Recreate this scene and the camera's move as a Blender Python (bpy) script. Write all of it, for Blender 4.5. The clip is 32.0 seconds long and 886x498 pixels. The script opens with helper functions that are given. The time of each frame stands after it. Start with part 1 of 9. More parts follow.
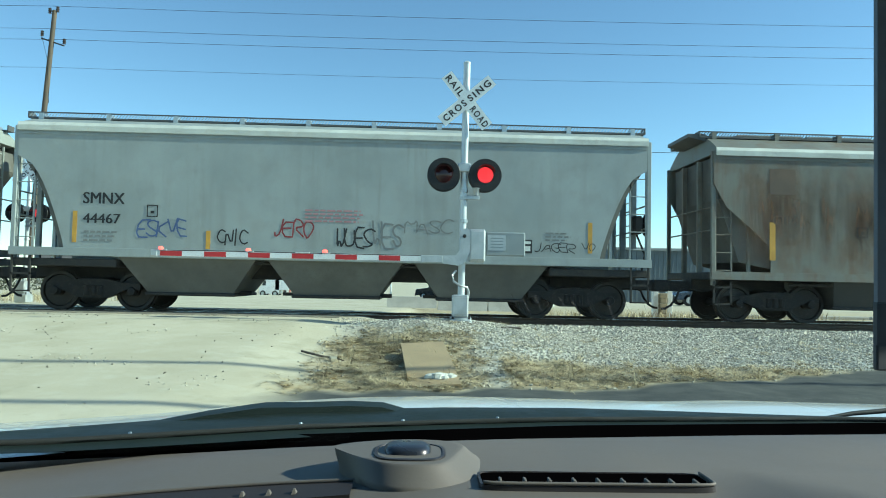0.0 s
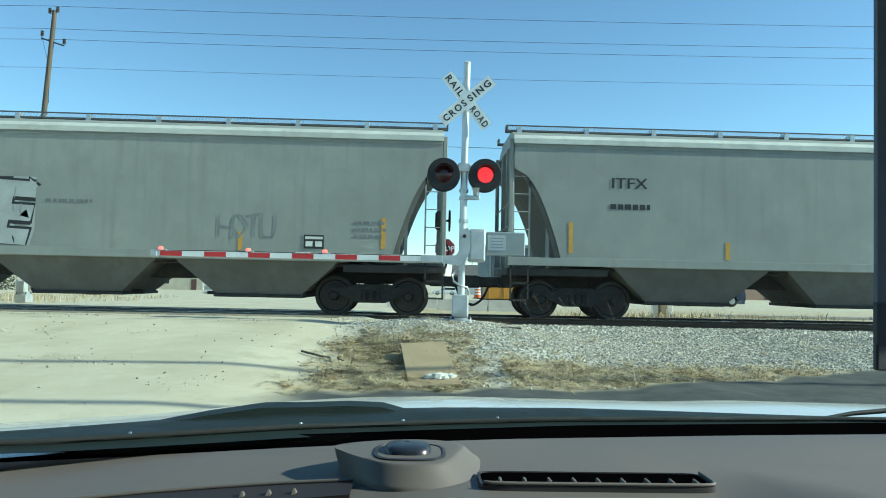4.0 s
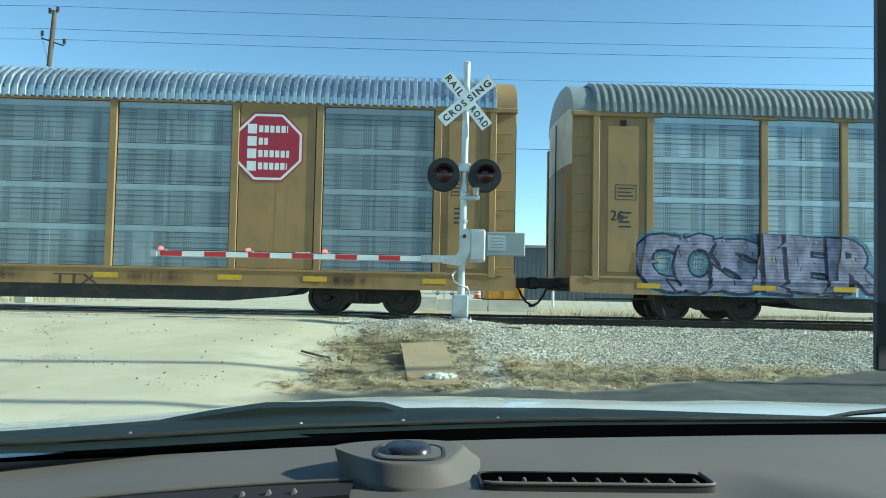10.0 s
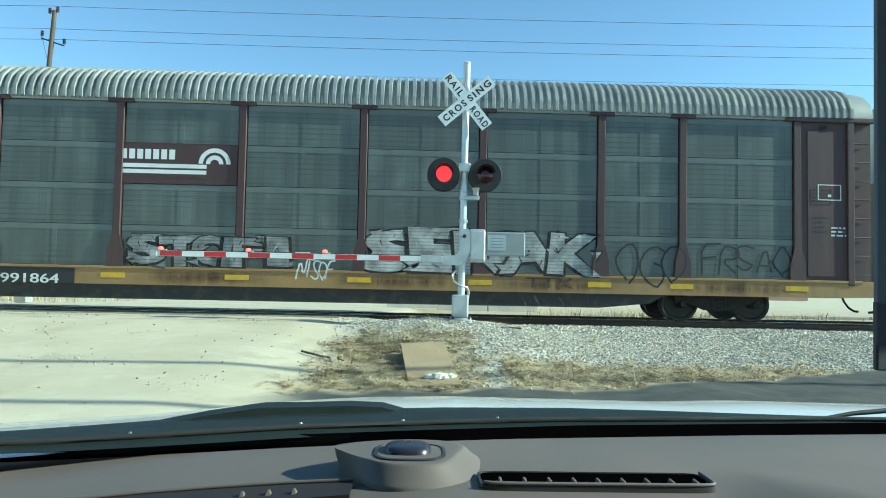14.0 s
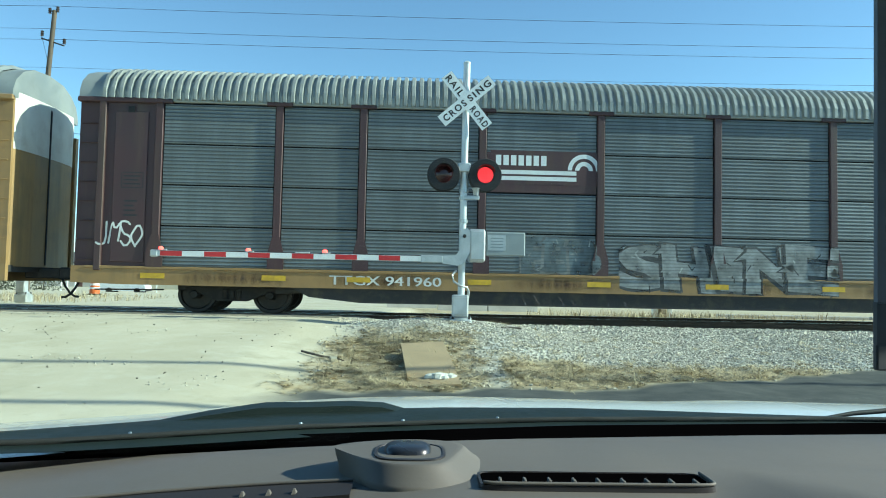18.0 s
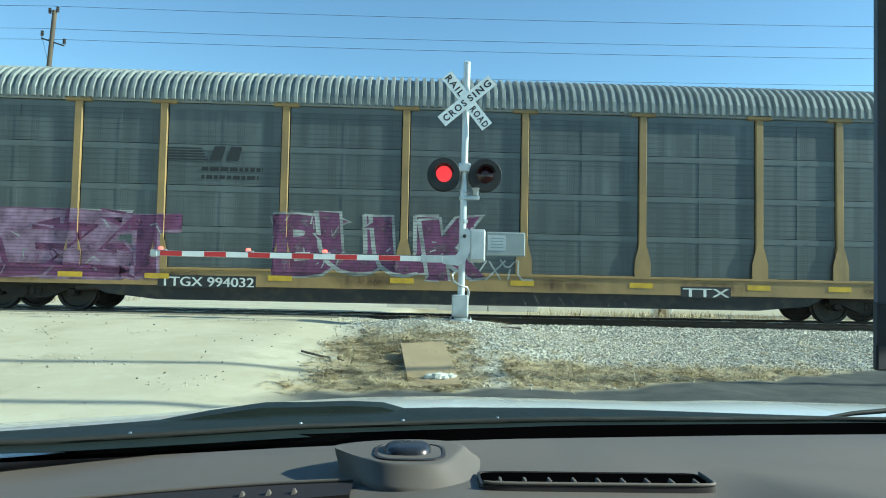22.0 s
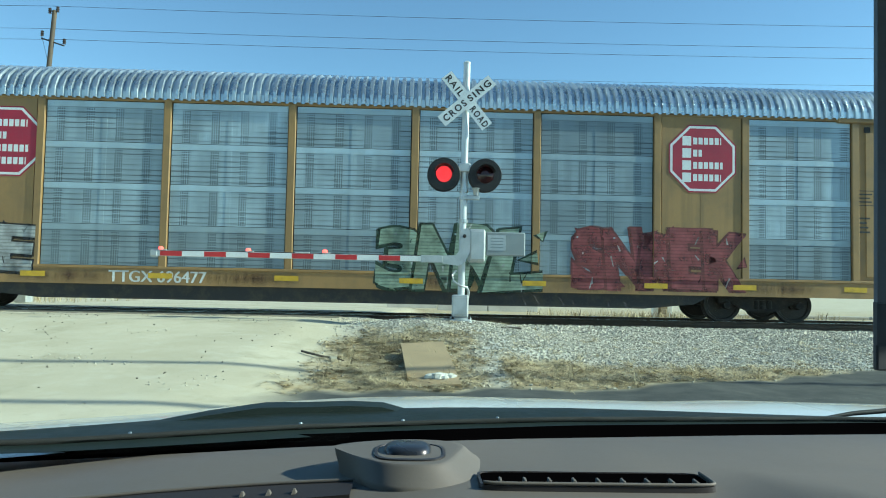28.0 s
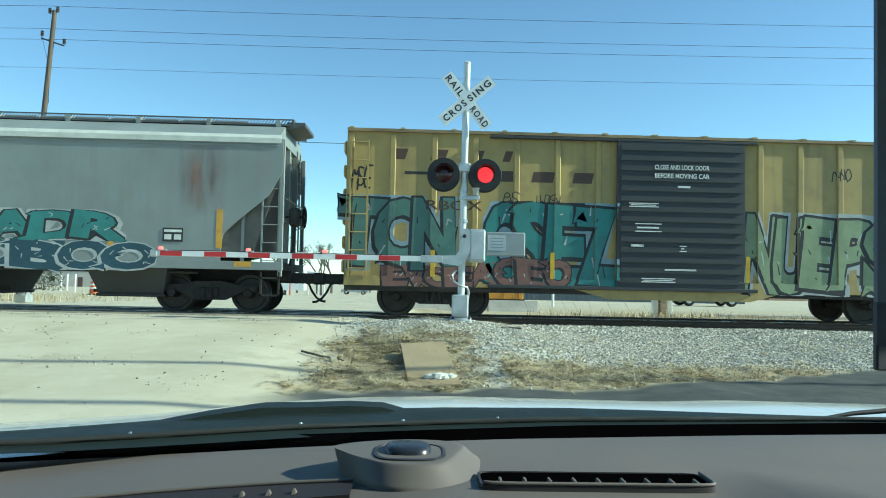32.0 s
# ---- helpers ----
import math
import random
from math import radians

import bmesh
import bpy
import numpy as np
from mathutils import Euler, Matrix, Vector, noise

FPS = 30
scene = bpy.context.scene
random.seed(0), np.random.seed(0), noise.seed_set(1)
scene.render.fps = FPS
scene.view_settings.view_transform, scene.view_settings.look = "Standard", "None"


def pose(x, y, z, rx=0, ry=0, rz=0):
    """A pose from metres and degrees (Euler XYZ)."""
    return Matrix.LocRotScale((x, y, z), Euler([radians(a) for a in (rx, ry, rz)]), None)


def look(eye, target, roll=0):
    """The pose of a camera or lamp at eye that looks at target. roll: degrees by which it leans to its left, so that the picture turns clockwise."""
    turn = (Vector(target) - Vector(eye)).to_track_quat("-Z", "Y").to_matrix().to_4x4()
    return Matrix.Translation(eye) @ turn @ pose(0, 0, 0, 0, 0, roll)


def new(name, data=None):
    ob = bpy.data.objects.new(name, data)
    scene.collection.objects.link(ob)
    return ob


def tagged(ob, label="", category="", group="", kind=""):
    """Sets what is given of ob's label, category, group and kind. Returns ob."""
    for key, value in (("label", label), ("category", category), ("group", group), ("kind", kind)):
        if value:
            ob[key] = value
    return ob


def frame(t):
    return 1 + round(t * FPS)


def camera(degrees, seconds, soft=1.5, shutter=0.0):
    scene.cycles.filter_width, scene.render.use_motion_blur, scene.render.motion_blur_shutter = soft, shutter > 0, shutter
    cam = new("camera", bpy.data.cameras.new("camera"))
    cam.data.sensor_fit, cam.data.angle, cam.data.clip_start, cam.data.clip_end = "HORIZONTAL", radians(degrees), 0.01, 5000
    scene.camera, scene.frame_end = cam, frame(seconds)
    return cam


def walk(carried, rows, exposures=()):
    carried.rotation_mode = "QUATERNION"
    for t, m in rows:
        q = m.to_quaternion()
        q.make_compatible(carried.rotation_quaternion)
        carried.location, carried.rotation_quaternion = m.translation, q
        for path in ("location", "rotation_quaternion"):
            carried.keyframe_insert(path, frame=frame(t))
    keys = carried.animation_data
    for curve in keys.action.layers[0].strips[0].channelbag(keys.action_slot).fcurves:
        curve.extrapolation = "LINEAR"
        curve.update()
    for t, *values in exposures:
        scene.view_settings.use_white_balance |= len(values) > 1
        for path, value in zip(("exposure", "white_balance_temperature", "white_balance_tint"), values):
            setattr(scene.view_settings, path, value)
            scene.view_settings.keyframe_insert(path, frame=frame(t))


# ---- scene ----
# World: the track runs along x, rail heads at z = 0, the camera looks along +y from inside a parked car.
EYE = (0.0, 0.0, 0.82)
cam = camera(64, 32.0, soft=1.0)
AIM = (math.sin(radians(2.0)) * math.cos(radians(2.7)), math.cos(radians(2.0)) * math.cos(radians(2.7)), math.sin(radians(2.7)))
CAM_POSE = look(EYE, (EYE[0] + AIM[0], EYE[1] + AIM[1], EYE[2] + AIM[2]), 1.17)
STOPS = [(0, .66), (8, .66), (9, .69), (10.5, .73), (12, .78), (13, .83), (14, .90), (16, .87), (17.5, .84), (19, .74), (20, .71), (21, .76), (22, .82), (23, .86), (24, .87), (25, .72), (27, .68), (28, .68), (29, .76), (30, .78), (31, .71), (32.0, .71)]
walk(cam, [(0, CAM_POSE), (32.0, CAM_POSE)], [(tt, stops, 6180, 0) for tt, stops in STOPS])

# ---- light ----
SUN_EL, SUN_AZ = 28.5, 97.5      # azimuth clockwise from +y: the sun stands to the right, almost along the track
world = bpy.data.worlds.new("sky")
scene.world = world
world.use_nodes = True
wt = world.node_tree
sky = wt.nodes.new("ShaderNodeTexSky")
sky.sky_type = "NISHITA"
sky.sun_disc = False
sky.sun_elevation, sky.sun_rotation = radians(SUN_EL), radians(SUN_AZ)
sky.air_density, sky.dust_density, sky.ozone_density = 0.86, 0.0, 2.15
wt.links.new(sky.outputs[0], wt.nodes["Background"].inputs[0])
wt.nodes["Background"].inputs[1].default_value = 0.13
sun = new("sun", bpy.data.lights.new("sun", "SUN"))
sun.data.energy, sun.data.angle, sun.data.color = 5.0, radians(0.6), (1.0, 0.905, 0.775)
SUN_FROM = Vector((math.sin(radians(SUN_AZ)) * math.cos(radians(SUN_EL)), math.cos(radians(SUN_AZ)) * math.cos(radians(SUN_EL)), math.sin(radians(SUN_EL))))
sun.matrix_world = look(SUN_FROM * 60, (0, 0, 0))

TRACK_Y = 18.05                  # middle of the track
HALF = 1.55                      # half the width of a rail car


# ---- mesh building ----
class Geo:
    """Collects points and faces for one mesh."""

    def __init__(self):
        self.v, self.f = [], []

    def add(self, pts, faces):
        n = len(self.v)
        self.v.extend([tuple(p) for p in pts])
        self.f.extend([tuple(i + n for i in fc) for fc in faces])
        return self

    def box(self, x0, y0, z0, x1, y1, z1, c=0.0):
        if c <= 0:
            return self.add([(x0, y0, z0), (x1, y0, z0), (x1, y1, z0), (x0, y1, z0), (x0, y0, z1), (x1, y0, z1), (x1, y1, z1), (x0, y1, z1)],
                            [(3, 2, 1, 0), (4, 5, 6, 7), (0, 1, 5, 4), (1, 2, 6, 5), (2, 3, 7, 6), (3, 0, 4, 7)])
        c = min(c, (x1 - x0) * .45, (y1 - y0) * .45, (z1 - z0) * .45)
        sec = [(x0 + c, y0), (x1 - c, y0), (x1, y0 + c), (x1, y1 - c), (x1 - c, y1), (x0 + c, y1), (x0, y1 - c), (x0, y0 + c)]
        ins = [(min(max(x, x0 + c), x1 - c), min(max(y, y0 + c), y1 - c)) for x, y in sec]
        return self.loft([[(x, y, z0) for x, y in ins], [(x, y, z0 + c) for x, y in sec], [(x, y, z1 - c) for x, y in sec], [(x, y, z1) for x, y in ins]])

    def loft(self, rings, closed=True, caps=True):
        n, m = len(rings[0]), len(rings)
        faces = []
        for k in range(m - 1):
            for i in range(n if closed else n - 1):
                j = (i + 1) % n
                faces.append((k * n + i, k * n + j, (k + 1) * n + j, (k + 1) * n + i))
        if caps and closed:
            faces += [tuple(range(n))[::-1], tuple(range((m - 1) * n, m * n))]
        return self.add([p for r in rings for p in r], faces)

    def prism(self, poly, axis, a, b):
        """A flat outline pushed along an axis: 'y' takes (x, z) points, 'x' takes (y, z), 'z' takes (x, y)."""
        put = {"y": lambda p, t: (p[0], t, p[1]), "x": lambda p, t: (t, p[0], p[1]), "z": lambda p, t: (p[0], p[1], t)}[axis]
        return self.loft([[put(p, a) for p in poly], [put(p, b) for p in poly]])

    def tube(self, p, q, r, n=8, r2=None):
        p, q = Vector(p), Vector(q)
        d = (q - p).normalized()
        u = d.cross(Vector((0, 0, 1)) if abs(d.z) < .9 else Vector((1, 0, 0))).normalized()
        w = d.cross(u)
        ring = lambda c, rr: [c + u * (rr * math.cos(2 * math.pi * i / n)) + w * (rr * math.sin(2 * math.pi * i / n)) for i in range(n)]
        return self.loft([ring(p, r), ring(q, r if r2 is None else r2)])

    def path(self, pts, r, n=6):
        pts = [Vector(p) for p in pts]
        rings = []
        for k, p in enumerate(pts):
            d = (pts[min(k + 1, len(pts) - 1)] - pts[max(k - 1, 0)]).normalized()
            u = d.cross(Vector((0, 0, 1)) if abs(d.z) < .95 else Vector((0, 1, 0))).normalized()
            w = d.cross(u)
            rr = r[k] if isinstance(r, (list, tuple)) else r
            rings.append([p + u * (rr * math.cos(2 * math.pi * i / n)) + w * (rr * math.sin(2 * math.pi * i / n)) for i in range(n)])
        return self.loft(rings)

    def lathe(self, prof, c, axis="y", n=20, a0=0.0, a1=360.0):
        """Turns (radius, along) points round an axis through c."""
        full = abs(a1 - a0) >= 359.9
        k = n if full else n + 1
        rings = []
        for r, h in prof:
            ring = []
            for i in range(k):
                a = radians(a0 + (a1 - a0) * i / n)
                ca, sa = r * math.cos(a), r * math.sin(a)
                ring.append({"y": (c[0] + ca, c[1] + h, c[2] + sa), "x": (c[0] + h, c[1] + ca, c[2] + sa), "z": (c[0] + ca, c[1] + sa, c[2] + h)}[axis])
            rings.append(ring)
        return self.loft(rings, closed=full, caps=full)

    def move(self, m):
        self.v = [tuple(m @ Vector(p)) for p in self.v]
        return self

    def mesh(self, name, smooth=0):
        me = bpy.data.meshes.new(name)
        me.from_pydata(self.v, [], self.f)
        bm = bmesh.new()
        bm.from_mesh(me)
        bmesh.ops.recalc_face_normals(bm, faces=bm.faces)
        bm.to_mesh(me)
        bm.free()
        if smooth:
            me.shade_smooth()
            me.set_sharp_from_angle(angle=radians(smooth))
        return me


def part(name, geo, material, parent=None, label="", at=None, smooth=0):
    """One mesh object, under a thing or a part."""
    me = geo if isinstance(geo, bpy.types.Mesh) else geo.mesh(name, smooth)
    if not me.materials:
        me.materials.append(material)
    ob = new(name, me)
    if parent is not None:
        ob.parent = parent
    if at is not None:
        ob.matrix_basis = at if isinstance(at, Matrix) else Matrix.Translation(at)
    if label:
        tagged(ob, label)
    if me.materials[0] != material:
        ob.material_slots[0].link = "OBJECT"
        ob.material_slots[0].material = material
    return ob


def thing(name, label, category, group="", kind="", at=(0, 0, 0)):
    ob = new(name)
    ob.empty_display_size = .2
    ob.location = at
    return tagged(ob, label, category, group, kind)


def text_mesh(body, size, bold=0.0, space=1.0, shear=0.0):
    """Letters of the built-in font as a thin mesh in the x-z plane, facing -y, starting at the origin."""
    cu = bpy.data.curves.new("letters", "FONT")
    cu.body, cu.size, cu.offset, cu.space_character, cu.shear, cu.extrude, cu.resolution_u = body, size, bold, space, shear, 0.001, 3
    ob = bpy.data.objects.new("letters", cu)
    me = bpy.data.meshes.new_from_object(ob)
    bpy.data.objects.remove(ob)
    me.transform(Matrix.Rotation(radians(90), 4, "X"))
    me.materials.clear()
    return me


def letters(body, size, x, z, material, parent, y=-HALF - .012, width=None, bold=0.0, shear=0.0, name="lettering"):
    """Lettering on the near side of a car; width stretches it to that many metres."""
    me = text_mesh(body, size, bold, 1.0, shear)
    if width and len(me.vertices):
        xs = [v.co.x for v in me.vertices]
        k = width / max(max(xs) - min(xs), .01)
        me.transform(Matrix.Diagonal((k, 1, 1, 1)))
    return part(name, me, material, parent, at=(x, y, z))


# ---- materials ----
def nodes_of(name):
    m = bpy.data.materials.new(name)
    m.use_nodes = True
    t = m.node_tree
    return m, t, t.nodes["Principled BSDF"]


def mix_rgb(t, fac, a, b, blend="MIX"):
    n = t.nodes.new("ShaderNodeMix")
    n.data_type, n.blend_type = "RGBA", blend
    for sock, val in ((n.inputs[0], fac), (n.inputs[6], a), (n.inputs[7], b)):
        if hasattr(val, "is_output"):
            t.links.new(val, sock)
        elif isinstance(val, (int, float)):
            sock.default_value = val
        else:
            sock.default_value = (*val[:3], 1)
    return n.outputs[2]


def math_node(t, op, a, b=0.0, c=0.0):
    n = t.nodes.new("ShaderNodeMath")
    n.operation = op
    for sock, val in zip(n.inputs, (a, b, c)):
        if hasattr(val, "is_output"):
            t.links.new(val, sock)
        else:
            sock.default_value = val
    return n.outputs[0]


def coords(t, scale=(1, 1, 1), vary=True, space="Object"):
    tc = t.nodes.new("ShaderNodeTexCoord")
    mp = t.nodes.new("ShaderNodeMapping")
    t.links.new(tc.outputs[space], mp.inputs[0])
    mp.inputs[3].default_value = scale
    if vary:
        oi = t.nodes.new("ShaderNodeObjectInfo")
        cx = t.nodes.new("ShaderNodeCombineXYZ")
        k = math_node(t, "MULTIPLY", oi.outputs["Random"], 37.0)
        t.links.new(k, cx.inputs[0])
        t.links.new(k, cx.inputs[1])
        t.links.new(cx.outputs[0], mp.inputs[1])
    return mp.outputs[0]


def noise_fac(t, vec, scale, detail=4, lo=.35, hi=.65, rough=.55):
    n = t.nodes.new("ShaderNodeTexNoise")
    n.inputs["Scale"].default_value, n.inputs["Detail"].default_value, n.inputs["Roughness"].default_value = scale, detail, rough
    t.links.new(vec, n.inputs["Vector"])
    r = t.nodes.new("ShaderNodeMapRange")
    r.inputs[1].default_value, r.inputs[2].default_value = lo, hi
    t.links.new(n.outputs[0], r.inputs[0])
    return r.outputs[0]


def bump(t, bsdf, height, strength=.3, dist=.01):
    b = t.nodes.new("ShaderNodeBump")
    b.inputs["Strength"].default_value, b.inputs["Distance"].default_value = strength, dist
    t.links.new(height, b.inputs["Height"])
    t.links.new(b.outputs[0], bsdf.inputs["Normal"])


def mul(c, k):
    return tuple(min(1, max(0, x * k)) for x in c[:3])


MATS = {}


def mat(name, base, rough=.6, metal=0.0, var=.18, scale=1.2, grain=30, bmp=.15, dist=.004, dirt=None, dirt_amt=.35, streak=None, streak_amt=.5, vary=True, coat=0.0):
    """Painted or plain surface: broad tone changes, fine grain, dirt patches and, if asked, streaks that run down it."""
    if name in MATS:
        return MATS[name]
    m, t, b = nodes_of(name)
    v = coords(t, (1, 1, 1), vary)
    broad = noise_fac(t, v, scale, 5)
    fine = noise_fac(t, v, grain, 3, .3, .7)
    col = mix_rgb(t, broad, mul(base, 1 - var), mul(base, 1 + var * .6))
    col = mix_rgb(t, math_node(t, "MULTIPLY", fine, .25), col, mul(base, .8))
    if dirt:
        d = math_node(t, "MULTIPLY", noise_fac(t, v, scale * 2.3, 8, .48, .72, .65), dirt_amt)
        col = mix_rgb(t, d, col, dirt)
    if streak:
        sv = coords(t, (2.6, 2.6, .16), vary)
        s = math_node(t, "MULTIPLY", noise_fac(t, sv, 1.6, 6, .5, .75, .6), streak_amt)
        s = math_node(t, "MULTIPLY", s, noise_fac(t, v, .35, 2, .3, .65))
        col = mix_rgb(t, s, col, streak)
    t.links.new(col, b.inputs["Base Color"])
    b.inputs["Metallic"].default_value = metal
    rr = t.nodes.new("ShaderNodeMapRange")
    rr.inputs[3].default_value, rr.inputs[4].default_value = max(.03, rough - .1), min(1, rough + .12)
    t.links.new(broad, rr.inputs[0])
    t.links.new(rr.outputs[0], b.inputs["Roughness"])
    if coat:
        b.inputs["Coat Weight"].default_value = coat
    if bmp:
        bump(t, b, fine, bmp, dist)
    MATS[name] = m
    return m


def glow(name, color, strength):
    if name not in MATS:
        m, t, b = nodes_of(name)
        b.inputs["Base Color"].default_value = (*mul(color, .6), 1)
        b.inputs["Emission Color"].default_value = (*color, 1)
        b.inputs["Emission Strength"].default_value = strength
        MATS[name] = m
    return MATS[name]


def panel_mat(name, base, hole_or_shade, kind, pitch=.052, amt=.95):
    """Side sheets of an auto rack: 'holes' are rows of punched slots, 'ribs' are fine level corrugations with their
    shade painted as stripes.
    """
    if name in MATS:
        return MATS[name]
    m, t, b = nodes_of(name)
    v = coords(t, (1, 1, 1), False)
    vv = coords(t, (1, 1, 1), True)
    sx = t.nodes.new("ShaderNodeSeparateXYZ")
    t.links.new(v, sx.inputs[0])
    col = mix_rgb(t, noise_fac(t, vv, .9, 5), mul(base, .72), mul(base, 1.15))
    tall = coords(t, (1.6, 1.6, .12), True)
    col = mix_rgb(t, math_node(t, "MULTIPLY", noise_fac(t, tall, 1.7, 5, .42, .62), .45), col, mul(base, .55))
    oi = t.nodes.new("ShaderNodeObjectInfo")
    shade = t.nodes.new("ShaderNodeMapRange")
    shade.inputs[3].default_value, shade.inputs[4].default_value = .0, .55
    t.links.new(oi.outputs["Random"], shade.inputs[0])
    col = mix_rgb(t, shade.outputs[0], col, mul(base, .6))
    if kind == "holes":
        wave = lambda sock, period, edge: math_node(t, "GREATER_THAN", math_node(t, "PINGPONG", math_node(t, "DIVIDE", sock, period), .5), edge)
        dots = math_node(t, "MULTIPLY", wave(sx.outputs[0], pitch, .2), wave(sx.outputs[2], pitch * 1.15, .22))
        columns = wave(sx.outputs[0], .66, .35)
        level = math_node(t, "MULTIPLY", wave(sx.outputs[2], .122, .385), math_node(t, "ADD", math_node(t, "MULTIPLY", wave(sx.outputs[0], pitch, .14), .55), .45))
        level = math_node(t, "MULTIPLY", level, noise_fac(t, coords(t, (.5, 1, 2.0), True), 1.3, 3, .34, .6))
        body = math_node(t, "LESS_THAN", sx.outputs[2], .80)
        strip = math_node(t, "GREATER_THAN", sx.outputs[2], .80)
        h = math_node(t, "MULTIPLY", dots, math_node(t, "ADD", math_node(t, "MULTIPLY", columns, .85), .13))
        h = math_node(t, "MULTIPLY", math_node(t, "MAXIMUM", h, level), body)
        band = math_node(t, "MULTIPLY", noise_fac(t, coords(t, (2.4, 2.4, .04), True), 1.3, 2, .46, .56), .28)
        col = mix_rgb(t, band, col, mul(base, .5))
        col = mix_rgb(t, math_node(t, "MULTIPLY", strip, .45), col, mul(base, 1.25 if sum(base) > 1.1 else 1.1))
        col = mix_rgb(t, math_node(t, "MULTIPLY", h, amt), col, hole_or_shade)
        bump(t, b, math_node(t, "SUBTRACT", 1.0, h), .12, .002)
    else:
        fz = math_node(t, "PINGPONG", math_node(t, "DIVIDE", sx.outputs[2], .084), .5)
        # dark level stripes put the shade between corrugations into the colour
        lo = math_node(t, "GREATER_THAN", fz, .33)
        col = mix_rgb(t, math_node(t, "MULTIPLY", lo, amt), col, hole_or_shade)
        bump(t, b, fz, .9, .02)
    t.links.new(col, b.inputs["Base Color"])
    b.inputs["Roughness"].default_value = .42
    b.inputs["Metallic"].default_value = .3
    MATS[name] = m
    return m


STEEL_DARK = mat("grimy_black_steel", (.035, .034, .033), .75, 0, .4, 2, 25, .3, dirt=(.09, .07, .05), dirt_amt=.5)
TRUCK_STEEL = mat("greasy_truck_steel", (.018, .017, .016), .7, .2, .4, 3, 30, .3, dirt=(.08, .06, .045), dirt_amt=.4)
TREAD = mat("worn_wheel_steel", (.04, .037, .034), .5, .6, .3, 3, 40, .2, dirt=(.07, .05, .035), dirt_amt=.5)
GALV = mat("galvanised_steel", (.52, .54, .55), .38, .75, .18, 3, 25, .08)
WHITE_PAINT = mat("white_paint", (.78, .78, .76), .5, 0, .08, 2, 30, .05, dirt=(.45, .42, .36), dirt_amt=.25)
SILVER = mat("aluminium_paint", (.62, .64, .65), .42, .3, .12, 3, 30, .06, dirt=(.35, .34, .32), dirt_amt=.2)
DEEP_BLACK = mat("matt_black", (.012, .012, .013), .65, 0, .2, 3, 30, .05)
RED_REFLECT = mat("red_sheeting", (.5, .025, .03), .45, 0, .12, 5, 60, .03)
WHITE_REFLECT = mat("white_sheeting", (.75, .76, .76), .45, 0, .06, 5, 60, .03)
YELLOW_TAPE = mat("yellow_reflective_tape", (.62, .38, .025), .5, 0, .15, 4, 40, .04, dirt=(.2, .15, .06), dirt_amt=.4)
RUBBER = mat("black_rubber", (.02, .02, .02), .8, 0, .2, 6, 50, .1)
LETTER_BLACK = mat("black_stencil_paint", (.025, .027, .03), .6, 0, .2, 6, 60, .03)
LETTER_WHITE = mat("white_stencil_paint", (.72, .72, .68), .6, 0, .15, 6, 60, .03)
CONCRETE = mat("pale_concrete", (.46, .44, .4), .85, 0, .15, 1.5, 60, .3, dirt=(.3, .28, .24), dirt_amt=.4)
WOOD_POLE = mat("weathered_pole_wood", (.13, .10, .075), .85, 0, .3, 2, 40, .4, streak=(.08, .06, .045))


# ---- ground ----
def table(x, pts):
    if x <= pts[0][0]:
        return pts[0][1]
    for (a, b), (c, d) in zip(pts, pts[1:]):
        if x <= c:
            k = (x - a) / (c - a)
            return b + (d - b) * k
    return pts[-1][1]


def soft(a, b, x):
    k = min(1, max(0, (x - a) / (b - a)))
    return k * k * (3 - 2 * k)


ROAD_Z = [(0, -.58), (5, -.5), (7, -.40), (9.5, -.25), (11.5, -.07), (12.8, .05), (13.6, .07), (14.6, .05), (16.2, -.03), (20.2, -.03), (22, -.12), (30, -.3), (43, -.34), (60, -.48), (86, -1.3), (160, -1.7), (3000, -1.7)]
SIDE_Z = [(0, -.58), (6.5, -.5), (8.2, -.47), (10, -.43), (12, -.36), (14, -.26), (15.3, -.15), (16.0, -.13), (16.5, -.2), (19.6, -.2), (21.5, -.3), (24, -.42), (30, -.4), (43, -.42), (60, -.5), (86, -1.3), (160, -1.7), (3000, -1.7)]


def road_edge(y):
    return table(y, [(0, -2.6), (6.8, -2.4), (9.7, -2.15), (12.5, -1.9), (17, -1.0), (22, -.6), (30, -.2)])


def off_road(x, y):
    """0 on the crossing road, 1 on the verge beside it."""
    w = noise.noise((x * .9, y * .9, 3.1)) * .35 + noise.noise((x * 3.1, y * 3.1, 8.1)) * .12
    e = soft(-.28, .45, x - road_edge(y) + w)
    if y > 26:
        e *= soft(48, 26, y)
    return e


def ground_z(x, y):
    e = soft(-.35, 1.6, x - road_edge(y)) if y < 16 else off_road(x, y)
    z = table(y, ROAD_Z) * (1 - e) + table(y, SIDE_Z) * e
    mound = math.exp(-((x - .5) / 2.1) ** 2 - ((y - 12.9) / (2.4 if y < 12.9 else 1.5)) ** 2) * .48
    z += mound * e
    if 4 < y < 24 and abs(x) < 17:
        z += e * (noise.noise((x * .7, y * .7, 1.7)) * .05 + noise.noise((x * 2.3, y * 2.3, 4.7)) * .02) * (1 if y < 15.5 else .3)
        z += (1 - e) * noise.noise((x * .8, y * .8, 6.7)) * .012
    return z


def grid_lines(lo, hi, step, far, grow=1.35):
    a, s, out = hi, step, []
    while a < far:
        s *= grow
        a += s
        out.append(a)
    b, s, low = lo, step, []
    while b > -far:
        s *= grow
        b -= s
        low.append(b)
    return low[::-1] + [lo + step * i for i in range(int(round((hi - lo) / step)) + 1)] + out


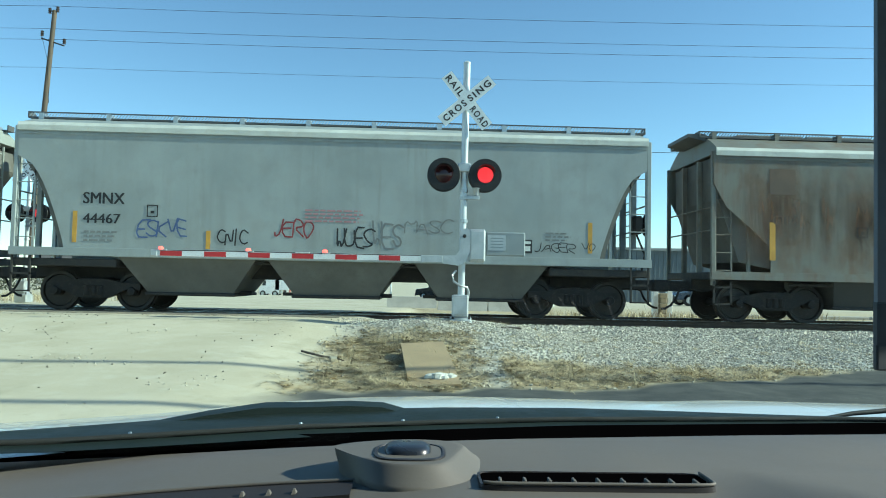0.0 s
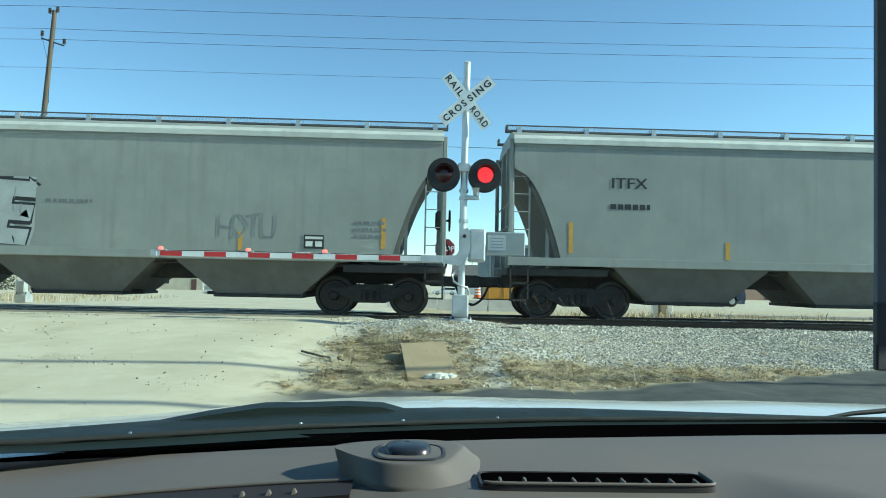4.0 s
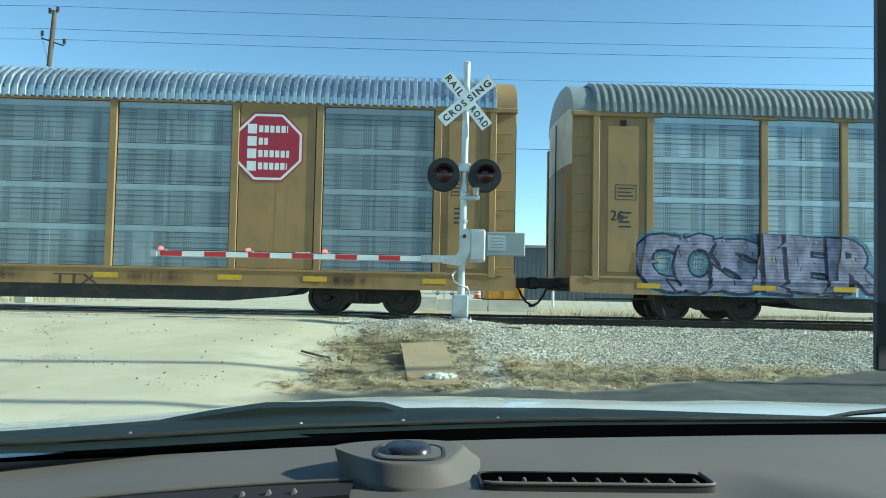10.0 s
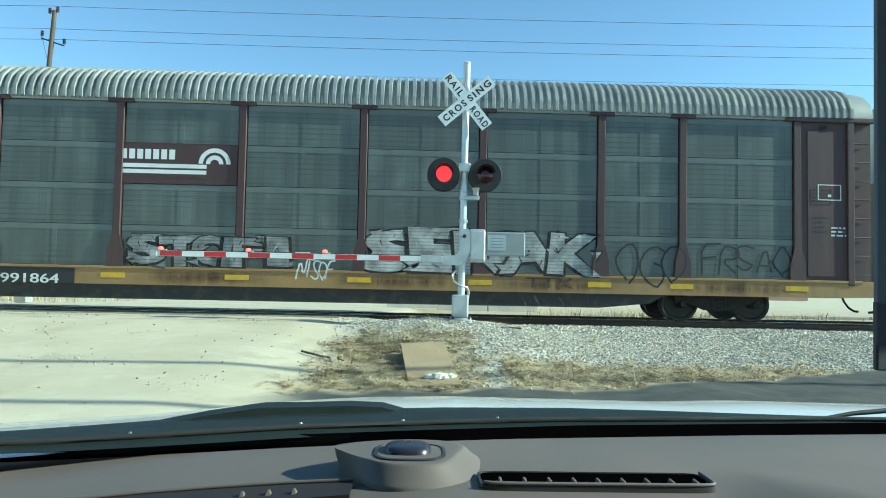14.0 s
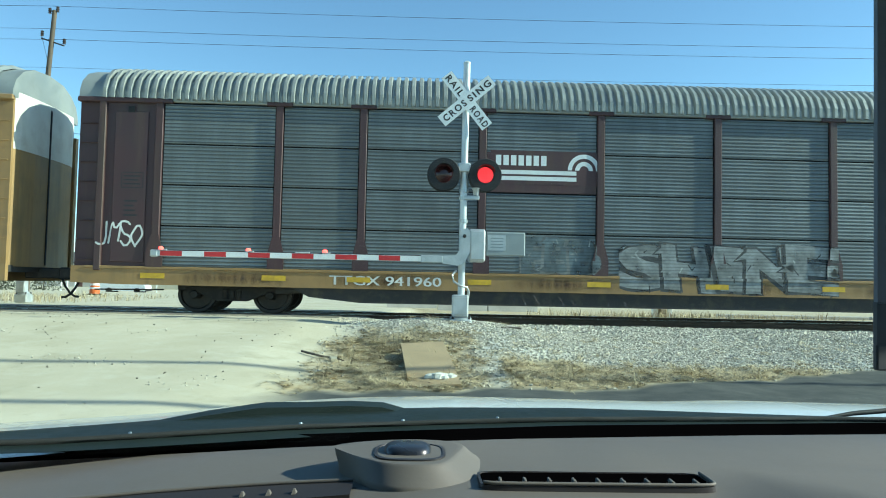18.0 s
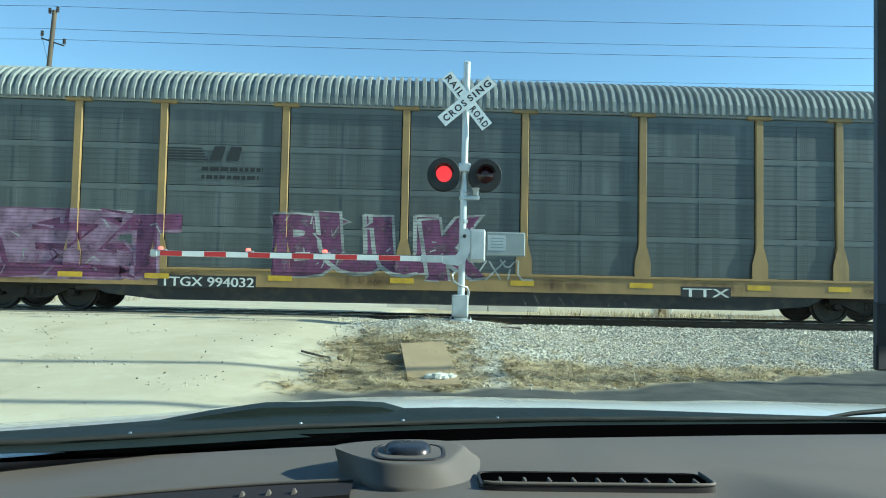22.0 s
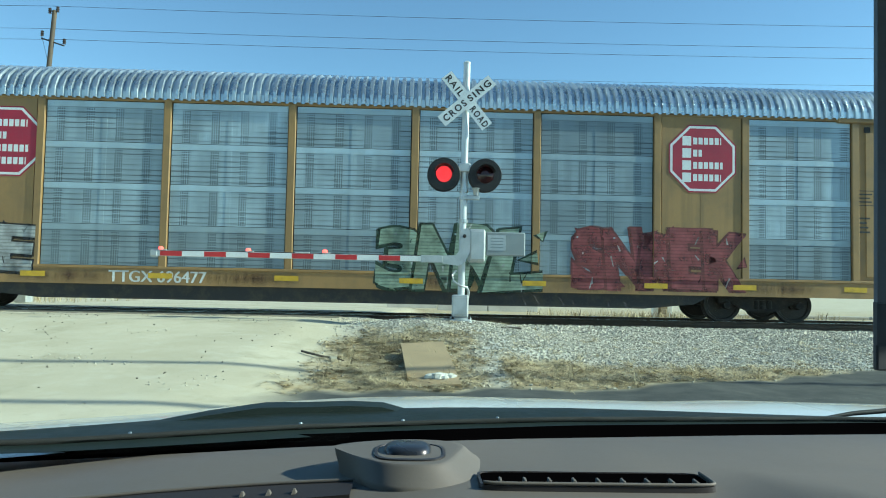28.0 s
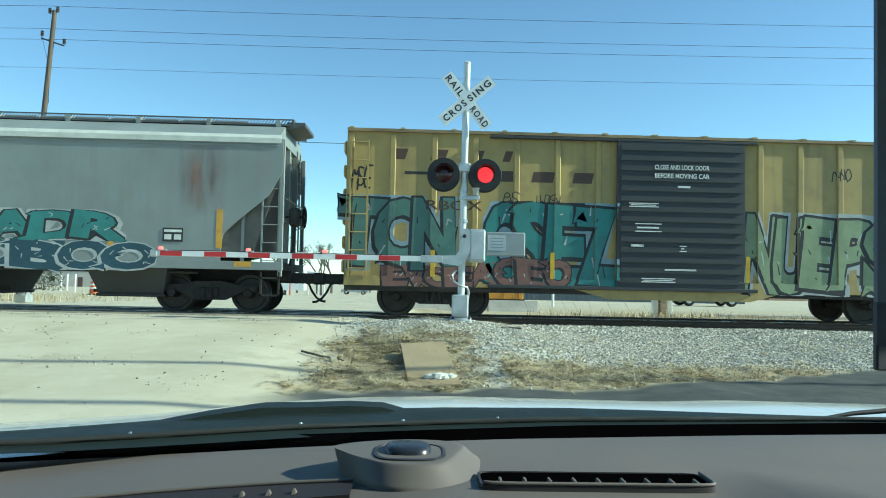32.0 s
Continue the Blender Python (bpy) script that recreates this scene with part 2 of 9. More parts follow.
gx, gy = grid_lines(-13, 13, .13, 2600), grid_lines(4.0, 24.0, .13, 2900)
verts = [(x, y, ground_z(x, y)) for y in gy for x in gx]
nx = len(gx)
faces = [(j * nx + i, j * nx + i + 1, (j + 1) * nx + i + 1, (j + 1) * nx + i) for j in range(len(gy) - 1) for i in range(nx - 1)]
gm = bpy.data.meshes.new("ground")
gm.from_pydata(verts, [], faces)
gm.shade_smooth()


def zones(x, y):
    """Shares of gravel, dry grass, and tarred street with painted shade, at a place."""
    e = off_road(x, y)
    n = noise.noise((x * .55, y * .8, 9.0)) * .5 + noise.noise((x * 2.1, y * 2.1, 5.0)) * .3
    band = soft(8.1, 8.9, y) * soft(11.2, 10.0, y + n * 1.2) if x > 1.2 else soft(7.2, 8.0, y) * soft(12.7, 11.0, y + n * 1.6) * soft(1.5, .0, x + n)
    if y > 20.5:
        band = soft(20.5, 22, y) * soft(62, 54, y)
    band *= soft(-1.8, -.6, x + n * .9) if y < 20 else 1
    grass = e * max(0, min(1, band + n * .3 * (band > .05)))
    gravel = e * (1 - grass) * (soft(-1.7, -.5, x + n * .8) if y < 14.6 else 1)
    # outline of a cast shadow from the right, painted as dark ground
    edge = table(x, [(-2.2, 7.2), (-1.2, 8.3), (2.4, 8.75), (5.2, 9.95), (7.1, 10.8), (14, 13.0)]) + noise.noise((x * 2.3, y * .4, 2.0)) * .16
    # track bed: shade under the train is put into the ground colour
    bed_shade = soft(16.1, 16.4, y + n * .25) * soft(20.3, 19.8, y) * soft(.6, 2.4, x)
    asph_shade = max(bed_shade, .3 * soft(62, 64, y) * soft(80, 76, y) * soft(2, 6, x), soft(.12, -.12, y - edge) * soft(-1.9, -1.2, x + noise.noise((x, y, 7.0)) * .3))
    return gravel * (1 - asph_shade), grass * (1 - asph_shade), asph_shade


for key, idx in (("gravel", 0), ("grass", 1), ("asphalt_shade", 2)):
    at = gm.attributes.new(key, "FLOAT", "POINT")
    at.data.foreach_set("value", [zones(v[0], v[1])[idx] for v in verts])

m, t, b = nodes_of("limestone_dust_gravel_and_dry_grass")
v = coords(t, (1, 1, 1), False)


def attr(t, key):
    n = t.nodes.new("ShaderNodeAttribute")
    n.attribute_name = key
    return n.outputs["Fac"]


dust = mix_rgb(t, noise_fac(t, v, .55, 6, .35, .65), (.47, .41, .295), (.575, .51, .385))
dust = mix_rgb(t, math_node(t, "MULTIPLY", noise_fac(t, v, 2.6, 8, .5, .7, .7), .5), dust, (.62, .58, .465))
dust = mix_rgb(t, math_node(t, "MULTIPLY", noise_fac(t, coords(t, (.25, 1.6, 1), False), 1.1, 5, .5, .75), .3), dust, (.44, .39, .28))
dust = mix_rgb(t, math_node(t, "MULTIPLY", noise_fac(t, v, .9, 7, .56, .66, .62), .45), dust, (.33, .29, .20))
dust = mix_rgb(t, math_node(t, "MULTIPLY", noise_fac(t, v, 9, 6, .6, .7, .7), .5), dust, (.30, .27, .20))
dust = mix_rgb(t, math_node(t, "MULTIPLY", noise_fac(t, v, 60, 3, .45, .75), .3), dust, (.46, .41, .31))
vo = t.nodes.new("ShaderNodeTexVoronoi")
vo.inputs["Scale"].default_value = 26
t.links.new(v, vo.inputs["Vector"])
hue = t.nodes.new("ShaderNodeSeparateColor")
t.links.new(vo.outputs["Color"], hue.inputs[0])
grav = mix_rgb(t, hue.outputs[0], (.26, .255, .235), (.62, .60, .54))
grav = mix_rgb(t, math_node(t, "MULTIPLY", noise_fac(t, v, 1.3, 5, .45, .65), .55), grav, (.66, .62, .52))
straw = mix_rgb(t, noise_fac(t, v, 9, 8, .3, .7, .7), (.29, .225, .13), (.62, .51, .33))
straw = mix_rgb(t, math_node(t, "MULTIPLY", noise_fac(t, v, 1.5, 4, .5, .7), .6), straw, (.40, .35, .25))
# dark tone shared by the far tarred street and the painted shade
tar_shade = mix_rgb(t, noise_fac(t, v, 3, 6), (.06, .063, .062), (.095, .095, .09))
col = mix_rgb(t, attr(t, "gravel"), dust, grav)
col = mix_rgb(t, attr(t, "grass"), col, straw)
col = mix_rgb(t, attr(t, "asphalt_shade"), col, tar_shade)
t.links.new(col, b.inputs["Base Color"])
b.inputs["Roughness"].default_value = .95
b.inputs["Specular IOR Level"].default_value = .2
h = math_node(t, "ADD", math_node(t, "MULTIPLY", math_node(t, "SUBTRACT", 1.0, vo.outputs["Distance"]), attr(t, "gravel")), math_node(t, "MULTIPLY", math_node(t, "MULTIPLY", noise_fac(t, v, 30, 4, .3, .7), .3), math_node(t, "ADD", math_node(t, "MAXIMUM", attr(t, "gravel"), attr(t, "grass")), .2)))
bump(t, b, h, .6, .022)
gm.materials.append(m)
tagged(new("ground", gm), "pale limestone dust road beside gravel and dry grass", "ground", kind="structure")


def height_at(x, y):
    return ground_z(x, y)


# ---- track ----
RAIL = mat("rail_steel", (.12, .08, .055), .6, .5, .3, 4, 40, .2)
RAIL_TOP = mat("polished_rail_head", (.55, .55, .55), .22, .9, .1, 4, 40, .05)
TIE = mat("creosoted_tie_wood", (.055, .042, .032), .9, 0, .35, 3, 30, .5, dirt=(.16, .14, .11), dirt_amt=.5)
track = thing("railway_track", "single railway track with rusty steel rails on dark timber ties", "track", kind="structure", at=(0, TRACK_Y, 0))
for sgn in (-1, 1):
    g = Geo()
    yc = sgn * .753
    g.prism([(yc - .07, -.17), (yc + .07, -.17), (yc + .07, -.155), (yc + .012, -.135), (yc + .012, -.045), (yc + .034, -.03), (yc + .034, -.006), (yc - .034, -.006), (yc - .034, -.03), (yc - .012, -.045), (yc - .012, -.135), (yc - .07, -.155)], "x", -160, 160)
    rail = part("rail", g, RAIL, track)
    part("rail_head", Geo().box(-160, yc - .033, -.006, 160, yc + .033, 0, .002), RAIL_TOP, rail)
tie_mesh = Geo().box(-.115, -1.3, -.17, .115, 1.3, -.0, .012).mesh("tie")
tie_mesh.transform(Matrix.Translation((0, 0, -.172)))
random.seed(4)
for i in range(-36, 37):
    x = i * .5 + random.uniform(-.03, .03)
    if x > -2.2:
        part("tie", tie_mesh, TIE, track, at=pose(x, random.uniform(-.06, .06), random.uniform(-.01, .006), 0, 0, random.uniform(-1.5, 1.5)))
PANEL = mat("worn_crossing_timber", (.2, .17, .13), .9, 0, .25, 1.5, 30, .4, dirt=(.45, .42, .34), dirt_amt=.7)
for a, bb in ((-1.9, -.86), (-.62, .62), (.86, 1.9)):
    for k in range(5):
        x0 = -14.2 + k * 2.5
        part("crossing_panel", Geo().box(x0, a, -.2, x0 + 2.46, bb, -.014, .01), PANEL, track)

# ---- crossing signals ----
MAST_X, MAST_Y = .80, 13.0
LENS_OFF = mat("dark_red_lens", (.028, .004, .005), .14, 0, .15, 20, 80, .05)
LED_ON = glow("lit_red_led", (1.0, .035, .045), 3.2)
LED_RED = glow("small_red_lamp", (1.0, .05, .04), 5.0)
HOOD_BLACK = mat("black_lamp_housing", (.010, .010, .011), .55, 0, .2, 8, 60, .05)
SIGN_WHITE = mat("white_sign_sheeting", (.74, .77, .79), .5, 0, .06, 4, 60, .02, dirt=(.4, .4, .38), dirt_amt=.2)
CAST = mat("cast_aluminium", (.50, .52, .53), .45, .55, .15, 6, 40, .15)
PLATE_GREY = mat("weathered_grey_steel", (.26, .29, .30), .6, .1, .15, 3, 40, .1)
FLASHERS = []          # the led plates that turn, left then right


def lamp(x, y, z, signal, face=-1, keyed=False):
    """A round flashing lamp with its background disc and hood; face -1 looks towards -y."""
    f = face
    disc = part("lamp", Geo().lathe([(.0, f * -.02), (.295, f * -.02), (.305, f * 0), (.295, f * .012), (.165, f * .012), (.16, f * -.01)], (x, y, z), "y", 32), HOOD_BLACK, signal, "round black lamp background with hood", smooth=40)
    part("lamp_body", Geo().lathe([(.0, f * -.2), (.13, f * -.19), (.17, f * -.1), (.17, f * -.021)], (x, y, z), "y", 24), HOOD_BLACK, disc, smooth=40)
    hood = Geo().lathe([(.165, f * .012), (.172, f * .2), (.18, f * .2), (.175, f * .012)], (x, y, z), "y", 24, 15, 165)
    part("hood", hood, HOOD_BLACK, disc, smooth=40)
    return disc


def led_plate(x, y, z, signal, face=-1):
    """A round plate in the lamp: one face is lit, the other is the dark lens; it turns on its upright axis to flash."""
    plate = part("led_plate", Geo().lathe([(.0, -.034), (.05, -.031), (.1, -.021), (.15, -.004), (.15, -.002), (.0, -.002)], (0, 0, 0), "y", 28), LENS_OFF, signal, "dark red lens", at=(x, y, z), smooth=50)
    g = Geo()
    for r, n in ((.0, 1), (.028, 6), (.056, 12), (.084, 18), (.112, 22), (.134, 26)):
        for i in range(n):
            a = 2 * math.pi * i / n + r * 20
            g.lathe([(.0, .007), (.007, .0065), (.0095, .002)], (r * math.cos(a), 0, r * math.sin(a)), "y", 6)
    part("leds", g, LED_ON, plate, "lit red light dots")
    part("lit_back", Geo().lathe([(.0, .004), (.146, .004), (.146, .002), (.0, .002)], (0, 0, 0), "y", 28), glow("lit_red_glow", (.8, .012, .016), .12), plate)
    return plate


def signal_at(x, y, z0, label, gate=True, face=-1):
    s = thing("crossing_signal", label, "crossing signal", "crossing signals", at=(x, y, z0))
    part("mast", Geo().tube((0, 0, .25), (.035, 0, 4.74), .064, 16).lathe([(.0, 4.74), (.07, 4.74), (.07, 4.77), (.03, 4.8), (.0, 4.8)], (.035, 0, 0), "z", 16), SILVER, s, "silver painted steel mast", smooth=40)
    base = Geo().lathe([(.0, 0), (.2, 0), (.2, .04), (.15, .07), (.12, .12), (.115, .42), (.095, .45), (.0, .45)], (0, 0, 0), "z", 16)
    base.box(-.2, -.2, -.25, .2, .2, .02, .03)
    jb = part("base_casting", base, CAST, s, smooth=30)
    part("junction_box", Geo().box(-.17, -.2, .06, .13, -.06, .46, .025).box(-.15, -.215, .1, .11, -.2, .42, .01), CAST, jb, "grey metal junction box")
    for bx in (-.15, .15):
        for by in (-.15, .15):
            part("bolt", Geo().lathe([(.0, .1), (.02, .1), (.02, .02), (.0, .02)], (bx, by, 0), "z", 6), STEEL_DARK, jb)
    part("conduit", Geo().path([(-.1, -.1, .9), (-.17, -.14, .82), (-.15, -.17, .7), (-.02, -.17, .62), (.1, -.15, .6), (.13, -.14, .52), (.12, -.13, .4)], .02, 8), CAST, s, "grey bent cable conduit", smooth=60)
    # crossed blades, 1.22 m long, 0.23 m wide
    for k, (ang, body) in enumerate(((-51, "RAIL|ROAD"), (41, "CROSSING"))):
        g = Geo().box(-.61, -.012 - .006 * k, -.115, .61, -.004 - .006 * k, .115)
        blade = part("blade", g, SIGN_WHITE, s, "white crossbuck blade with black letters", at=pose(.035, -.09, 4.0 + .03, 0, -ang, 0))
        words = body.split("|")
        if len(words) == 1:
            me = text_mesh("CROS", .17, .0045, 1.3), text_mesh("SING", .17, .0045, 1.3)
            spots = (-.555, .035)
        else:
            me = text_mesh("RAIL", .17, .0045, 1.3), text_mesh("ROAD", .17, .0045, 1.3)
            spots = (-.585, .15)
        for mm, sp in zip(me, spots):
            xs = [q.co.x for q in mm.vertices]
            mm.transform(Matrix.Diagonal(((.515 if len(words) == 1 else .435) / (max(xs) - min(xs)), 1, 1.0, 1)))
            part("letters", mm, LETTER_BLACK, blade, at=(sp, -.0135 - .006 * k, -.06))
    lz, lx = 2.66, .38
    part("lamp_arm", Geo().tube((-lx, .0, lz + .14), (lx + .03, .0, lz + .14), .03, 10).box(-.1, -.1, lz + .05, .13, .1, lz + .22, .02), CAST, s, smooth=40)
    for q, dx in enumerate((-lx + .02, lx + .02)):
        lamp(dx, -.1, lz, s, -1)
        lamp(dx, .1, lz, s, 1)
        FLASHERS.append((s, led_plate(dx, -.112, lz, s), q, False))
        FLASHERS.append((s, led_plate(dx, .112, lz, s), q, True))
    part("bell", Geo().lathe([(.0, 0), (.05, .0), (.06, .1), (.09, .14), (.0, .15)], (.24, -.06, 2.28), "z", 14).box(.02, -.09, 2.2, .3, -.03, 2.28, .01), CAST, s, "small grey bell", smooth=40)
    for zc in (2.2, 2.34, 1.78):
        part("clamp", Geo().lathe([(.085, 0), (.085, .06), (.065, .06), (.065, 0)], (.017, 0, zc), "z", 14), GALV, s)
    if not gate:
        return s
    # gate mechanism and lowered arm
    box = part("gate_mechanism", Geo().box(.12, -.16, 1.06, .42, .2, 1.66, .03), CAST, s, "cast aluminium gate mechanism box")
    part("door", Geo().box(.15, -.19, 1.1, .40, -.16, 1.62, .012), CAST, box)
    part("crank_arm", Geo().prism([(-.06, 1.62), (.08, 1.67), (.13, 1.6), (.13, 1.24), (.05, 1.06), (-.06, .98), (-.36, 1.02), (-.36, 1.16), (-.12, 1.17), (-.06, 1.26)], "y", -.26, -.2), CAST, box, "white angled gate crank")
    part("bolt", Geo().lathe([(.0, -.29), (.035, -.285), (.035, -.26)], (.03, 0, 1.52), "y", 8), STEEL_DARK, box)
    part("counterweight", Geo().box(.44, -.08, 1.18, 1.16, .0, 1.62, .02), PLATE_GREY, box, "flat grey steel counterweight plate")
    part("notice", Geo().box(.47, -.087, 1.28, .80, -.081, 1.56), CAST, box, "small white notice plate with dark lines")
    for k in range(4):
        part("writing_line", Geo().box(.52, -.091, 1.33 + k * .055, .75, -.0875, 1.347 + k * .055), PLATE_GREY, box)
    arm = part("gate_arm", Geo().box(-5.43, -.25, 1.045, -.56, -.215, 1.145, .008), SILVER, s, "lowered gate arm with red and white stripes")
    L0, L1 = -5.42, -.57
    n = 12
    for k in range(n):
        a = L0 + .04 + (L1 - L0 - .2) * k / n
        part("stripe", Geo().box(a, -.2555, 1.05, a + (L1 - L0 - .2) / n - .002, -.2505, 1.14), (RED_REFLECT if k % 2 == 0 else WHITE_REFLECT), arm, "red reflective stripe" if k % 2 == 0 else "white reflective stripe")
    part("arm_bracket", Geo().box(-.75, -.265, 1.03, -.36, -.2, 1.16, .01), CAST, arm)
    part("tip", Geo().box(-5.56, -.262, 1.03, -5.42, -.2, 1.16, .02), CAST, arm, "pale plastic arm tip")
    for lx2 in (-5.42, -3.88, -2.52):
        lampb = part("arm_lamp", Geo().box(lx2, -.26, 1.146, lx2 + .15, -.2, 1.17, .006), CAST, arm)
        part("lens", Geo().lathe([(.0, .05), (.03, .045), (.045, .02), (.045, 0)], (lx2 + .05, -.23, 1.17), "z", 10), LED_RED, lampb, "small lit red lamp")
    part("arm_brace", Geo().box(-3.0, -.258, 1.146, -2.74, -.21, 1.165, .006), SILVER, arm)
    s_cable = part("arm_cable", Geo().path([(-5.3, -.23, 1.15), (-4, -.23, 1.158), (-2.6, -.23, 1.15), (-.8, -.23, 1.15), (-.3, -.2, 1.1)], .008, 5), RUBBER, arm)
    return s


near_signal = signal_at(MAST_X, MAST_Y, height_at(MAST_X, MAST_Y) + .02, "silver crossing signal with crossbuck, lamps and lowered gate arm")
far_signal = signal_at(-12.75, 23.5, height_at(-12.75, 23.5) + .3, "crossing signal across the track with flashing red lamps", gate=False)

# ---- poles and wires ----
def pole(x, y, top, lean, label, arms=True):
    z0 = height_at(x, y)
    p = thing("utility_pole", label, "utility pole", "utility poles", at=(x, y, z0))
    h = top - z0
    part("shaft", Geo().path([(0, 0, -.5), (lean * .5, 0, h * .5), (lean, 0, h)], [.14, .115, .09], 12), WOOD_POLE, p, smooth=50)
    if arms:
        arm = part("insulator_bracket", Geo().tube((lean - .5, 0, h - 1.2), (lean + .45, 0, h - 1.5), .03, 8), STEEL_DARK, p)
        for dx, dz in ((-.48, -1.1), (.45, -1.42), (-.2, -.12), (.12, -.05)):
            part("insulator", Geo().lathe([(.0, 0), (.07, 0), (.05, .06), (.08, .1), (.05, .14), (.07, .2), (.0, .24)], (lean + dx, 0, h + dz), "z", 10), mat("dark_porcelain", (.05, .04, .04), .25, 0, .1), p)
        part("transformer_wire", Geo().path([(lean - .45, -.1, h - 1.1), (lean - .1, -.2, h - 2.2), (lean, -.16, h - 4)], .012, 5), RUBBER, p)
    return p


pole(-16.25, 30, 11.95, .7, "weathered wooden utility pole with porcelain insulators")
pole(33.5, 30, 12.6, .0, "weathered wooden utility pole with porcelain insulators")


def wire(pts, r, label):
    """A sagging wire through its supports."""
    g, out = Geo(), []
    for (p, q) in zip(pts, pts[1:]):
        p, q = Vector(p), Vector(q)
        for i in range(17):
            k = i / 16
            c = p.lerp(q, k)
            c.z -= 4 * k * (1 - k) * (q - p).length * .004
            out.append(c)
    tagged(new("overhead_wire", g.path(out, r, 5).mesh("overhead_wire")), label, "wire", "overhead wires").data.materials.append(RUBBER)


for dz, dx in ((.02, -.15), (-.95, -.45), (-1.4, .4), (-2.6, 0)):
    wire([(-66, 30.6, 12.0 + dz), (-15.55 + dx, 30, 12.12 + dz), (33.5 + dx, 30, 12.75 + dz), (85, 30, 13 + dz)], .008 if dz > -2 else .006, "thin dark overhead wire along the railway")
wire([(-66, 30.6, 6.3), (-16, 30, 6.75), (33.5, 30, 6.85), (85, 30, 7)], .011, "thin dark overhead wire along the railway")
pole(-66, 30.6, 12.6, .0, "weathered wooden utility pole with porcelain insulators")
pole(85, 30, 13.4, .0, "weathered wooden utility pole with porcelain insulators")
for yy, zz in ((6.55, 9.4), (4.55, 8.6)):
    wire([(-38, yy - .9, zz + .3), (40, yy + .9, zz + .3)], .075, "overhead cable above the road")
for px, dy in ((-38, 3.2), (40, 5.0)):
    pole(px, .7 + dy, 9.9, 0, "weathered wooden utility pole beside the road", arms=False)
    xa = thing("pole_crossarm", "timber crossarm that carries the road cables", "crossarm", at=(px, .7 + dy, 0))
    part("beam", Geo().box(-.06, -1.5, 9.56, .06, 1.5, 9.68, .01).box(-.06, -1.5, 8.78, .06, 1.5, 8.9, .01), WOOD_POLE, xa)

# ---- gravel, grass and litter on the verge ----
def spread(n, seed, x0, x1, y0, y1, want, shapes, size, name, material, label, category, tilt=1.0, sink=.3):
    """Many small pieces on the ground as one mesh; want(x, y) gives the chance that one lies there."""
    rnd = np.random.RandomState(seed)
    vs, fs, base = [], [], 0
    for _ in range(n):
        x, y = rnd.uniform(x0, x1), rnd.uniform(y0, y1)
        if rnd.rand() > want(x, y):
            continue
        pv, pf = shapes[rnd.randint(len(shapes))]
        s = rnd.uniform(*size)
        e = Euler((rnd.uniform(-.5, .5) * tilt, rnd.uniform(-.5, .5) * tilt, rnd.uniform(0, 6.28))).to_matrix()
        q = (pv * s) @ np.array(e).T
        vs.append(q + np.array((x, y, ground_z(x, y) - q[:, 2].min() * (1 - sink))))
        fs.extend([tuple(i + base for i in f) for f in pf])
        base += len(pv)
    me = bpy.data.meshes.new(name)
    me.from_pydata(np.concatenate(vs).tolist(), [], fs)
    me.materials.append(material)
    return tagged(new(name, me), label, category, kind="stuff")


def pebble(seed):
    r = np.random.RandomState(seed)
    p = np.array([(-1, -1, -1), (1, -1, -1), (1, 1, -1), (-1, 1, -1), (-1, -1, 1), (1, -1, 1), (1, 1, 1), (-1, 1, 1)], float)
    p = p * np.array((1, .75, .55)) * r.uniform(.45, 1.0, (8, 3))
    return p * .5, [(3, 2, 1, 0), (4, 5, 6, 7), (0, 1, 5, 4), (1, 2, 6, 5), (2, 3, 7, 6), (3, 0, 4, 7)]


def blades(seed, n=7, high=1.0):
    r = np.random.RandomState(seed)
    v, f = [], []
    for k in range(n):
        a, l = r.uniform(0, 6.28), r.uniform(.5, 1.0) * high
        bx, by = r.uniform(-.25, .25), r.uniform(-.25, .25)
        d = np.array((math.cos(a), math.sin(a)))
        s = np.array((-d[1], d[0])) * (.011 if high > .8 else .016)
        flat = high < .8
        lean = r.uniform(1.5, 2.4) if flat else r.uniform(.3, 1.1)
        p0, p1, p2 = np.array((bx, by)), np.array((bx, by)) + d * lean * .35 * l, np.array((bx, by)) + d * lean * .95 * l
        b0 = len(v)
        v += [(*(p0 - s), 0), (*(p0 + s), 0), (*(p1 + s * .8), l * (.2 if flat else .5)), (*(p1 - s * .8), l * (.2 if flat else .5)), (*p2, l * (r.uniform(.05, .28) if flat else max(.12, .9 - .45 * lean)))]
        f += [(b0, b0 + 1, b0 + 2, b0 + 3), (b0 + 3, b0 + 2, b0 + 4)]
    return np.array(v), f


def island_mat(name, a, b2, rough=.9):
    m, t, b = nodes_of(name)
    gi = t.nodes.new("ShaderNodeNewGeometry")
    ramp = t.nodes.new("ShaderNodeValToRGB")
    ramp.color_ramp.elements[0].color, ramp.color_ramp.elements[1].color = (*a, 1), (*b2, 1)
    t.links.new(gi.outputs["Random Per Island"], ramp.inputs[0])
    v = coords(t, (1, 1, 1), False)
    col = mix_rgb(t, math_node(t, "MULTIPLY", noise_fac(t, v, 60, 3), .4), ramp.outputs[0], mul(a, .8))
    t.links.new(col, b.inputs["Base Color"])
    b.inputs["Roughness"].default_value = rough
    b.inputs["Specular IOR Level"].default_value = .25
    return m


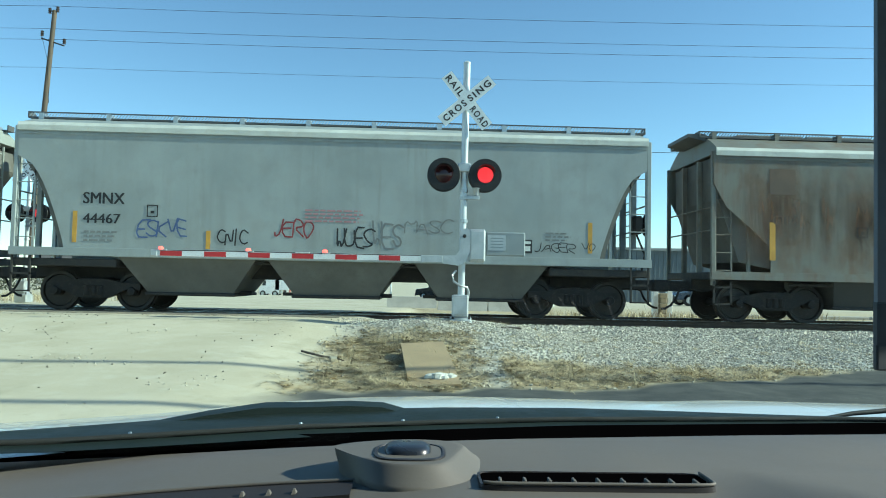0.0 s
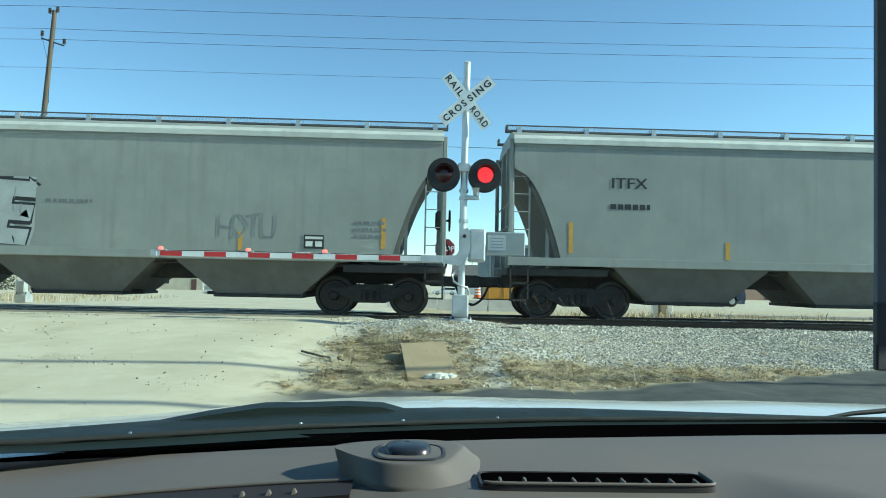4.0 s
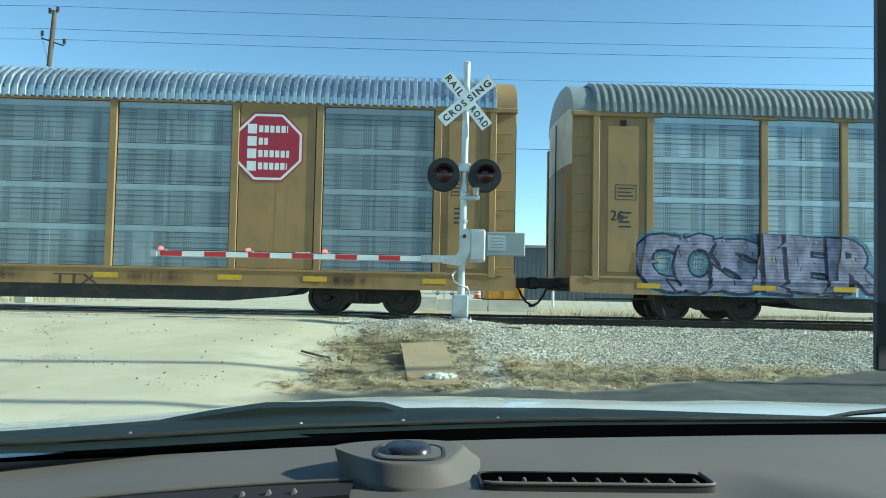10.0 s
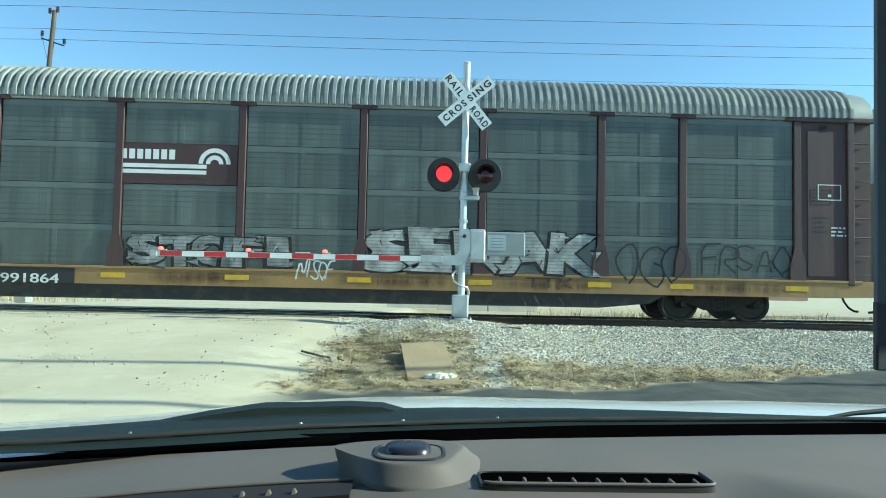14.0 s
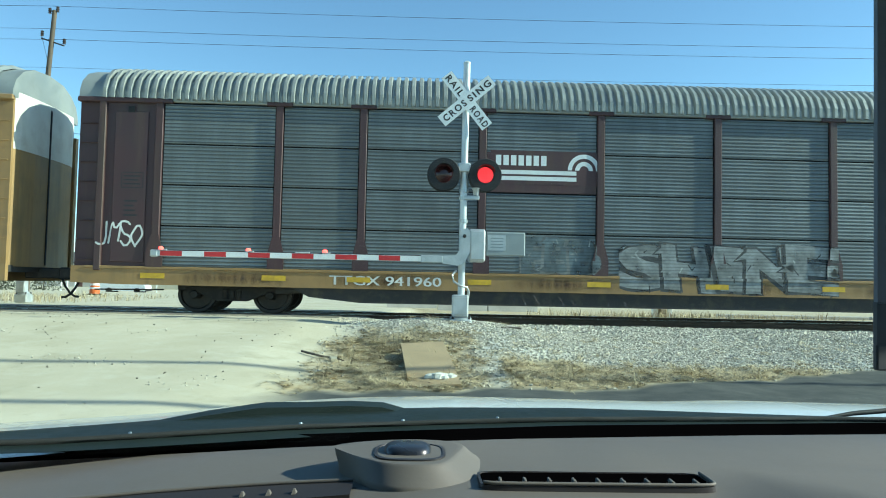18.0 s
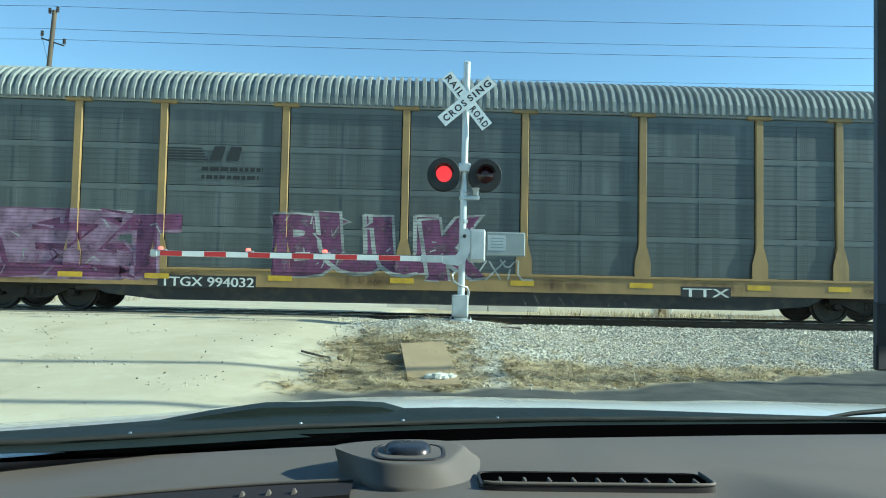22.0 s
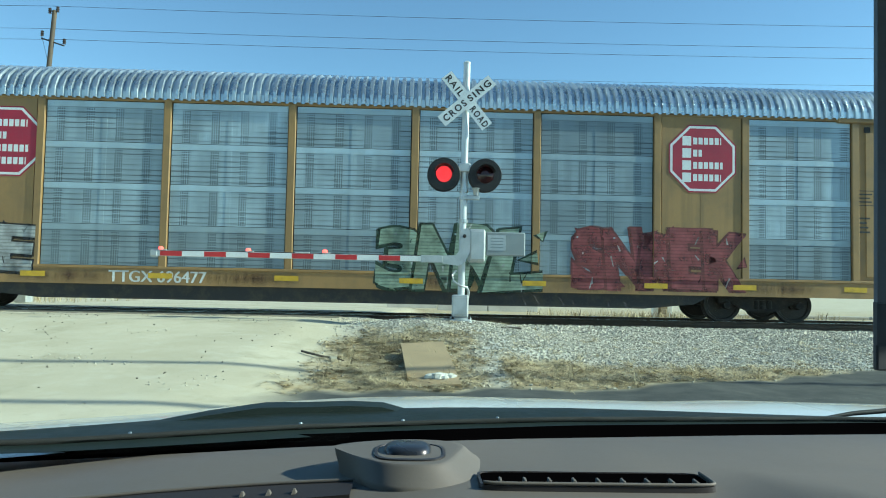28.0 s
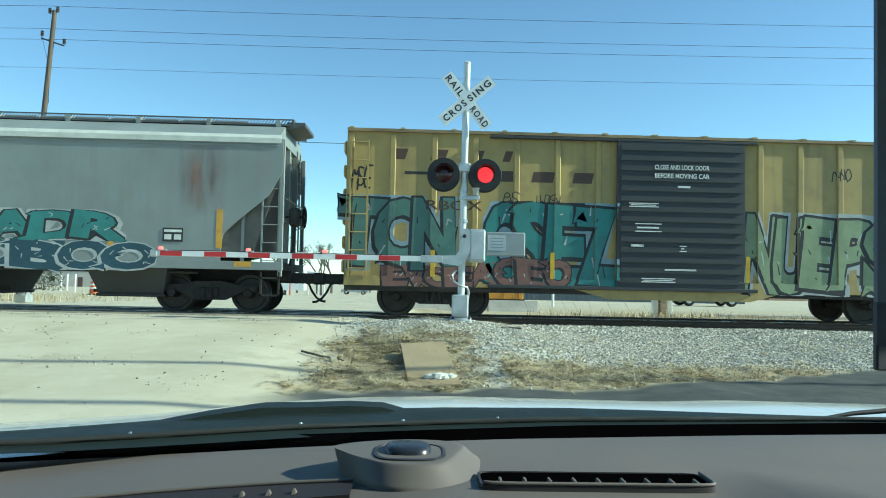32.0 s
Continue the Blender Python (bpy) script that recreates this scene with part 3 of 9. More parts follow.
STONE = island_mat("crushed_stone", (.25, .232, .198), (.86, .79, .655))
PALE_STONE = island_mat("pale_limestone_chips", (.34, .31, .25), (.68, .62, .51))
STRAW = island_mat("dry_grass_blades", (.12, .09, .05), (.92, .76, .48))
# ballast colour holds both its grime and the shade under the cars
DARK_STONE = island_mat("oily_shaded_track_ballast", (.03, .03, .03), (.20, .19, .175))
DARK_BITS = island_mat("dark_pebbles", (.03, .028, .025), (.16, .14, .12))
PEB = [pebble(i) for i in range(6)]
spread(64000, 11, -1.6, 10.2, 9.3, 16.5, lambda x, y: zones(x, y)[0] * (.35 + .65 * soft(10.5, 12.2, y)) * (1.0 if x > 1.4 or y > 14.8 else .6), PEB, (.02, .05), "ballast_gravel", STONE, "grey crushed stone ballast beside the track", "gravel")
spread(9000, 17, 1.2, 12, 14.4, 16.6, lambda x, y: .9 * (1 - zones(x, y)[2]), PEB, (.04, .08), "ballast_gravel", STONE, "grey crushed stone ballast beside the rails", "gravel")
spread(5000, 21, 1.5, 12.5, 16.3, 20.0, lambda x, y: zones(x, y)[2] * .9, PEB, (.04, .08), "track_ballast", DARK_STONE, "dark oily ballast between the ties, deepened for shade under the train", "gravel")
spread(12000, 12, -2.6, 5.2, 8.6, 15.5, lambda x, y: (zones(x, y)[0] + zones(x, y)[1] * .2) * (.9 if x > -.8 else .3), PEB, (.02, .05), "limestone_chips", PALE_STONE, "pale limestone chips on the mound", "gravel")
spread(2600, 19, -9, -1.0, 6.0, 15.5, lambda x, y: (1 - off_road(x, y)) * soft(.1, .5, noise.noise((x * .7, y * 1.5, 5.5))), PEB, (.012, .035), "limestone_crumbs", PALE_STONE, "pale limestone crumbs on the dust road", "gravel", sink=.2)
spread(420, 13, -11, -1.4, 6.0, 16.0, lambda x, y: (1 - off_road(x, y)) * (.25 + .75 * soft(-.4, .5, noise.noise((x * .4, y * .4, 2)))), PEB, (.01, .03), "road_pebbles", DARK_BITS, "scattered dark pebbles on the dust road", "pebbles", sink=.1)
TUFT = [blades(i) for i in range(6)]
MAT_GRASS = [blades(20 + i, 16, .5) for i in range(6)]
spread(19000, 14, -2.4, 10.5, 7.9, 14.2, lambda x, y: zones(x, y)[1] ** 1.3 * (.95 if x < 1.4 else .7) + zones(x, y)[0] * .03, MAT_GRASS, (.10, .27), "dry_grass", STRAW, "matted dry straw-coloured grass on the verge", "grass", tilt=.5, sink=.05)
spread(260, 15, -2.2, 9.5, 8.6, 12.6, lambda x, y: zones(x, y)[1] * .6, TUFT, (.15, .34), "dry_grass", STRAW, "upright dry grass tufts on the verge", "grass", tilt=.3, sink=.05)
spread(900, 16, 4.2, 13.5, 20.9, 27, lambda x, y: .3 + .7 * (6.0 < x < 9.4 and y < 24), TUFT, (.35, .75), "tall_dry_weeds", STRAW, "tall dry weeds beyond the track", "weeds", tilt=.25, sink=.02)
spread(700, 18, -22, -13, 24, 40, lambda x, y: .5, TUFT, (.3, .6), "tall_dry_weeds", STRAW, "dry weeds across the road", "weeds", tilt=.25, sink=.02)

# plywood board, white stone and small litter on the verge
PLY = mat("weathered_plywood", (.41, .30, .175), .8, 0, .15, 2, 50, .2, dirt=(.3, .24, .15), dirt_amt=.4, vary=False)
board = tagged(part("plywood_board", Geo().box(-.32, -.97, 0, .32, .97, .025, .004), PLY, None, at=pose(.165, 9.6, -.27, 10.4, -3.0, 4)), "weathered plywood sheet lying on the dry grass", "board")
g = Geo()
for dx, dy, r in ((0, 0, .13), (.15, .03, .085), (-.12, -.02, .08), (.06, -.05, .07)):
    k0 = len(g.v)
    g.lathe([(.02, -.6 * r), (.7 * r, -.5 * r), (r, 0), (.8 * r, .42 * r), (.02, .62 * r)], (dx, dy, .06), "z", 9)
    g.v[k0:] = [(x + noise.noise((x * 9, y * 9, z * 9)) * r * .3, y + noise.noise((y * 9, z * 9, x * 9)) * r * .3, z + noise.noise((z * 9, x * 9, y * 9)) * r * .25) for x, y, z in g.v[k0:]]
tagged(part("white_stone", g, mat("chalky_white_stone", (.60, .58, .51), .9, 0, .12, 5, 40, .4), None, at=(.3, 8.95, height_at(.3, 8.95) + .0)), "chalky white stone beside the plywood board", "stone")
tagged(part("steel_scrap", Geo().box(-.05, -.05, 0, .05, .05, .08, .01), mat("pale_block", (.42, .39, .3), .8), None, at=pose(-1.15, 10.0, height_at(-1.15, 10) - .02, 6, 0, 20)), "small pale concrete block in the grass", "block")
tagged(part("dead_branch", Geo().path([(-.5, .35, .10), (-.2, .12, .06), (.05, 0, .04), (.16, -.1, .02)], [.018, .016, .012, .008], 6), WOOD_POLE, None, at=(-1.15, 10.0, height_at(-1.15, 10.0))), "dead branch lying in the dry grass", "branch")
for k, (x, y, w) in enumerate(((1.62, 12.7, .5), (7.3, 16.2, .5), (5.6, 16.5, .35), (6.2, 16.3, .6))):
    tagged(part("tie_plate_scrap", Geo().box(-w / 2, -.08, 0, w / 2, .08, .03, .008), CONCRETE if k % 2 else TIE, None, at=pose(x, y, height_at(x, y) + .0, 3, 2, 12 - 14 * k)), "flat scrap plate lying on the ballast", "scrap")


# ---- the train ----
# time and metres gone; the train runs towards -x
RUN = [(0, 0), (2, 38.96), (3.5, 68.18), (5.5, 107.12), (7, 136.3), (8, 155.8), (9, 175.34), (10, 194.85), (11.5, 223.85), (13, 252.75), (14.5, 281.7), (16.5, 320.45), (18, 349.62), (19, 369.0), (20, 388.39),
       (21, 407.8), (22.5, 437.1), (24, 466.4), (25.5, 495.62), (27.5, 534.7), (29, 564.1), (30, 583.85), (31, 603.65), (32, 623.57)]
TRAIN = []             # (car, metres from the start to its leading end)

WHEEL36 = Geo().lathe([(.06, -.09), (.1, -.09), (.12, -.04), (.36, -.03), (.385, -.07), (.457, -.07), (.457, .045), (.485, .05), (.485, .075), (.40, .075), (.38, .02), (.12, .03), (.1, .08), (.06, .08)], (0, 0, 0), "y", 28).mesh("wheel", 40)
AXLE = Geo().tube((0, -.75, 0), (0, .75, 0), .08, 10).mesh("axle", 50)


def side_frame_geo(y, wb):
    g = Geo()
    h = wb / 2
    for s in (1, -1):
        g.prism([(s * 0, .30), (s * .34, .30), (s * (h - .12), .50), (s * (h + .2), .50), (s * (h + .2), .64), (s * (h - .25), .66), (s * .3, .74), (s * 0, .74)], "y", y - .09, y + .09)
    return g


SPRINGS = Geo()
for sx in (-.16, 0, .16):
    SPRINGS.lathe([(.0, .36), (.065, .36), (.075, .42), (.06, .46), (.075, .5), (.06, .54), (.075, .58), (.0, .6)], (sx, -1.09, 0), "z", 10)
SPRINGS = SPRINGS.mesh("springs", 50)
SIDE_FRAME = [side_frame_geo(-1.02, 1.778).mesh("side_frame"), side_frame_geo(1.02, 1.778).mesh("side_frame")]
BOLSTER = Geo().box(-.2, -1.0, .35, .2, 1.0, .78, .04).mesh("bolster")
CAP = Geo().lathe([(.0, -1.17), (.09, -1.16), (.11, -1.11), (.11, -1.0)], (0, 0, 0), "y", 12).mesh("axle_cap", 40)


def truck(car, x, scale=1.0):
    tr = part("truck", BOLSTER, TRUCK_STEEL, car, "grimy black four-wheel rail truck", at=Matrix.Translation((x, 0, 0)) @ Matrix.Diagonal((1, 1, scale, 1)))
    for sf in SIDE_FRAME:
        part("side_frame", sf, TRUCK_STEEL, tr)
    part("springs", SPRINGS, TRUCK_STEEL, tr)
    for wx in (-.889, .889):
        part("axle", AXLE, TRUCK_STEEL, tr, at=(wx, 0, .457))
        for sg in (-1, 1):
            part("wheel", WHEEL36, TREAD, tr, at=pose(wx, sg * .79, .457, 0, 0, 0 if sg < 0 else 180))
            part("axle_cap", CAP, TRUCK_STEEL, tr, at=pose(wx, 0, .457, 0, 0, 0 if sg < 0 else 180))
    return tr


COUPLER = Geo().box(-.75, -.12, .72, .35, .12, .98, .03).box(-.78, -.2, .70, -.5, .2, 1.0, .05).mesh("coupler")
HOSE = Geo().path([(.0, -.3, .74), (-.2, -.33, .76), (-.34, -.36, .72), (-.43, -.37, .52), (-.55, -.36, .36), (-.68, -.34, .28), (-.78, -.33, .27)], .03, 8).mesh("air_hose", 60)
CUT_LEVER = Geo().path([(.2, -1.45, .95), (.1, -1.4, .78), (-.05, -1.1, .72), (-.1, -.3, .8)], .014, 6).mesh("uncoupling_lever", 60)


def ends(car, L):
    for x, rz in ((0, 0), (L, 180)):
        m = pose(x, 0, 0, 0, 0, rz)
        part("coupler", COUPLER, STEEL_DARK, car, at=m)
        part("air_hose", HOSE, RUBBER, car, at=m)
        part("uncoupling_lever", CUT_LEVER, STEEL_DARK, car, at=m)


def ladder(car, x0, x1, z0, z1, y, material, step=.42, r=.014):
    """Rungs between two rails on the car's near or far face."""
    g = Geo()
    for x in (x0, x1):
        g.box(x - .02, y - .02, z0, x + .02, y + .02, z1)
    z = z0 + step * .5
    while z < z1:
        g.tube((x0, y - .03, z), (x1, y - .03, z), r, 6)
        z += step
    return part("ladder", g, material, car, "steel ladder")


def tape(car, xs, z, w, h, y=-HALF - .008, material=None):
    for x in xs:
        part("reflector", Geo().box(x, y, z, x + w, y + .005, z + h), material or YELLOW_TAPE, car, "yellow reflective marker")


# -- covered hoppers --
def hopper_paint(name, base, rust=None, rust_amt=.5, dirt=(.22, .2, .17), dirt_amt=.3):
    return mat(name, base, .55, 0, .12, .7, 25, .06, dirt=dirt, dirt_amt=dirt_amt, streak=rust or (.2, .18, .15), streak_amt=rust_amt, vary=True)


GREY_A = hopper_paint("pale_grey_car_paint", (.335, .365, .36))
GREY_B = hopper_paint("dull_grey_car_paint", (.25, .277, .272), dirt_amt=.4)
GREY_C = hopper_paint("light_blue_grey_car_paint", (.262, .302, .308))
GREY_D = hopper_paint("warm_grey_car_paint", (.30, .315, .288), dirt_amt=.35)
RUSTY = hopper_paint("rust_streaked_grey_brown_paint", (.19, .19, .165), (.15, .075, .035), 1.0, (.15, .09, .05), .85)
PATCHY = hopper_paint("grey_paint_with_rust_patches", (.43, .43, .40), (.24, .12, .07), .75, (.3, .25, .2), .5)
# dirty steel with the shade under the car and its ends in the colour
SHADE_STEEL = mat("shaded_dirty_hopper_steel", (.15, .145, .13), .8, 0, .25, 1.2, 25, .2, dirt=(.1, .09, .075), dirt_amt=.6)
SHADE_BLACK = mat("shaded_black_hopper_steel", (.06, .06, .056), .8, 0, .25, 1.2, 25, .2, dirt=(.09, .08, .065), dirt_amt=.5)
GRATE = mat("walkway_grating_steel", (.11, .11, .11), .6, .3, .2, 3, 30, .2)
CREAM_EDGE = mat("pale_roof_edge_paint", (.66, .66, .60), .5, 0, .1, 1.5, 30, .05, dirt=(.4, .37, .3), dirt_amt=.4)
ORANGE_MARK = mat("amber_reflective_strip", (.62, .33, .05), .5, 0, .15, 5, 40, .04, dirt=(.3, .2, .08), dirt_amt=.4)


def hopper(L, paint, label, zb=1.42, cut="curve", bays=3, truck_in=1.75, ribs=(), lift=0, half=0, brake="right"):
    zs = zb + lift
    car = thing("covered_hopper_car", label, "rail car", "rail cars", at=(0, TRACK_Y, 0))
    ZT, WALK = (4.25, 4.70) if cut == "curve" else (4.09, 4.68)
    over = .0 if cut == "curve" else .06
    if cut == "curve":
        arc = [(.12 + 1.08 * (k / 10) ** .52, 3.55 - 1.95 * k / 10) for k in range(11)]
        left = [(.12, ZT)] + arc + [(1.24, zs)]
    else:
        left = [(.05, ZT), (.05, 3.3), (.35, 2.75), (1.05, 2.15), (1.36, 1.85), (1.42, 1.6), (1.42, zs)]
        if not lift:
            left = [(.05, ZT), (.05, 3.4), (.62, 2.89), (1.05, 2.63), (1.22, 2.44), (1.33, 2.17), (1.37, 1.85), (1.37, 1.4), (.03, 1.4), (.03, zs)]
    outline = left + [(L - x, z) for x, z in left[::-1]]
    for y, nm in ((-HALF, "near_side"), (HALF - .03, "far_side")):
        part("side_sheet", Geo().prism(outline, "y", y, y + .03), paint, car, "painted steel side sheet")
    # inner body with its sloping ends
    if cut == "curve":
        slope = [(2.3, 4.05), (L - 2.3, 4.05), (L - 2.3, 1.25), (2.3, 1.25)]
        for f in (lambda x: x, lambda x: L - x):
            part("end_slope", Geo().prism([(f(.25), 4.05), (f(2.31), 4.05), (f(2.31), 1.25), (f(1.1), 1.45)] + [(f(max(.2, x - .12)), z) for x, z in arc[::-1]], "y", -HALF + .06, HALF - .06), SHADE_STEEL, car, "dirty sloping end sheet, darkened for shade")
    else:
        slope = [(1.7, 4.0), (L - 1.7, 4.0), (L - 1.7, 1.25), (1.7, 1.25)]
        for f in (lambda x: x, lambda x: L - x):
            part("end_slope", Geo().prism([(f(.2), 4.0), (f(1.71), 4.0), (f(1.71), 1.25), (f(.72), 1.45), (f(.22), 2.95)], "y", -HALF + .16, HALF - .16), SHADE_STEEL, car, "dirty sloping end sheet, darkened for shade")
    part("body", Geo().prism(slope, "y", -HALF + .06, HALF - .06), paint, car, "sloping hopper ends")
    # roof: shallow arch
    up = .3 if cut == "curve" else .44
    prof = [(-HALF - .02, ZT - .04), (-HALF - .02, ZT + .06), (-1.27, ZT + up * .55), (-.95, ZT + up * .92), (-.5, ZT + up), (.5, ZT + up), (.95, ZT + up * .92), (1.27, ZT + up * .55), (HALF + .02, ZT + .06), (HALF + .02, ZT - .04)]
    part("roof", Geo().prism(prof, "x", .12, L - .12), paint, car)
    part("roof_edge", Geo().prism([(-HALF - .045, ZT - .12), (-HALF - .05, ZT + .0), (-HALF - .01, ZT + .08), (-HALF + .0, ZT - .1)], "x", .1, L - .1), CREAM_EDGE, car, "pale rail along the roof edge")
    part("side_bead", Geo().box(.14, -HALF - .02, ZT - .2, L - .14, -HALF, ZT - .155, .004), paint, car)
    # running boards with their grating, brackets and hatches
    for y in (-.95, .75):
        wk = part("running_board", Geo().box(-over, y, WALK - .15, L + over, y + .26, WALK - .12), GRATE, car, "dark steel grating walkway")
        n = int(L / 1.57)
        for k in range(n + 1):
            x = .3 + (L - .6) * k / n
            part("bracket", Geo().prism([(x - .07, ZT + .04), (x + .07, ZT + .04), (x + .05, WALK - .03), (x - .05, WALK - .03)], "y", y - .035, y + .2), GALV if cut == "curve" else paint, wk)
        if y < 0:
            part("toe_rail", Geo().box(-over, y - .02, WALK - .03, L + over, y, WALK).box(-over, y - .02, WALK - .165, L + over, y, WALK - .12), GRATE, wk)
            teeth = Geo()
            for k in range(int((L + 2 * over) / .075)):
                xa = -over + k * .075
                teeth.add([(xa, y - .008, WALK - .12), (xa + .026, y - .008, WALK - .12), (xa + .086, y - .008, WALK - .03), (xa + .06, y - .008, WALK - .03)], [(0, 1, 2, 3)])
            tagged(part("grating_edge", teeth, GALV if cut == "curve" else GRATE, wk), "row of slanted grating bars", kind="stuff")
        for x in (-over, L + over):
            part("end_brace", Geo().box(x - .02, y - .02, WALK - .15, x + .02, y + .26, WALK, .006), GRATE, wk)
    if cut != "curve":
        for f in (lambda x: x, lambda x: L - x):
            part("crossover_platform", Geo().prism([(f(-.34), WALK - .15), (f(-.34), WALK - .07), (f(.1), WALK - .07), (f(.1), WALK - .25)], "y", -.94, .5), GRATE, car, "dark steel end platform")
    hatch = Geo()
    hw = .4 if cut == "curve" else .66
    for k in range(8):
        x = 1.0 + (L - 2.0) * k / 8
        hatch.box(x, -hw, ZT + .2, x + (L - 2.0) / 8 - .08, hw, WALK - (.08 if cut == "curve" else .0), .03)
    part("roof_hatches", hatch, paint, car, "long roof hatch covers")
    # sills and end frames
    for y in (-HALF + .0, HALF - .12):
        part("side_sill", Geo().box(0, y - (.006 if y < 0 else -.006), zs - .16, L, y + .12, zs + .03, .004), paint, car)
    for x0, x1 in ((0, 2.4), (L - 2.4, L)):
        part("end_platform", Geo().box(x0, -HALF + .1, 1.02, x1, HALF - .1, 1.2, .02), STEEL_DARK, car)
        part("centre_sill", Geo().box(x0, -.32, .75, x1, .32, 1.05, .02), STEEL_DARK, car)
        part("corner_step", Geo().box(min(x0 + .05, x1) if x0 == 0 else x1 - .5, -HALF + .02, .42, (x0 + .5) if x0 == 0 else x1 - .05, -HALF + .08, .46).box(x0 + .05 if x0 == 0 else x1 - .09, -HALF + .02, .42, x0 + .09 if x0 == 0 else x1 - .05, -HALF + .06, zb).box(x0 + .46 if x0 == 0 else x1 - .5, -HALF + .02, .42, x0 + .5 if x0 == 0 else x1 - .46, -HALF + .06, zb).box(x0 + .05 if x0 == 0 else x1 - .5, -HALF + .02, .82, x0 + .5 if x0 == 0 else x1 - .05, -HALF + .06, .86), STEEL_DARK, car)
    for x in (.06, L - .06):
        for y in (-HALF + .03, HALF - .1):
            part("corner_post", Geo().box(x - .05, y, zb - .1, x + .05, y + .08, ZT, .01), paint, car)
        for y in (-.55, .45):
            sx = .12 if x < 1 else -.12
            part("end_post", Geo().box(min(x, x + sx), y, 1.15, max(x, x + sx), y + .1, ZT - .1, .01), paint, car)
        inner = .95 if x < 1 else L - .95
        part("end_post", Geo().box(inner - .04, -HALF + .12, 1.15, inner + .04, -HALF + .2, 3.0 if cut == "diag" else 3.2, .01), paint, car)
        part("end_rail", Geo().tube((x, -HALF + .07, 2.2), (x, HALF - .07, 2.2), .02, 6).tube((x, -HALF + .07, 2.75), (x, HALF - .07, 2.75), .02, 6), paint, car)
    ladder(car, .12, .5, zb + .05, ZT - .05, -HALF + .08, paint)
    ladder(car, L - .5, L - .12, zb + .05, ZT - .05, -HALF + .08, paint)
    g = Geo()
    for k in range(9):
        g.tube((L - .0, .15, 1.5 + .3 * k), (L - .0, .6, 1.5 + .3 * k), .014, 6)
    g.box(L - .03, .13, 1.3, L + .01, .17, 4.1).box(L - .03, .58, 1.3, L + .01, .62, 4.1)
    part("ladder", g, paint, car, "steel ladder")
    e, q = (L, 1) if brake == "right" else (0, -1)
    out = .1 if cut == "curve" else .36
    part("brake_wheel", Geo().lathe([(.25, -.02), (.28, 0), (.25, .02), (.22, 0), (.25, -.02)], (e + q * out, -.75, 2.33), "x", 20).tube((e - q * .1, -.75, 2.33), (e + q * (out + .01), -.75, 2.33), .03, 8).box(e + q * out - .015, -1.0, 2.315, e + q * out + .015, -.5, 2.345).box(e + q * out - .015, -.765, 2.08, e + q * out + .015, -.735, 2.58), DEEP_BLACK, car, "black hand brake wheel")
    part("brake_gear", Geo().box(e + q * (out - .23) - .12, -.95, 2.1, e + q * (out - .23) + .12, -.55, 2.55, .05).path([(e + q * (out - .22), -.75, 2.1), (e + q * .1, -.72, 1.6), (e + q * .02, -.7, 1.15)], .025, 6), STEEL_DARK, car)
    # discharge hoppers below the sill
    span = (L - 4.6) / bays
    for k in range(bays):
        xa, xb = 2.3 + span * k, 2.3 + span * (k + 1)
        if lift:
            xa, xb = L / 2 + (k - 1.5) * 4.2, L / 2 + (k - .5) * 4.2
        c, w, low = (xa + xb) / 2, (.76 if half == 1.6 else 1.0 if cut == "curve" else .75 if lift else .85), (.46 if cut == "curve" else .42)
        if cut == "diag" or half:
            xa, xb = max(xa, c - (half or 1.35)), min(xb, c + (half or 1.35))
        bay = part("discharge_hopper", Geo().loft([[(xa + .02, -HALF + .05, zs), (xb - .02, -HALF + .05, zs), (xb - .02, HALF - .05, zs), (xa + .02, HALF - .05, zs)], [(c - w, -1.1, low), (c + w, -1.1, low), (c + w, 1.1, low), (c - w, 1.1, low)]]), SHADE_STEEL if cut == "curve" else SHADE_BLACK, car, "dirty sloping discharge hopper, darkened for shade")
        part("outlet_gate", Geo().box(c - w - .05, -1.15, low - .08, c + w + .05, 1.15, low, .02).box(c - w - .35, -.6, .42, c - w, -.45, .5).tube((c + w, -.5, .46), (c + w + .3, -.5, .46), .05, 8), STEEL_DARK, bay)
    part("centre_sill", Geo().box(2.2, -.42, .80 + lift, L - 2.2, .42, 1.3, .02), STEEL_DARK, car)
    part("train_pipe", Geo().tube((2, -1.25, zs - .25), (L - 2, -1.25, zs - .25), .03, 6), STEEL_DARK, car)
    for x in ribs:
        part("side_seam", Geo().box(x, -HALF - .012, zb + .05, x + .03, -HALF, ZT - .08), paint, car)
    truck(car, truck_in), truck(car, L - truck_in)
    ends(car, L)
    if cut == "curve":
        tape(car, (1.42, L - 1.52), zb + .15, .1, .72, material=ORANGE_MARK)
        tape(car, (L * .3, L * .72), zb + .06, .1, .42, material=ORANGE_MARK)
        px, pz = L - 3.3, zb + .12
    else:
        tape(car, (1.39, L - 1.53), 1.5, .14, .9, material=ORANGE_MARK)
        tape(car, (L * .3, L - 3.98), 1.45, .13, .46, material=ORANGE_MARK)
        tape(car, (L - 1.1,), zb + .1, .4, .13, material=ORANGE_MARK)
        px, pz = L - 2.74, 1.63
    placard = part("placard", Geo().box(px, -HALF - .014, pz, px + .46, -HALF - .002, pz + .32), LETTER_BLACK, car, "small black data placard")
    part("placard_print", Geo().box(px + .03, -HALF - .018, pz + .22, px + .43, -HALF - .0145, pz + .28).box(px + .04, -HALF - .018, pz + .05, px + .2, -HALF - .0145, pz + .17).box(px + .26, -HALF - .018, pz + .05, px + .42, -HALF - .0145, pz + .17), LETTER_WHITE, placard)
    return car


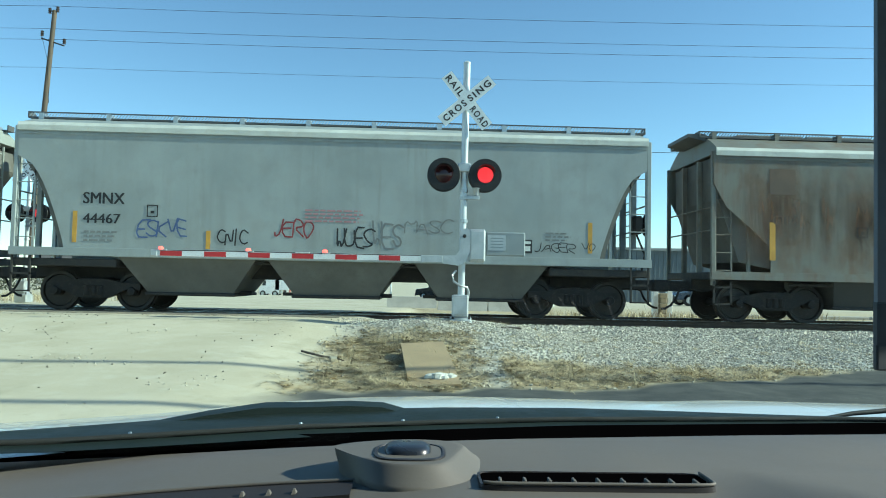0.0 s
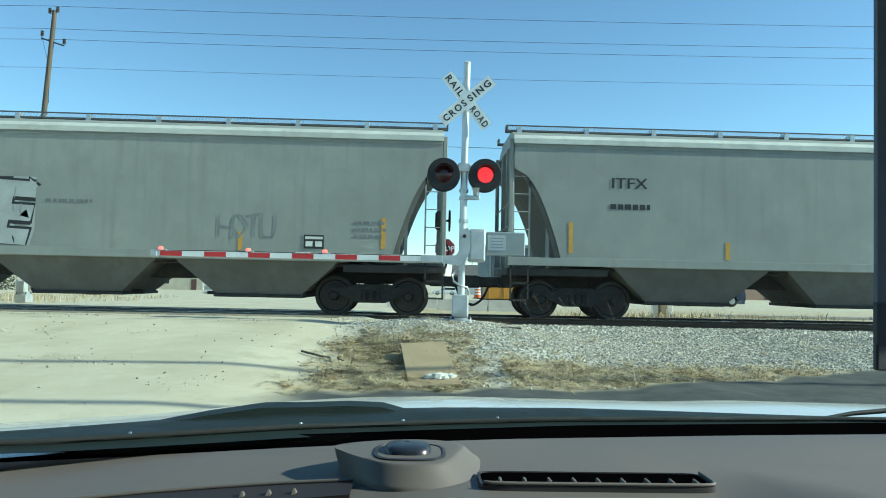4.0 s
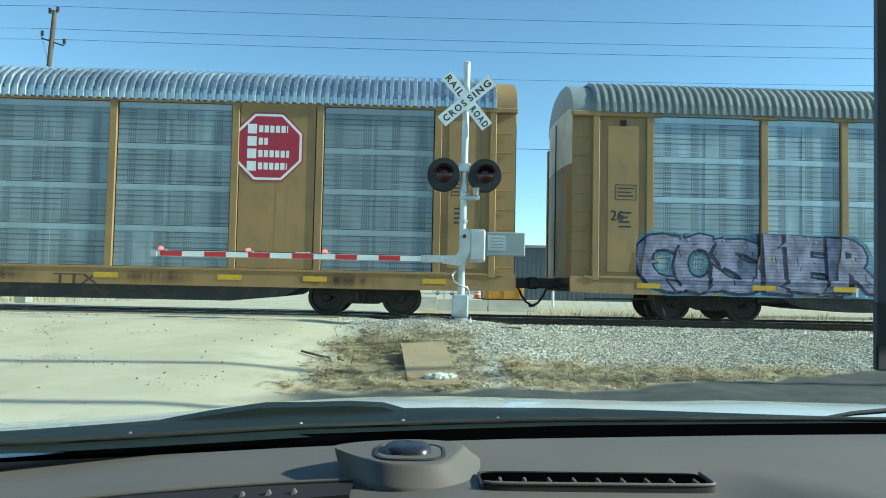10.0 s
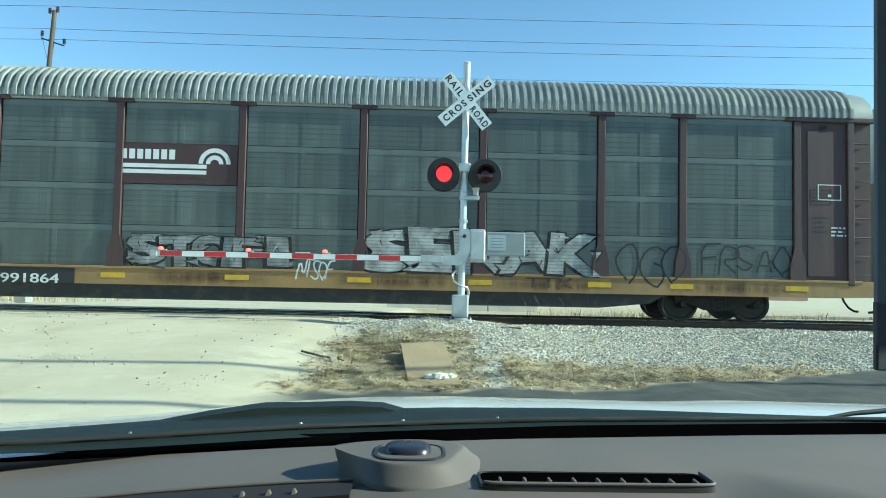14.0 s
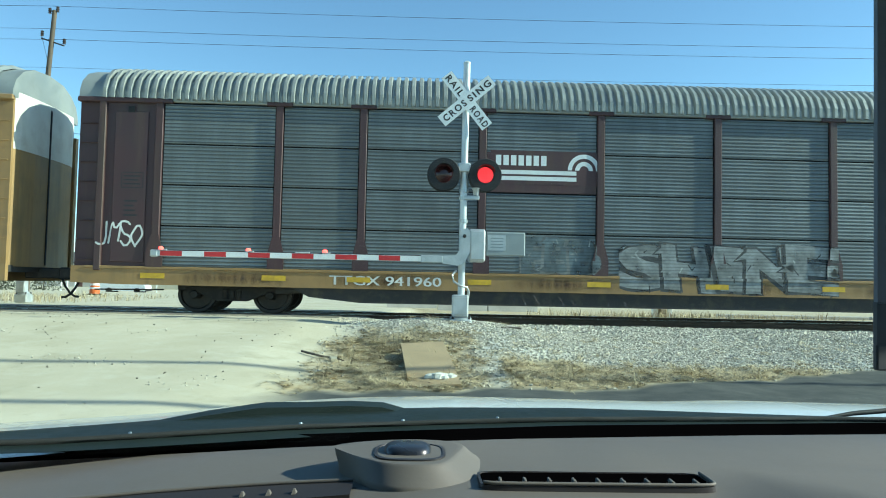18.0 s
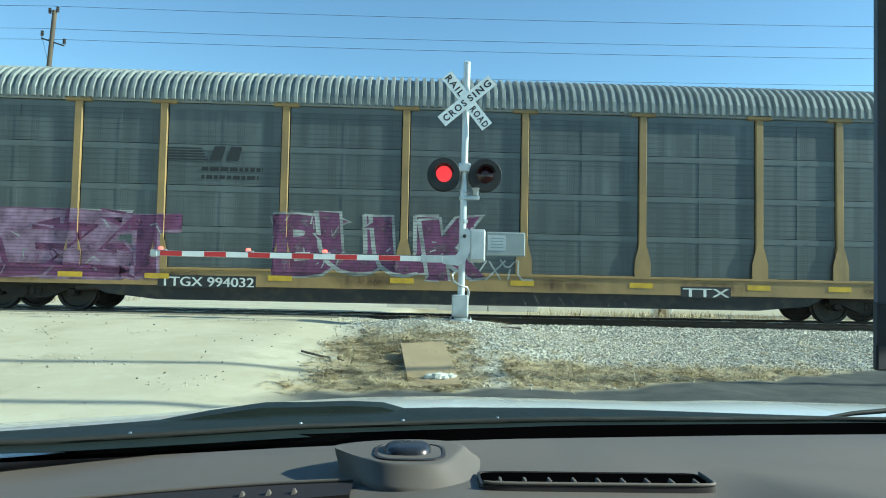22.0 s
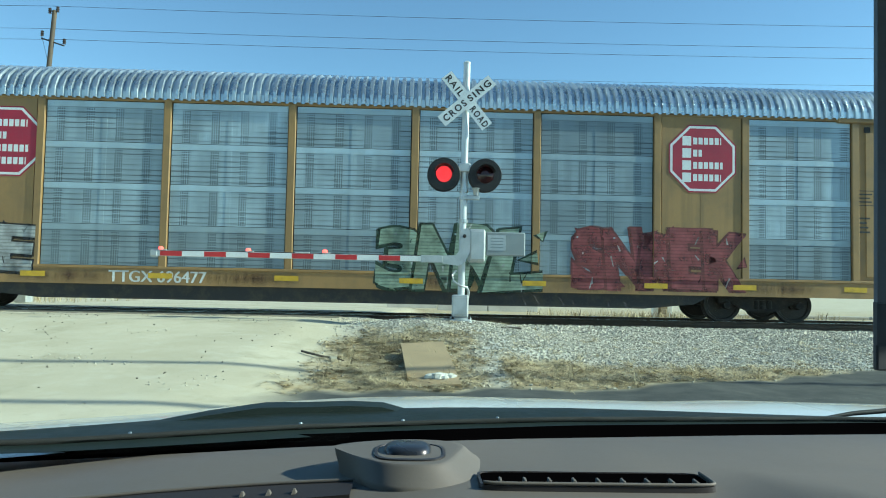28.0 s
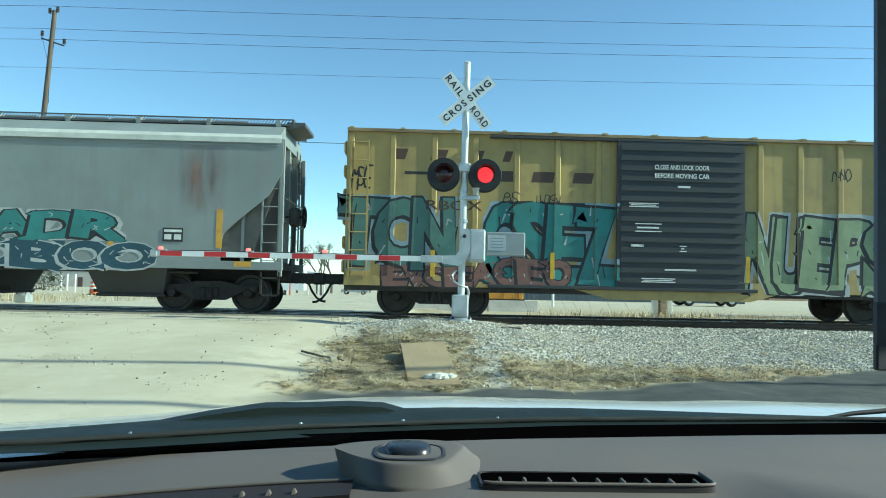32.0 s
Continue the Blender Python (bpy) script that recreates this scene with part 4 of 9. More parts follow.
# -- auto racks --
LAYOUT = [1.87, 2.76, 1.95, 2.805, 2.805, 2.805, 2.805, 2.805, 1.95, 2.76, 1.87]
LAYOUT_WIDE = [1.51, 2.67, 2.34, 2.872, 2.872, 2.872, 2.872, 2.872, 2.12, 2.67, 1.517]      # one rack with wider middle bays
AL = 27.185
EAVE, FLOOR = 4.93, 1.04
BAYS = {False: [sum(LAYOUT[:i]) for i in range(12)], True: [sum(LAYOUT_WIDE[:i]) for i in range(12)]}


def corrugated_roof():
    """Arched sheet with ribs across it."""
    prof = [(-HALF - .03, EAVE - .02), (-HALF - .03, EAVE + .16), (-HALF + .10, EAVE + .44), (-HALF + .38, EAVE + .68), (-.7, EAVE + .86), (0, EAVE + .93)]
    prof = prof + [(-y, z) for y, z in prof[-2::-1]]
    xs, x, up = [], .5, 0
    g, rings = Geo(), []
    n = 140
    w = (AL - 1.0) / n
    for k in range(n):
        for f, d in ((0, 0), (.34, 0), (.48, .075), (.86, .075)):
            rings.append([(.5 + (k + f) * w, y * (1 + d / 2.2), z + d * (.3 + .7 * (z > EAVE + .1))) for y, z in prof])
    rings.append([(AL - .5, y, z) for y, z in prof])
    return g.loft(rings, closed=False, caps=False)


ROOF_MESH = corrugated_roof().mesh("roof")
CAP_PROF = [(-HALF - .01, EAVE - .02), (-HALF - .01, EAVE + .15), (-HALF + .11, EAVE + .42), (-HALF + .39, EAVE + .66), (-.7, EAVE + .84), (0, EAVE + .9), (.7, EAVE + .84), (HALF - .39, EAVE + .66), (HALF - .11, EAVE + .42), (HALF + .01, EAVE + .15), (HALF + .01, EAVE - .02)]
ROOF_CAPS = {0: Geo().prism(CAP_PROF, "x", .02, .51).mesh("roof_cap", 40), 1: Geo().prism(CAP_PROF, "x", AL - .51, AL - .02).mesh("roof_cap", 40)}
PANEL_MESH = {}


def panel_mesh(w, h, kind):
    key = (round(w, 2), round(h, 2), kind)
    if key not in PANEL_MESH:
        g = Geo().box(0, 0, 0, w, .02, h)
        if kind == "holes":
            g.box(0, -.008, h - .135, w, .0, h - .006, .002)
        for bx in (.33, .66):
            g.box(w * bx - .02, -.026, h - .07, w * bx + .02, -.018, h - .03)
        if kind == "holes":
            g.box(w * .5 - .05, -.01, 0, w * .5 + .05, 0, h - .09)
        PANEL_MESH[key] = g.mesh("panel")
    return PANEL_MESH[key]


POSTS = {}
RACKS = {}             # which bays of an auto rack are plain, and whether its posts flare


def post_mesh(gusset):
    if gusset not in POSTS:
        g = Geo().box(-.085, -.03, FLOOR, .085, .06, EAVE - .03, .012)
        if gusset:
            g.prism([(-.085, FLOOR + .75), (-.19, FLOOR + .35), (-.19, FLOOR), (.19, FLOOR), (.19, FLOOR + .35), (.085, FLOOR + .75)], "y", -.045, -.028)
            g.box(-.3, -.05, EAVE - .09, .3, .04, EAVE - .0, .012)
        POSTS[gusset] = g.mesh("post")
    return POSTS[gusset]


DARK_VOID = mat("unlit_dark_colour", (.02, .022, .024), .9, 0, .2)
FLAT_BLACK = mat("dirty_black_flatcar_steel", (.03, .03, .03), .7, 0, .3, 1.5, 30, .15, dirt=(.12, .09, .05), dirt_amt=.5)


def autorack(paint, panel, label, roof_m, kind="holes", solid=(), bright=None, cap_m=None, end_m=None, gusset=True, sill_m=None, black_from=None, vis_rows=4, wide=False):
    """Enclosed auto carrier: flat car, posts, four rows of side sheets, corrugated roof, end doors."""
    car = thing("auto_rack_car", label, "rail car", "rail cars", at=(0, TRACK_Y, 0))
    L = AL
    y0 = -HALF
    RACKS[car.name] = (solid, gusset, wide)
    BAY_X, spans = BAYS[wide], (LAYOUT_WIDE if wide else LAYOUT)
    # flat car
    sill = sill_m or paint
    part("side_sill", Geo().prism([(.0, .66), (.0, FLOOR), (L, FLOOR), (L, .66), (L - 1.2, .63), (1.2, .63)], "y", y0 - .02, y0 + .1), sill, car, "flat car side sill")
    part("side_sill", Geo().prism([(.0, .66), (.0, FLOOR), (L, FLOOR), (L, .66), (L - 1.2, .63), (1.2, .63)], "y", HALF - .1, HALF + .02), sill, car)
    part("sill_flange", Geo().box(.3, y0 - .045, FLOOR - .05, L - .3, y0 - .02, FLOOR + .01, .008), sill, car)
    part("deck", Geo().box(0, y0 + .1, .86, L, HALF - .1, FLOOR - .02), STEEL_DARK, car)
    part("fishbelly_sill", Geo().prism([(4.7, .78), (5.4, .42), (6.6, .30), (L - 6.6, .30), (L - 5.4, .42), (L - 4.7, .78)], "y", -1.5, 1.5), FLAT_BLACK, car, "black fishbelly underframe")
    part("brake_gear", Geo().box(2.2, -.9, .5, 2.6, -.4, .8, .03).tube((4.6, -1.2, .55), (5.6, -1.2, .6), .09, 10).tube((.4, -1.2, .5), (2.0, -1.25, .52), .02, 6), STEEL_DARK, car)
    # enclosure core: a solid near-black box stands for the unlit inside
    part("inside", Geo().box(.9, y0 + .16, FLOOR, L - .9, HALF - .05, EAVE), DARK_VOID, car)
    part("top_chord", Geo().box(.0, y0 - .02, EAVE - .06, L, y0 + .1, EAVE + .03, .015), roof_m if gusset else paint, car)
    roof = part("roof", ROOF_MESH, roof_m, car, "corrugated metal roof")
    for k in (0, 1):
        part("roof_cap", ROOF_CAPS[k], cap_m or roof_m, roof, "smooth roof end cap")
    # posts and side sheets
    pm = post_mesh(gusset)
    for i in range(1, 11):
        part("post", pm, paint, car, at=(BAY_X[i], y0, 0))
    rows = vis_rows
    H = (EAVE - .06 - FLOOR - .02) / rows
    for i in range(1, 10):
        w = spans[i] - .215
        x = BAY_X[i] + .1075
        if i in solid:
            pl = part("solid_panel", Geo().box(x, y0 + .0, FLOOR + .02, x + w, y0 + .05, EAVE - .06), paint, car, "plain painted panel")
            part("panel_seam", Geo().box(x + w / 2 - .012, y0 - .003, FLOOR + .05, x + w / 2 + .012, y0, EAVE - .1), paint, pl)
            continue
        for r in range(rows):
            if (i, r) in solid:
                part("solid_panel", Geo().box(x, y0 + .01, FLOOR + .02 + r * H, x + w, y0 + .05, FLOOR + .02 + (r + 1) * H - .01), paint, car, "plain painted panel")
                continue
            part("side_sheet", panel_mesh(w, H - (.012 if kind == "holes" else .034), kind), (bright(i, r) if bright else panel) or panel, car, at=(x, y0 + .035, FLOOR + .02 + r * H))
    # end panels with their posts and ladders
    for s in (0, 1):
        f = (lambda x: x) if s == 0 else (lambda x: L - x)
        bx = lambda a, ya, za, c2, yb, zb2, ch=0.0: (min(f(a), f(c2)), ya, za, max(f(a), f(c2)), yb, zb2, ch)
        e = part("end_panel", Geo().box(*bx(.62, y0 + .02, FLOOR - .02, BAY_X[1] - .09, y0 + .1, EAVE - .05)).box(*bx(.86, y0 - .005, FLOOR + .1, BAY_X[1] - .25, y0 + .02, EAVE - .3, .01)), paint, car, "painted steel end panel")
        part("end_post", Geo().box(*bx(.5, y0 - .05, FLOOR - .1, .66, y0 + .15, EAVE - .02, .015)), paint, e)
        part("door_edge", Geo().box(*bx(.04, y0 + .06, FLOOR - .1, .5, y0 + .14, EAVE - .05)), paint, e)
        part("header", Geo().box(*bx(.0, y0 - .06, EAVE - .1, 1.95, y0 + .06, EAVE + .02, .02)), paint, e)
        g = Geo()
        z = FLOOR + .15
        while z < EAVE - .3:
            g.tube((f(.08), y0 + .02, z), (f(.48), y0 + .02, z), .014, 6)
            z += .45
        part("ladder_rungs", g, paint, e)
        part("latch_plate", Geo().box(*bx(1.15, y0 - .012, EAVE - .32, 1.3, y0 - .004, EAVE - .18)), DARK_VOID, e)
        # curved end door
        pts = [(f(.06), y0 + .1), (f(-.02), y0 + .35), (f(-.06), y0 + .9), (f(-.07), 0), (f(-.06), -y0 - .9), (f(-.02), -y0 - .35), (f(.06), -y0 - .1), (f(.5), -y0 - .1), (f(.5), y0 + .1)]
        door = part("end_door", Geo().prism(pts, "z", FLOOR - .05, 3.72), paint if gusset else end_m or paint, car, "folding end door")
        part("door_top", Geo().prism(pts, "z", 3.722, EAVE + .12), (end_m or paint) if gusset else YELLOW_A, door, "upper part of the end door in another tone")
        # near-black strip stands for the shade between the door leaves
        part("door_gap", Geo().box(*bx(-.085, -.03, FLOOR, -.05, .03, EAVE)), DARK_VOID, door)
        part("door_edge_post", Geo().box(*bx(-.02, -y0 - .12, FLOOR - .3, .22, -y0 + .02, EAVE - .4)), paint, door)
    part("far_side", Geo().box(.5, HALF - .05, FLOOR, L - .5, HALF, EAVE), paint, car)
    # yellow markers, wire panel boxes
    tape(car, [BAY_X[i] - .3 for i in range(1, 11)], .78, .55, .12, y0 - .03)
    for x in (3.55, L - 3.55):
        truck(car, x, .92)
    ends(car, L)
    for x, w in ((1.05, .5), (L - 1.55, .5)):
        box = part("stencil_box", Geo().box(x, y0 - .009, 3.2, x + w, y0 - .0055, 3.215).box(x, y0 - .009, 2.85, x + w, y0 - .0055, 2.865).box(x, y0 - .009, 2.85, x + .015, y0 - .0055, 3.215).box(x + w - .015, y0 - .009, 2.85, x + w, y0 - .0055, 3.215), LETTER_BLACK, car)
        g = Geo()
        for k in range(3):
            g.box(x + .05, y0 - .009, 2.93 + k * .09, x + w - .07 - .05 * (k % 2), y0 - .0055, 2.96 + k * .09)
        for k in range(4):
            g.box(x + .08, y0 - .009, 2.2 + k * .11, x + w - .12 - .04 * (k % 3), y0 - .0055, 2.24 + k * .11)
        part("stencil_lines", g, LETTER_BLACK, box)
    return car


def rack_paint(name, base, dirt=(.16, .11, .06), amt=.45):
    return mat(name, base, .55, 0, .15, .8, 25, .08, dirt=dirt, dirt_amt=amt, streak=(.13, .09, .05), streak_amt=.55)


YELLOW_A = rack_paint("weathered_yellow_rack_paint", (.345, .21, .085))
YELLOW_B = rack_paint("ochre_rack_paint", (.33, .198, .078))
YELLOW_C = rack_paint("faded_yellow_rack_paint", (.345, .222, .088))
YELLOW_D = rack_paint("mustard_rack_paint", (.29, .215, .085))
BROWN_RACK = rack_paint("dark_maroon_rack_paint", (.066, .030, .034), (.05, .035, .03))
RED_RACK = rack_paint("brick_red_rack_paint", (.34, .085, .045), (.14, .05, .03), .35)
SHEET_DARK = panel_mat("dull_green_grey_perforated_sheet", (.15, .168, .16), (.045, .05, .048), "holes", amt=.6)
SHEET_DARK2 = panel_mat("dark_grey_perforated_sheet", (.135, .15, .148), (.04, .045, .044), "holes", amt=.6)
SHEET_LIGHT = panel_mat("bright_galvanised_perforated_sheet", (.42, .52, .58), (.06, .075, .08), "holes")
SHEET_BLUE = panel_mat("galvanised_perforated_sheet", (.31, .38, .42), (.06, .075, .085), "holes")
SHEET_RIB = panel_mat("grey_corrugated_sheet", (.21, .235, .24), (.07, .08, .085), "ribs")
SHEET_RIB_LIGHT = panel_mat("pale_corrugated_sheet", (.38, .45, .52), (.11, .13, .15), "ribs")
ROOF_DULL = mat("dull_galvanised_roof", (.34, .35, .33), .5, .35, .15, 1.5, 30, .08, dirt=(.25, .24, .2), dirt_amt=.3)
ROOF_BLUE = mat("bright_galvanised_roof", (.55, .60, .64), .28, .8, .12, 1.5, 30, .06)
ROOF_GREY = mat("weathered_grey_roof", (.29, .31, .305), .55, .3, .15, 1.5, 30, .1, dirt=(.2, .2, .17), dirt_amt=.35)
ROOF_PALE = mat("pale_weathered_roof", (.52, .54, .54), .5, .25, .12, 1.5, 30, .08)
DOOR_WHITE = mat("dirty_white_end_door", (.70, .68, .62), .55, 0, .15, 1, 30, .06, dirt=(.4, .36, .3), dirt_amt=.5)
DOOR_CREAM = mat("dirty_yellow_end_door", (.52, .40, .16), .55, 0, .15, 1, 30, .06, dirt=(.3, .25, .15), dirt_amt=.5)


# -- box car --
def boxcar(L):
    car = thing("box_car", "yellow boxcar with black sliding door and colourful graffiti", "rail car", "rail cars", at=(0, TRACK_Y, 0))
    P = rack_paint("faded_yellow_boxcar_paint", (.43, .31, .11), (.2, .14, .07), .5)
    D = mat("black_door_paint", (.035, .038, .042), .55, 0, .2, 1.5, 30, .1)
    zt, zb = 4.32, .82
    part("body", Geo().box(.15, -HALF + .04, zb, L - .15, HALF - .04, zt), P, car, "yellow ribbed side")
    part("roof", Geo().prism([(-HALF - .04, zt), (-HALF - .04, zt + .07), (0, zt + .24), (HALF + .04, zt + .07), (HALF + .04, zt)], "x", .1, L - .1), mat("rusty_roof", (.3, .22, .12), .7, .1, .3, 1.2, 30, .1, dirt=(.2, .1, .05), dirt_amt=.6), car)
    n = 13
    for k in range(n + 1):
        x = .2 + (L - .4) * k / n
        part("roof_rib", Geo().prism([(-HALF - .05, zt + .06), (-HALF - .05, zt + .1), (0, zt + .28), (HALF + .05, zt + .1), (HALF + .05, zt + .06)], "x", x - .05, x + .05), P, car)
    dx0, dx1 = L / 2 - 1.53, L / 2 + 1.53
    for k in range(17):
        x = .2 + (L - .4) * k / 16
        if dx0 - .15 < x < dx1 + .15:
            continue
        part("side_rib", Geo().box(x - .07, -HALF - .01, zb + .02, x + .07, -HALF + .05, zt - .05, .02), P, car)
    part("side_sill", Geo().prism([(.1, .95), (L - .1, .95), (L - .1, .72), (L - 5.5, .72), (L - 6.3, .5), (6.3, .5), (5.5, .72), (.1, .72)], "y", -HALF - .02, -HALF + .08), P, car)
    part("underframe", Geo().box(.1, -HALF + .1, .6, L - .1, HALF - .1, .86), STEEL_DARK, car)
    door = part("sliding_door", Geo().box(dx0, -HALF - .09, .78, dx1, -HALF - .03, zt - .08, .01), D, car, "black corrugated sliding door")
    k, z = 0, .9
    while z < zt - .25:
        part("door_rib", Geo().prism([(dx0 + .08, z), (dx1 - .08, z), (dx1 - .1, z + .12), (dx0 + .1, z + .12)], "y", -HALF - .12, -HALF - .09), D, door)
        z += .24
    part("door_track", Geo().box(dx0 - 3.0, -HALF - .1, .72, dx1 + .3, -HALF, .8, .01).box(dx0 - 3.0, -HALF - .1, zt - .09, dx1 + .3, -HALF, zt - .03, .01), D, car)
    for body, z, sz in (("CLOSE AND LOCK DOOR", 3.58, .155), ("BEFORE MOVING CAR", 3.38, .155)):
        letters(body, sz, L / 2 - .65, z, LETTER_WHITE, door, -HALF - .128, 1.3, .003)
    for x, z, w, h in ((-1.25, 2.68, .7, .1), (-1.1, 2.1, .62, .2), (-.95, .92, .8, .1), (-.05, 1.65, .17, .14), (-.4, 1.2, .75, .04), (-1.2, 1.75, .3, .05), (-.1, 3.15, .3, .05)):
        part("white_marking", Geo().box(L / 2 + x, -HALF - .127, z, L / 2 + x + w, -HALF - .1215, z + .022).box(L / 2 + x, -HALF - .127, z + h - .022, L / 2 + x + w, -HALF - .1215, z + h).box(L / 2 + x + .04, -HALF - .127, z + h * .4, L / 2 + x + w - .06, -HALF - .1215, z + h * .6), LETTER_WHITE, door)
    ladder(car, .2, .6, .9, zt - .2, -HALF - .05, P)
    for x in (.1, L - .15):
        part("end_wall", Geo().box(x, -HALF + .02, .8, x + .05, HALF - .02, zt), P, car)
    for k in range(6):
        part("end_rib", Geo().box(.02, -HALF + .1, 1.0 + k * .56, .1, HALF - .1, 1.3 + k * .56, .05), P, car)
    truck(car, 2.2), truck(car, L - 2.2)
    ends(car, L)
    tape(car, (2.1, 4.9, 7.4, L - 6.4, L - 2.3), .95, .1, .62, -HALF - .03)
    return car


# -- the cars in their order --
def put(car, u):
    TRAIN.append((car, u))
    return car


H0 = put(hopper(15.0, GREY_D, "pale cream-grey covered hopper car", 1.42, "curve"), -25.8)
H1 = put(hopper(14.85, GREY_A, "clean light grey covered hopper car with small tags", 1.42, "curve"), -9.35)
H2 = put(hopper(16.3, RUSTY, "rust-streaked grey-brown covered hopper car", .98, "diag", 3, lift=.2, half=1.0), 6.93)
H3 = put(hopper(16.86, GREY_C, "light blue-grey covered hopper car with paint patches", .98, "diag", 3, lift=.2, half=1.0, ribs=(5.3, 11.6)), 24.72)
H4 = put(hopper(17.0, GREY_C, "light blue-grey covered hopper car with graffiti", .98, "diag", 3, lift=.2, half=1.0, ribs=(2.9, 6.0, 9.2, 12.3)), 42.96)
H5 = put(hopper(17.2, GREY_D, "light grey covered hopper car with large outlined graffiti", 1.42, "curve", 3), 61.37)
H6 = put(hopper(17.2, GREY_D, "light grey covered hopper car", 1.42, "curve", 3), 80.02)
H7 = put(hopper(16.72, GREY_B, "grey covered hopper car with rust stain and blue graffiti", .95, "diag", 3), 98.69)
H8 = put(hopper(16.42, GREY_B, "grey covered hopper car with faded red graffiti", .95, "diag", 3, brake="left"), 116.84)
H9 = put(hopper(16.4, GREY_B, "grey covered hopper car with black and white graffiti", .95, "diag", 3), 134.73)
H10 = put(hopper(15.9, GREY_D, "light grey covered hopper car with silver graffiti", 1.42, "curve", 3), 152.58)
R11 = put(autorack(YELLOW_B, SHEET_BLUE, "ochre auto rack car with silver side sheets and red emblems", ROOF_BLUE, solid=(2, 8), gusset=False, end_m=YELLOW_B, cap_m=YELLOW_A), 169.95)
R12 = put(autorack(YELLOW_A, SHEET_LIGHT, "yellow auto rack car with bright silver sheets and blue graffiti", ROOF_GREY, end_m=DOOR_WHITE), 198.42)
R13 = put(autorack(YELLOW_A, SHEET_DARK, "yellow auto rack car with dark sheets and shield emblem", ROOF_DULL, end_m=DOOR_CREAM, cap_m=ROOF_PALE, solid=((2, 2), (2, 3))), 227.02)
R14 = put(autorack(BROWN_RACK, SHEET_DARK, "dark maroon auto rack car with grey-green sheets", ROOF_DULL, solid=((4, 2),), sill_m=YELLOW_B), 255.72)
R15 = put(autorack(YELLOW_D, SHEET_DARK2, "faded yellow auto rack car with lime graffiti", ROOF_PALE, end_m=DOOR_WHITE, cap_m=DOOR_WHITE), 284.32)
R16 = put(autorack(YELLOW_A, SHEET_DARK, "yellow auto rack car with dark sheets and long silver graffiti", ROOF_GREY, end_m=DOOR_WHITE, solid=((2, 2), (2, 3))), 313.05)
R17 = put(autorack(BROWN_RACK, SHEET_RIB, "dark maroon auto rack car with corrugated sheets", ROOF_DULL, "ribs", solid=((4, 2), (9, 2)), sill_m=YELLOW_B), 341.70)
H18 = put(hopper(14.6, GREY_A, "clean light grey covered hopper car", 1.42, "curve"), 370.16)
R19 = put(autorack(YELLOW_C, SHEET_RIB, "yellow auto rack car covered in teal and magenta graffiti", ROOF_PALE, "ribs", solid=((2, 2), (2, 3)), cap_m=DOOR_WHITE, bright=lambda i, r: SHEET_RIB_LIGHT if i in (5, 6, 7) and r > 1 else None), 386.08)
R20 = put(autorack(YELLOW_C, SHEET_DARK2, "yellow auto rack car with dark sheets and magenta graffiti", ROOF_GREY, end_m=DOOR_CREAM, cap_m=ROOF_PALE), 414.79)
R21 = put(autorack(YELLOW_D, SHEET_DARK2, "mustard auto rack car with dark perforated sheets", ROOF_GREY, end_m=DOOR_CREAM), 443.31)
R22 = put(autorack(RED_RACK, SHEET_LIGHT, "brick red auto rack car with bright silver sheets", ROOF_GREY, end_m=DOOR_WHITE, cap_m=ROOF_PALE), 471.92)
R23 = put(autorack(YELLOW_D, SHEET_RIB, "yellow auto rack car with grey corrugated sheets", ROOF_DULL, "ribs", end_m=DOOR_WHITE, cap_m=DOOR_WHITE, solid=((2, 2), (2, 3))), 500.54)
R24 = put(autorack(YELLOW_B, SHEET_LIGHT, "ochre auto rack car with bright silver sheets and red emblems", ROOF_BLUE, solid=(2, 8), gusset=False, wide=True, end_m=ROOF_BLUE, cap_m=YELLOW_A, bright=lambda i, r: SHEET_BLUE if r == 0 or i == 7 else None), 529.22)
R25 = put(autorack(YELLOW_A, SHEET_RIB, "yellow auto rack car with corrugated sheets and white graffiti", ROOF_PALE, "ribs", cap_m=ROOF_PALE), 557.95)
H26 = put(hopper(16.9, PATCHY, "white-grey covered hopper car with rust patches and magenta graffiti", 1.42, "curve", 3, half=1.6, brake="left"), 586.60)
H27 = put(hopper(15.57, GREY_B, "grey covered hopper car with teal graffiti and rust", .98, "diag", 3, lift=.2, half=1.0), 604.86)
B28 = put(boxcar(15.95), 621.76)
H29 = put(hopper(16.4, GREY_B, "grey covered hopper car", .95, "diag", 3), 639.1)


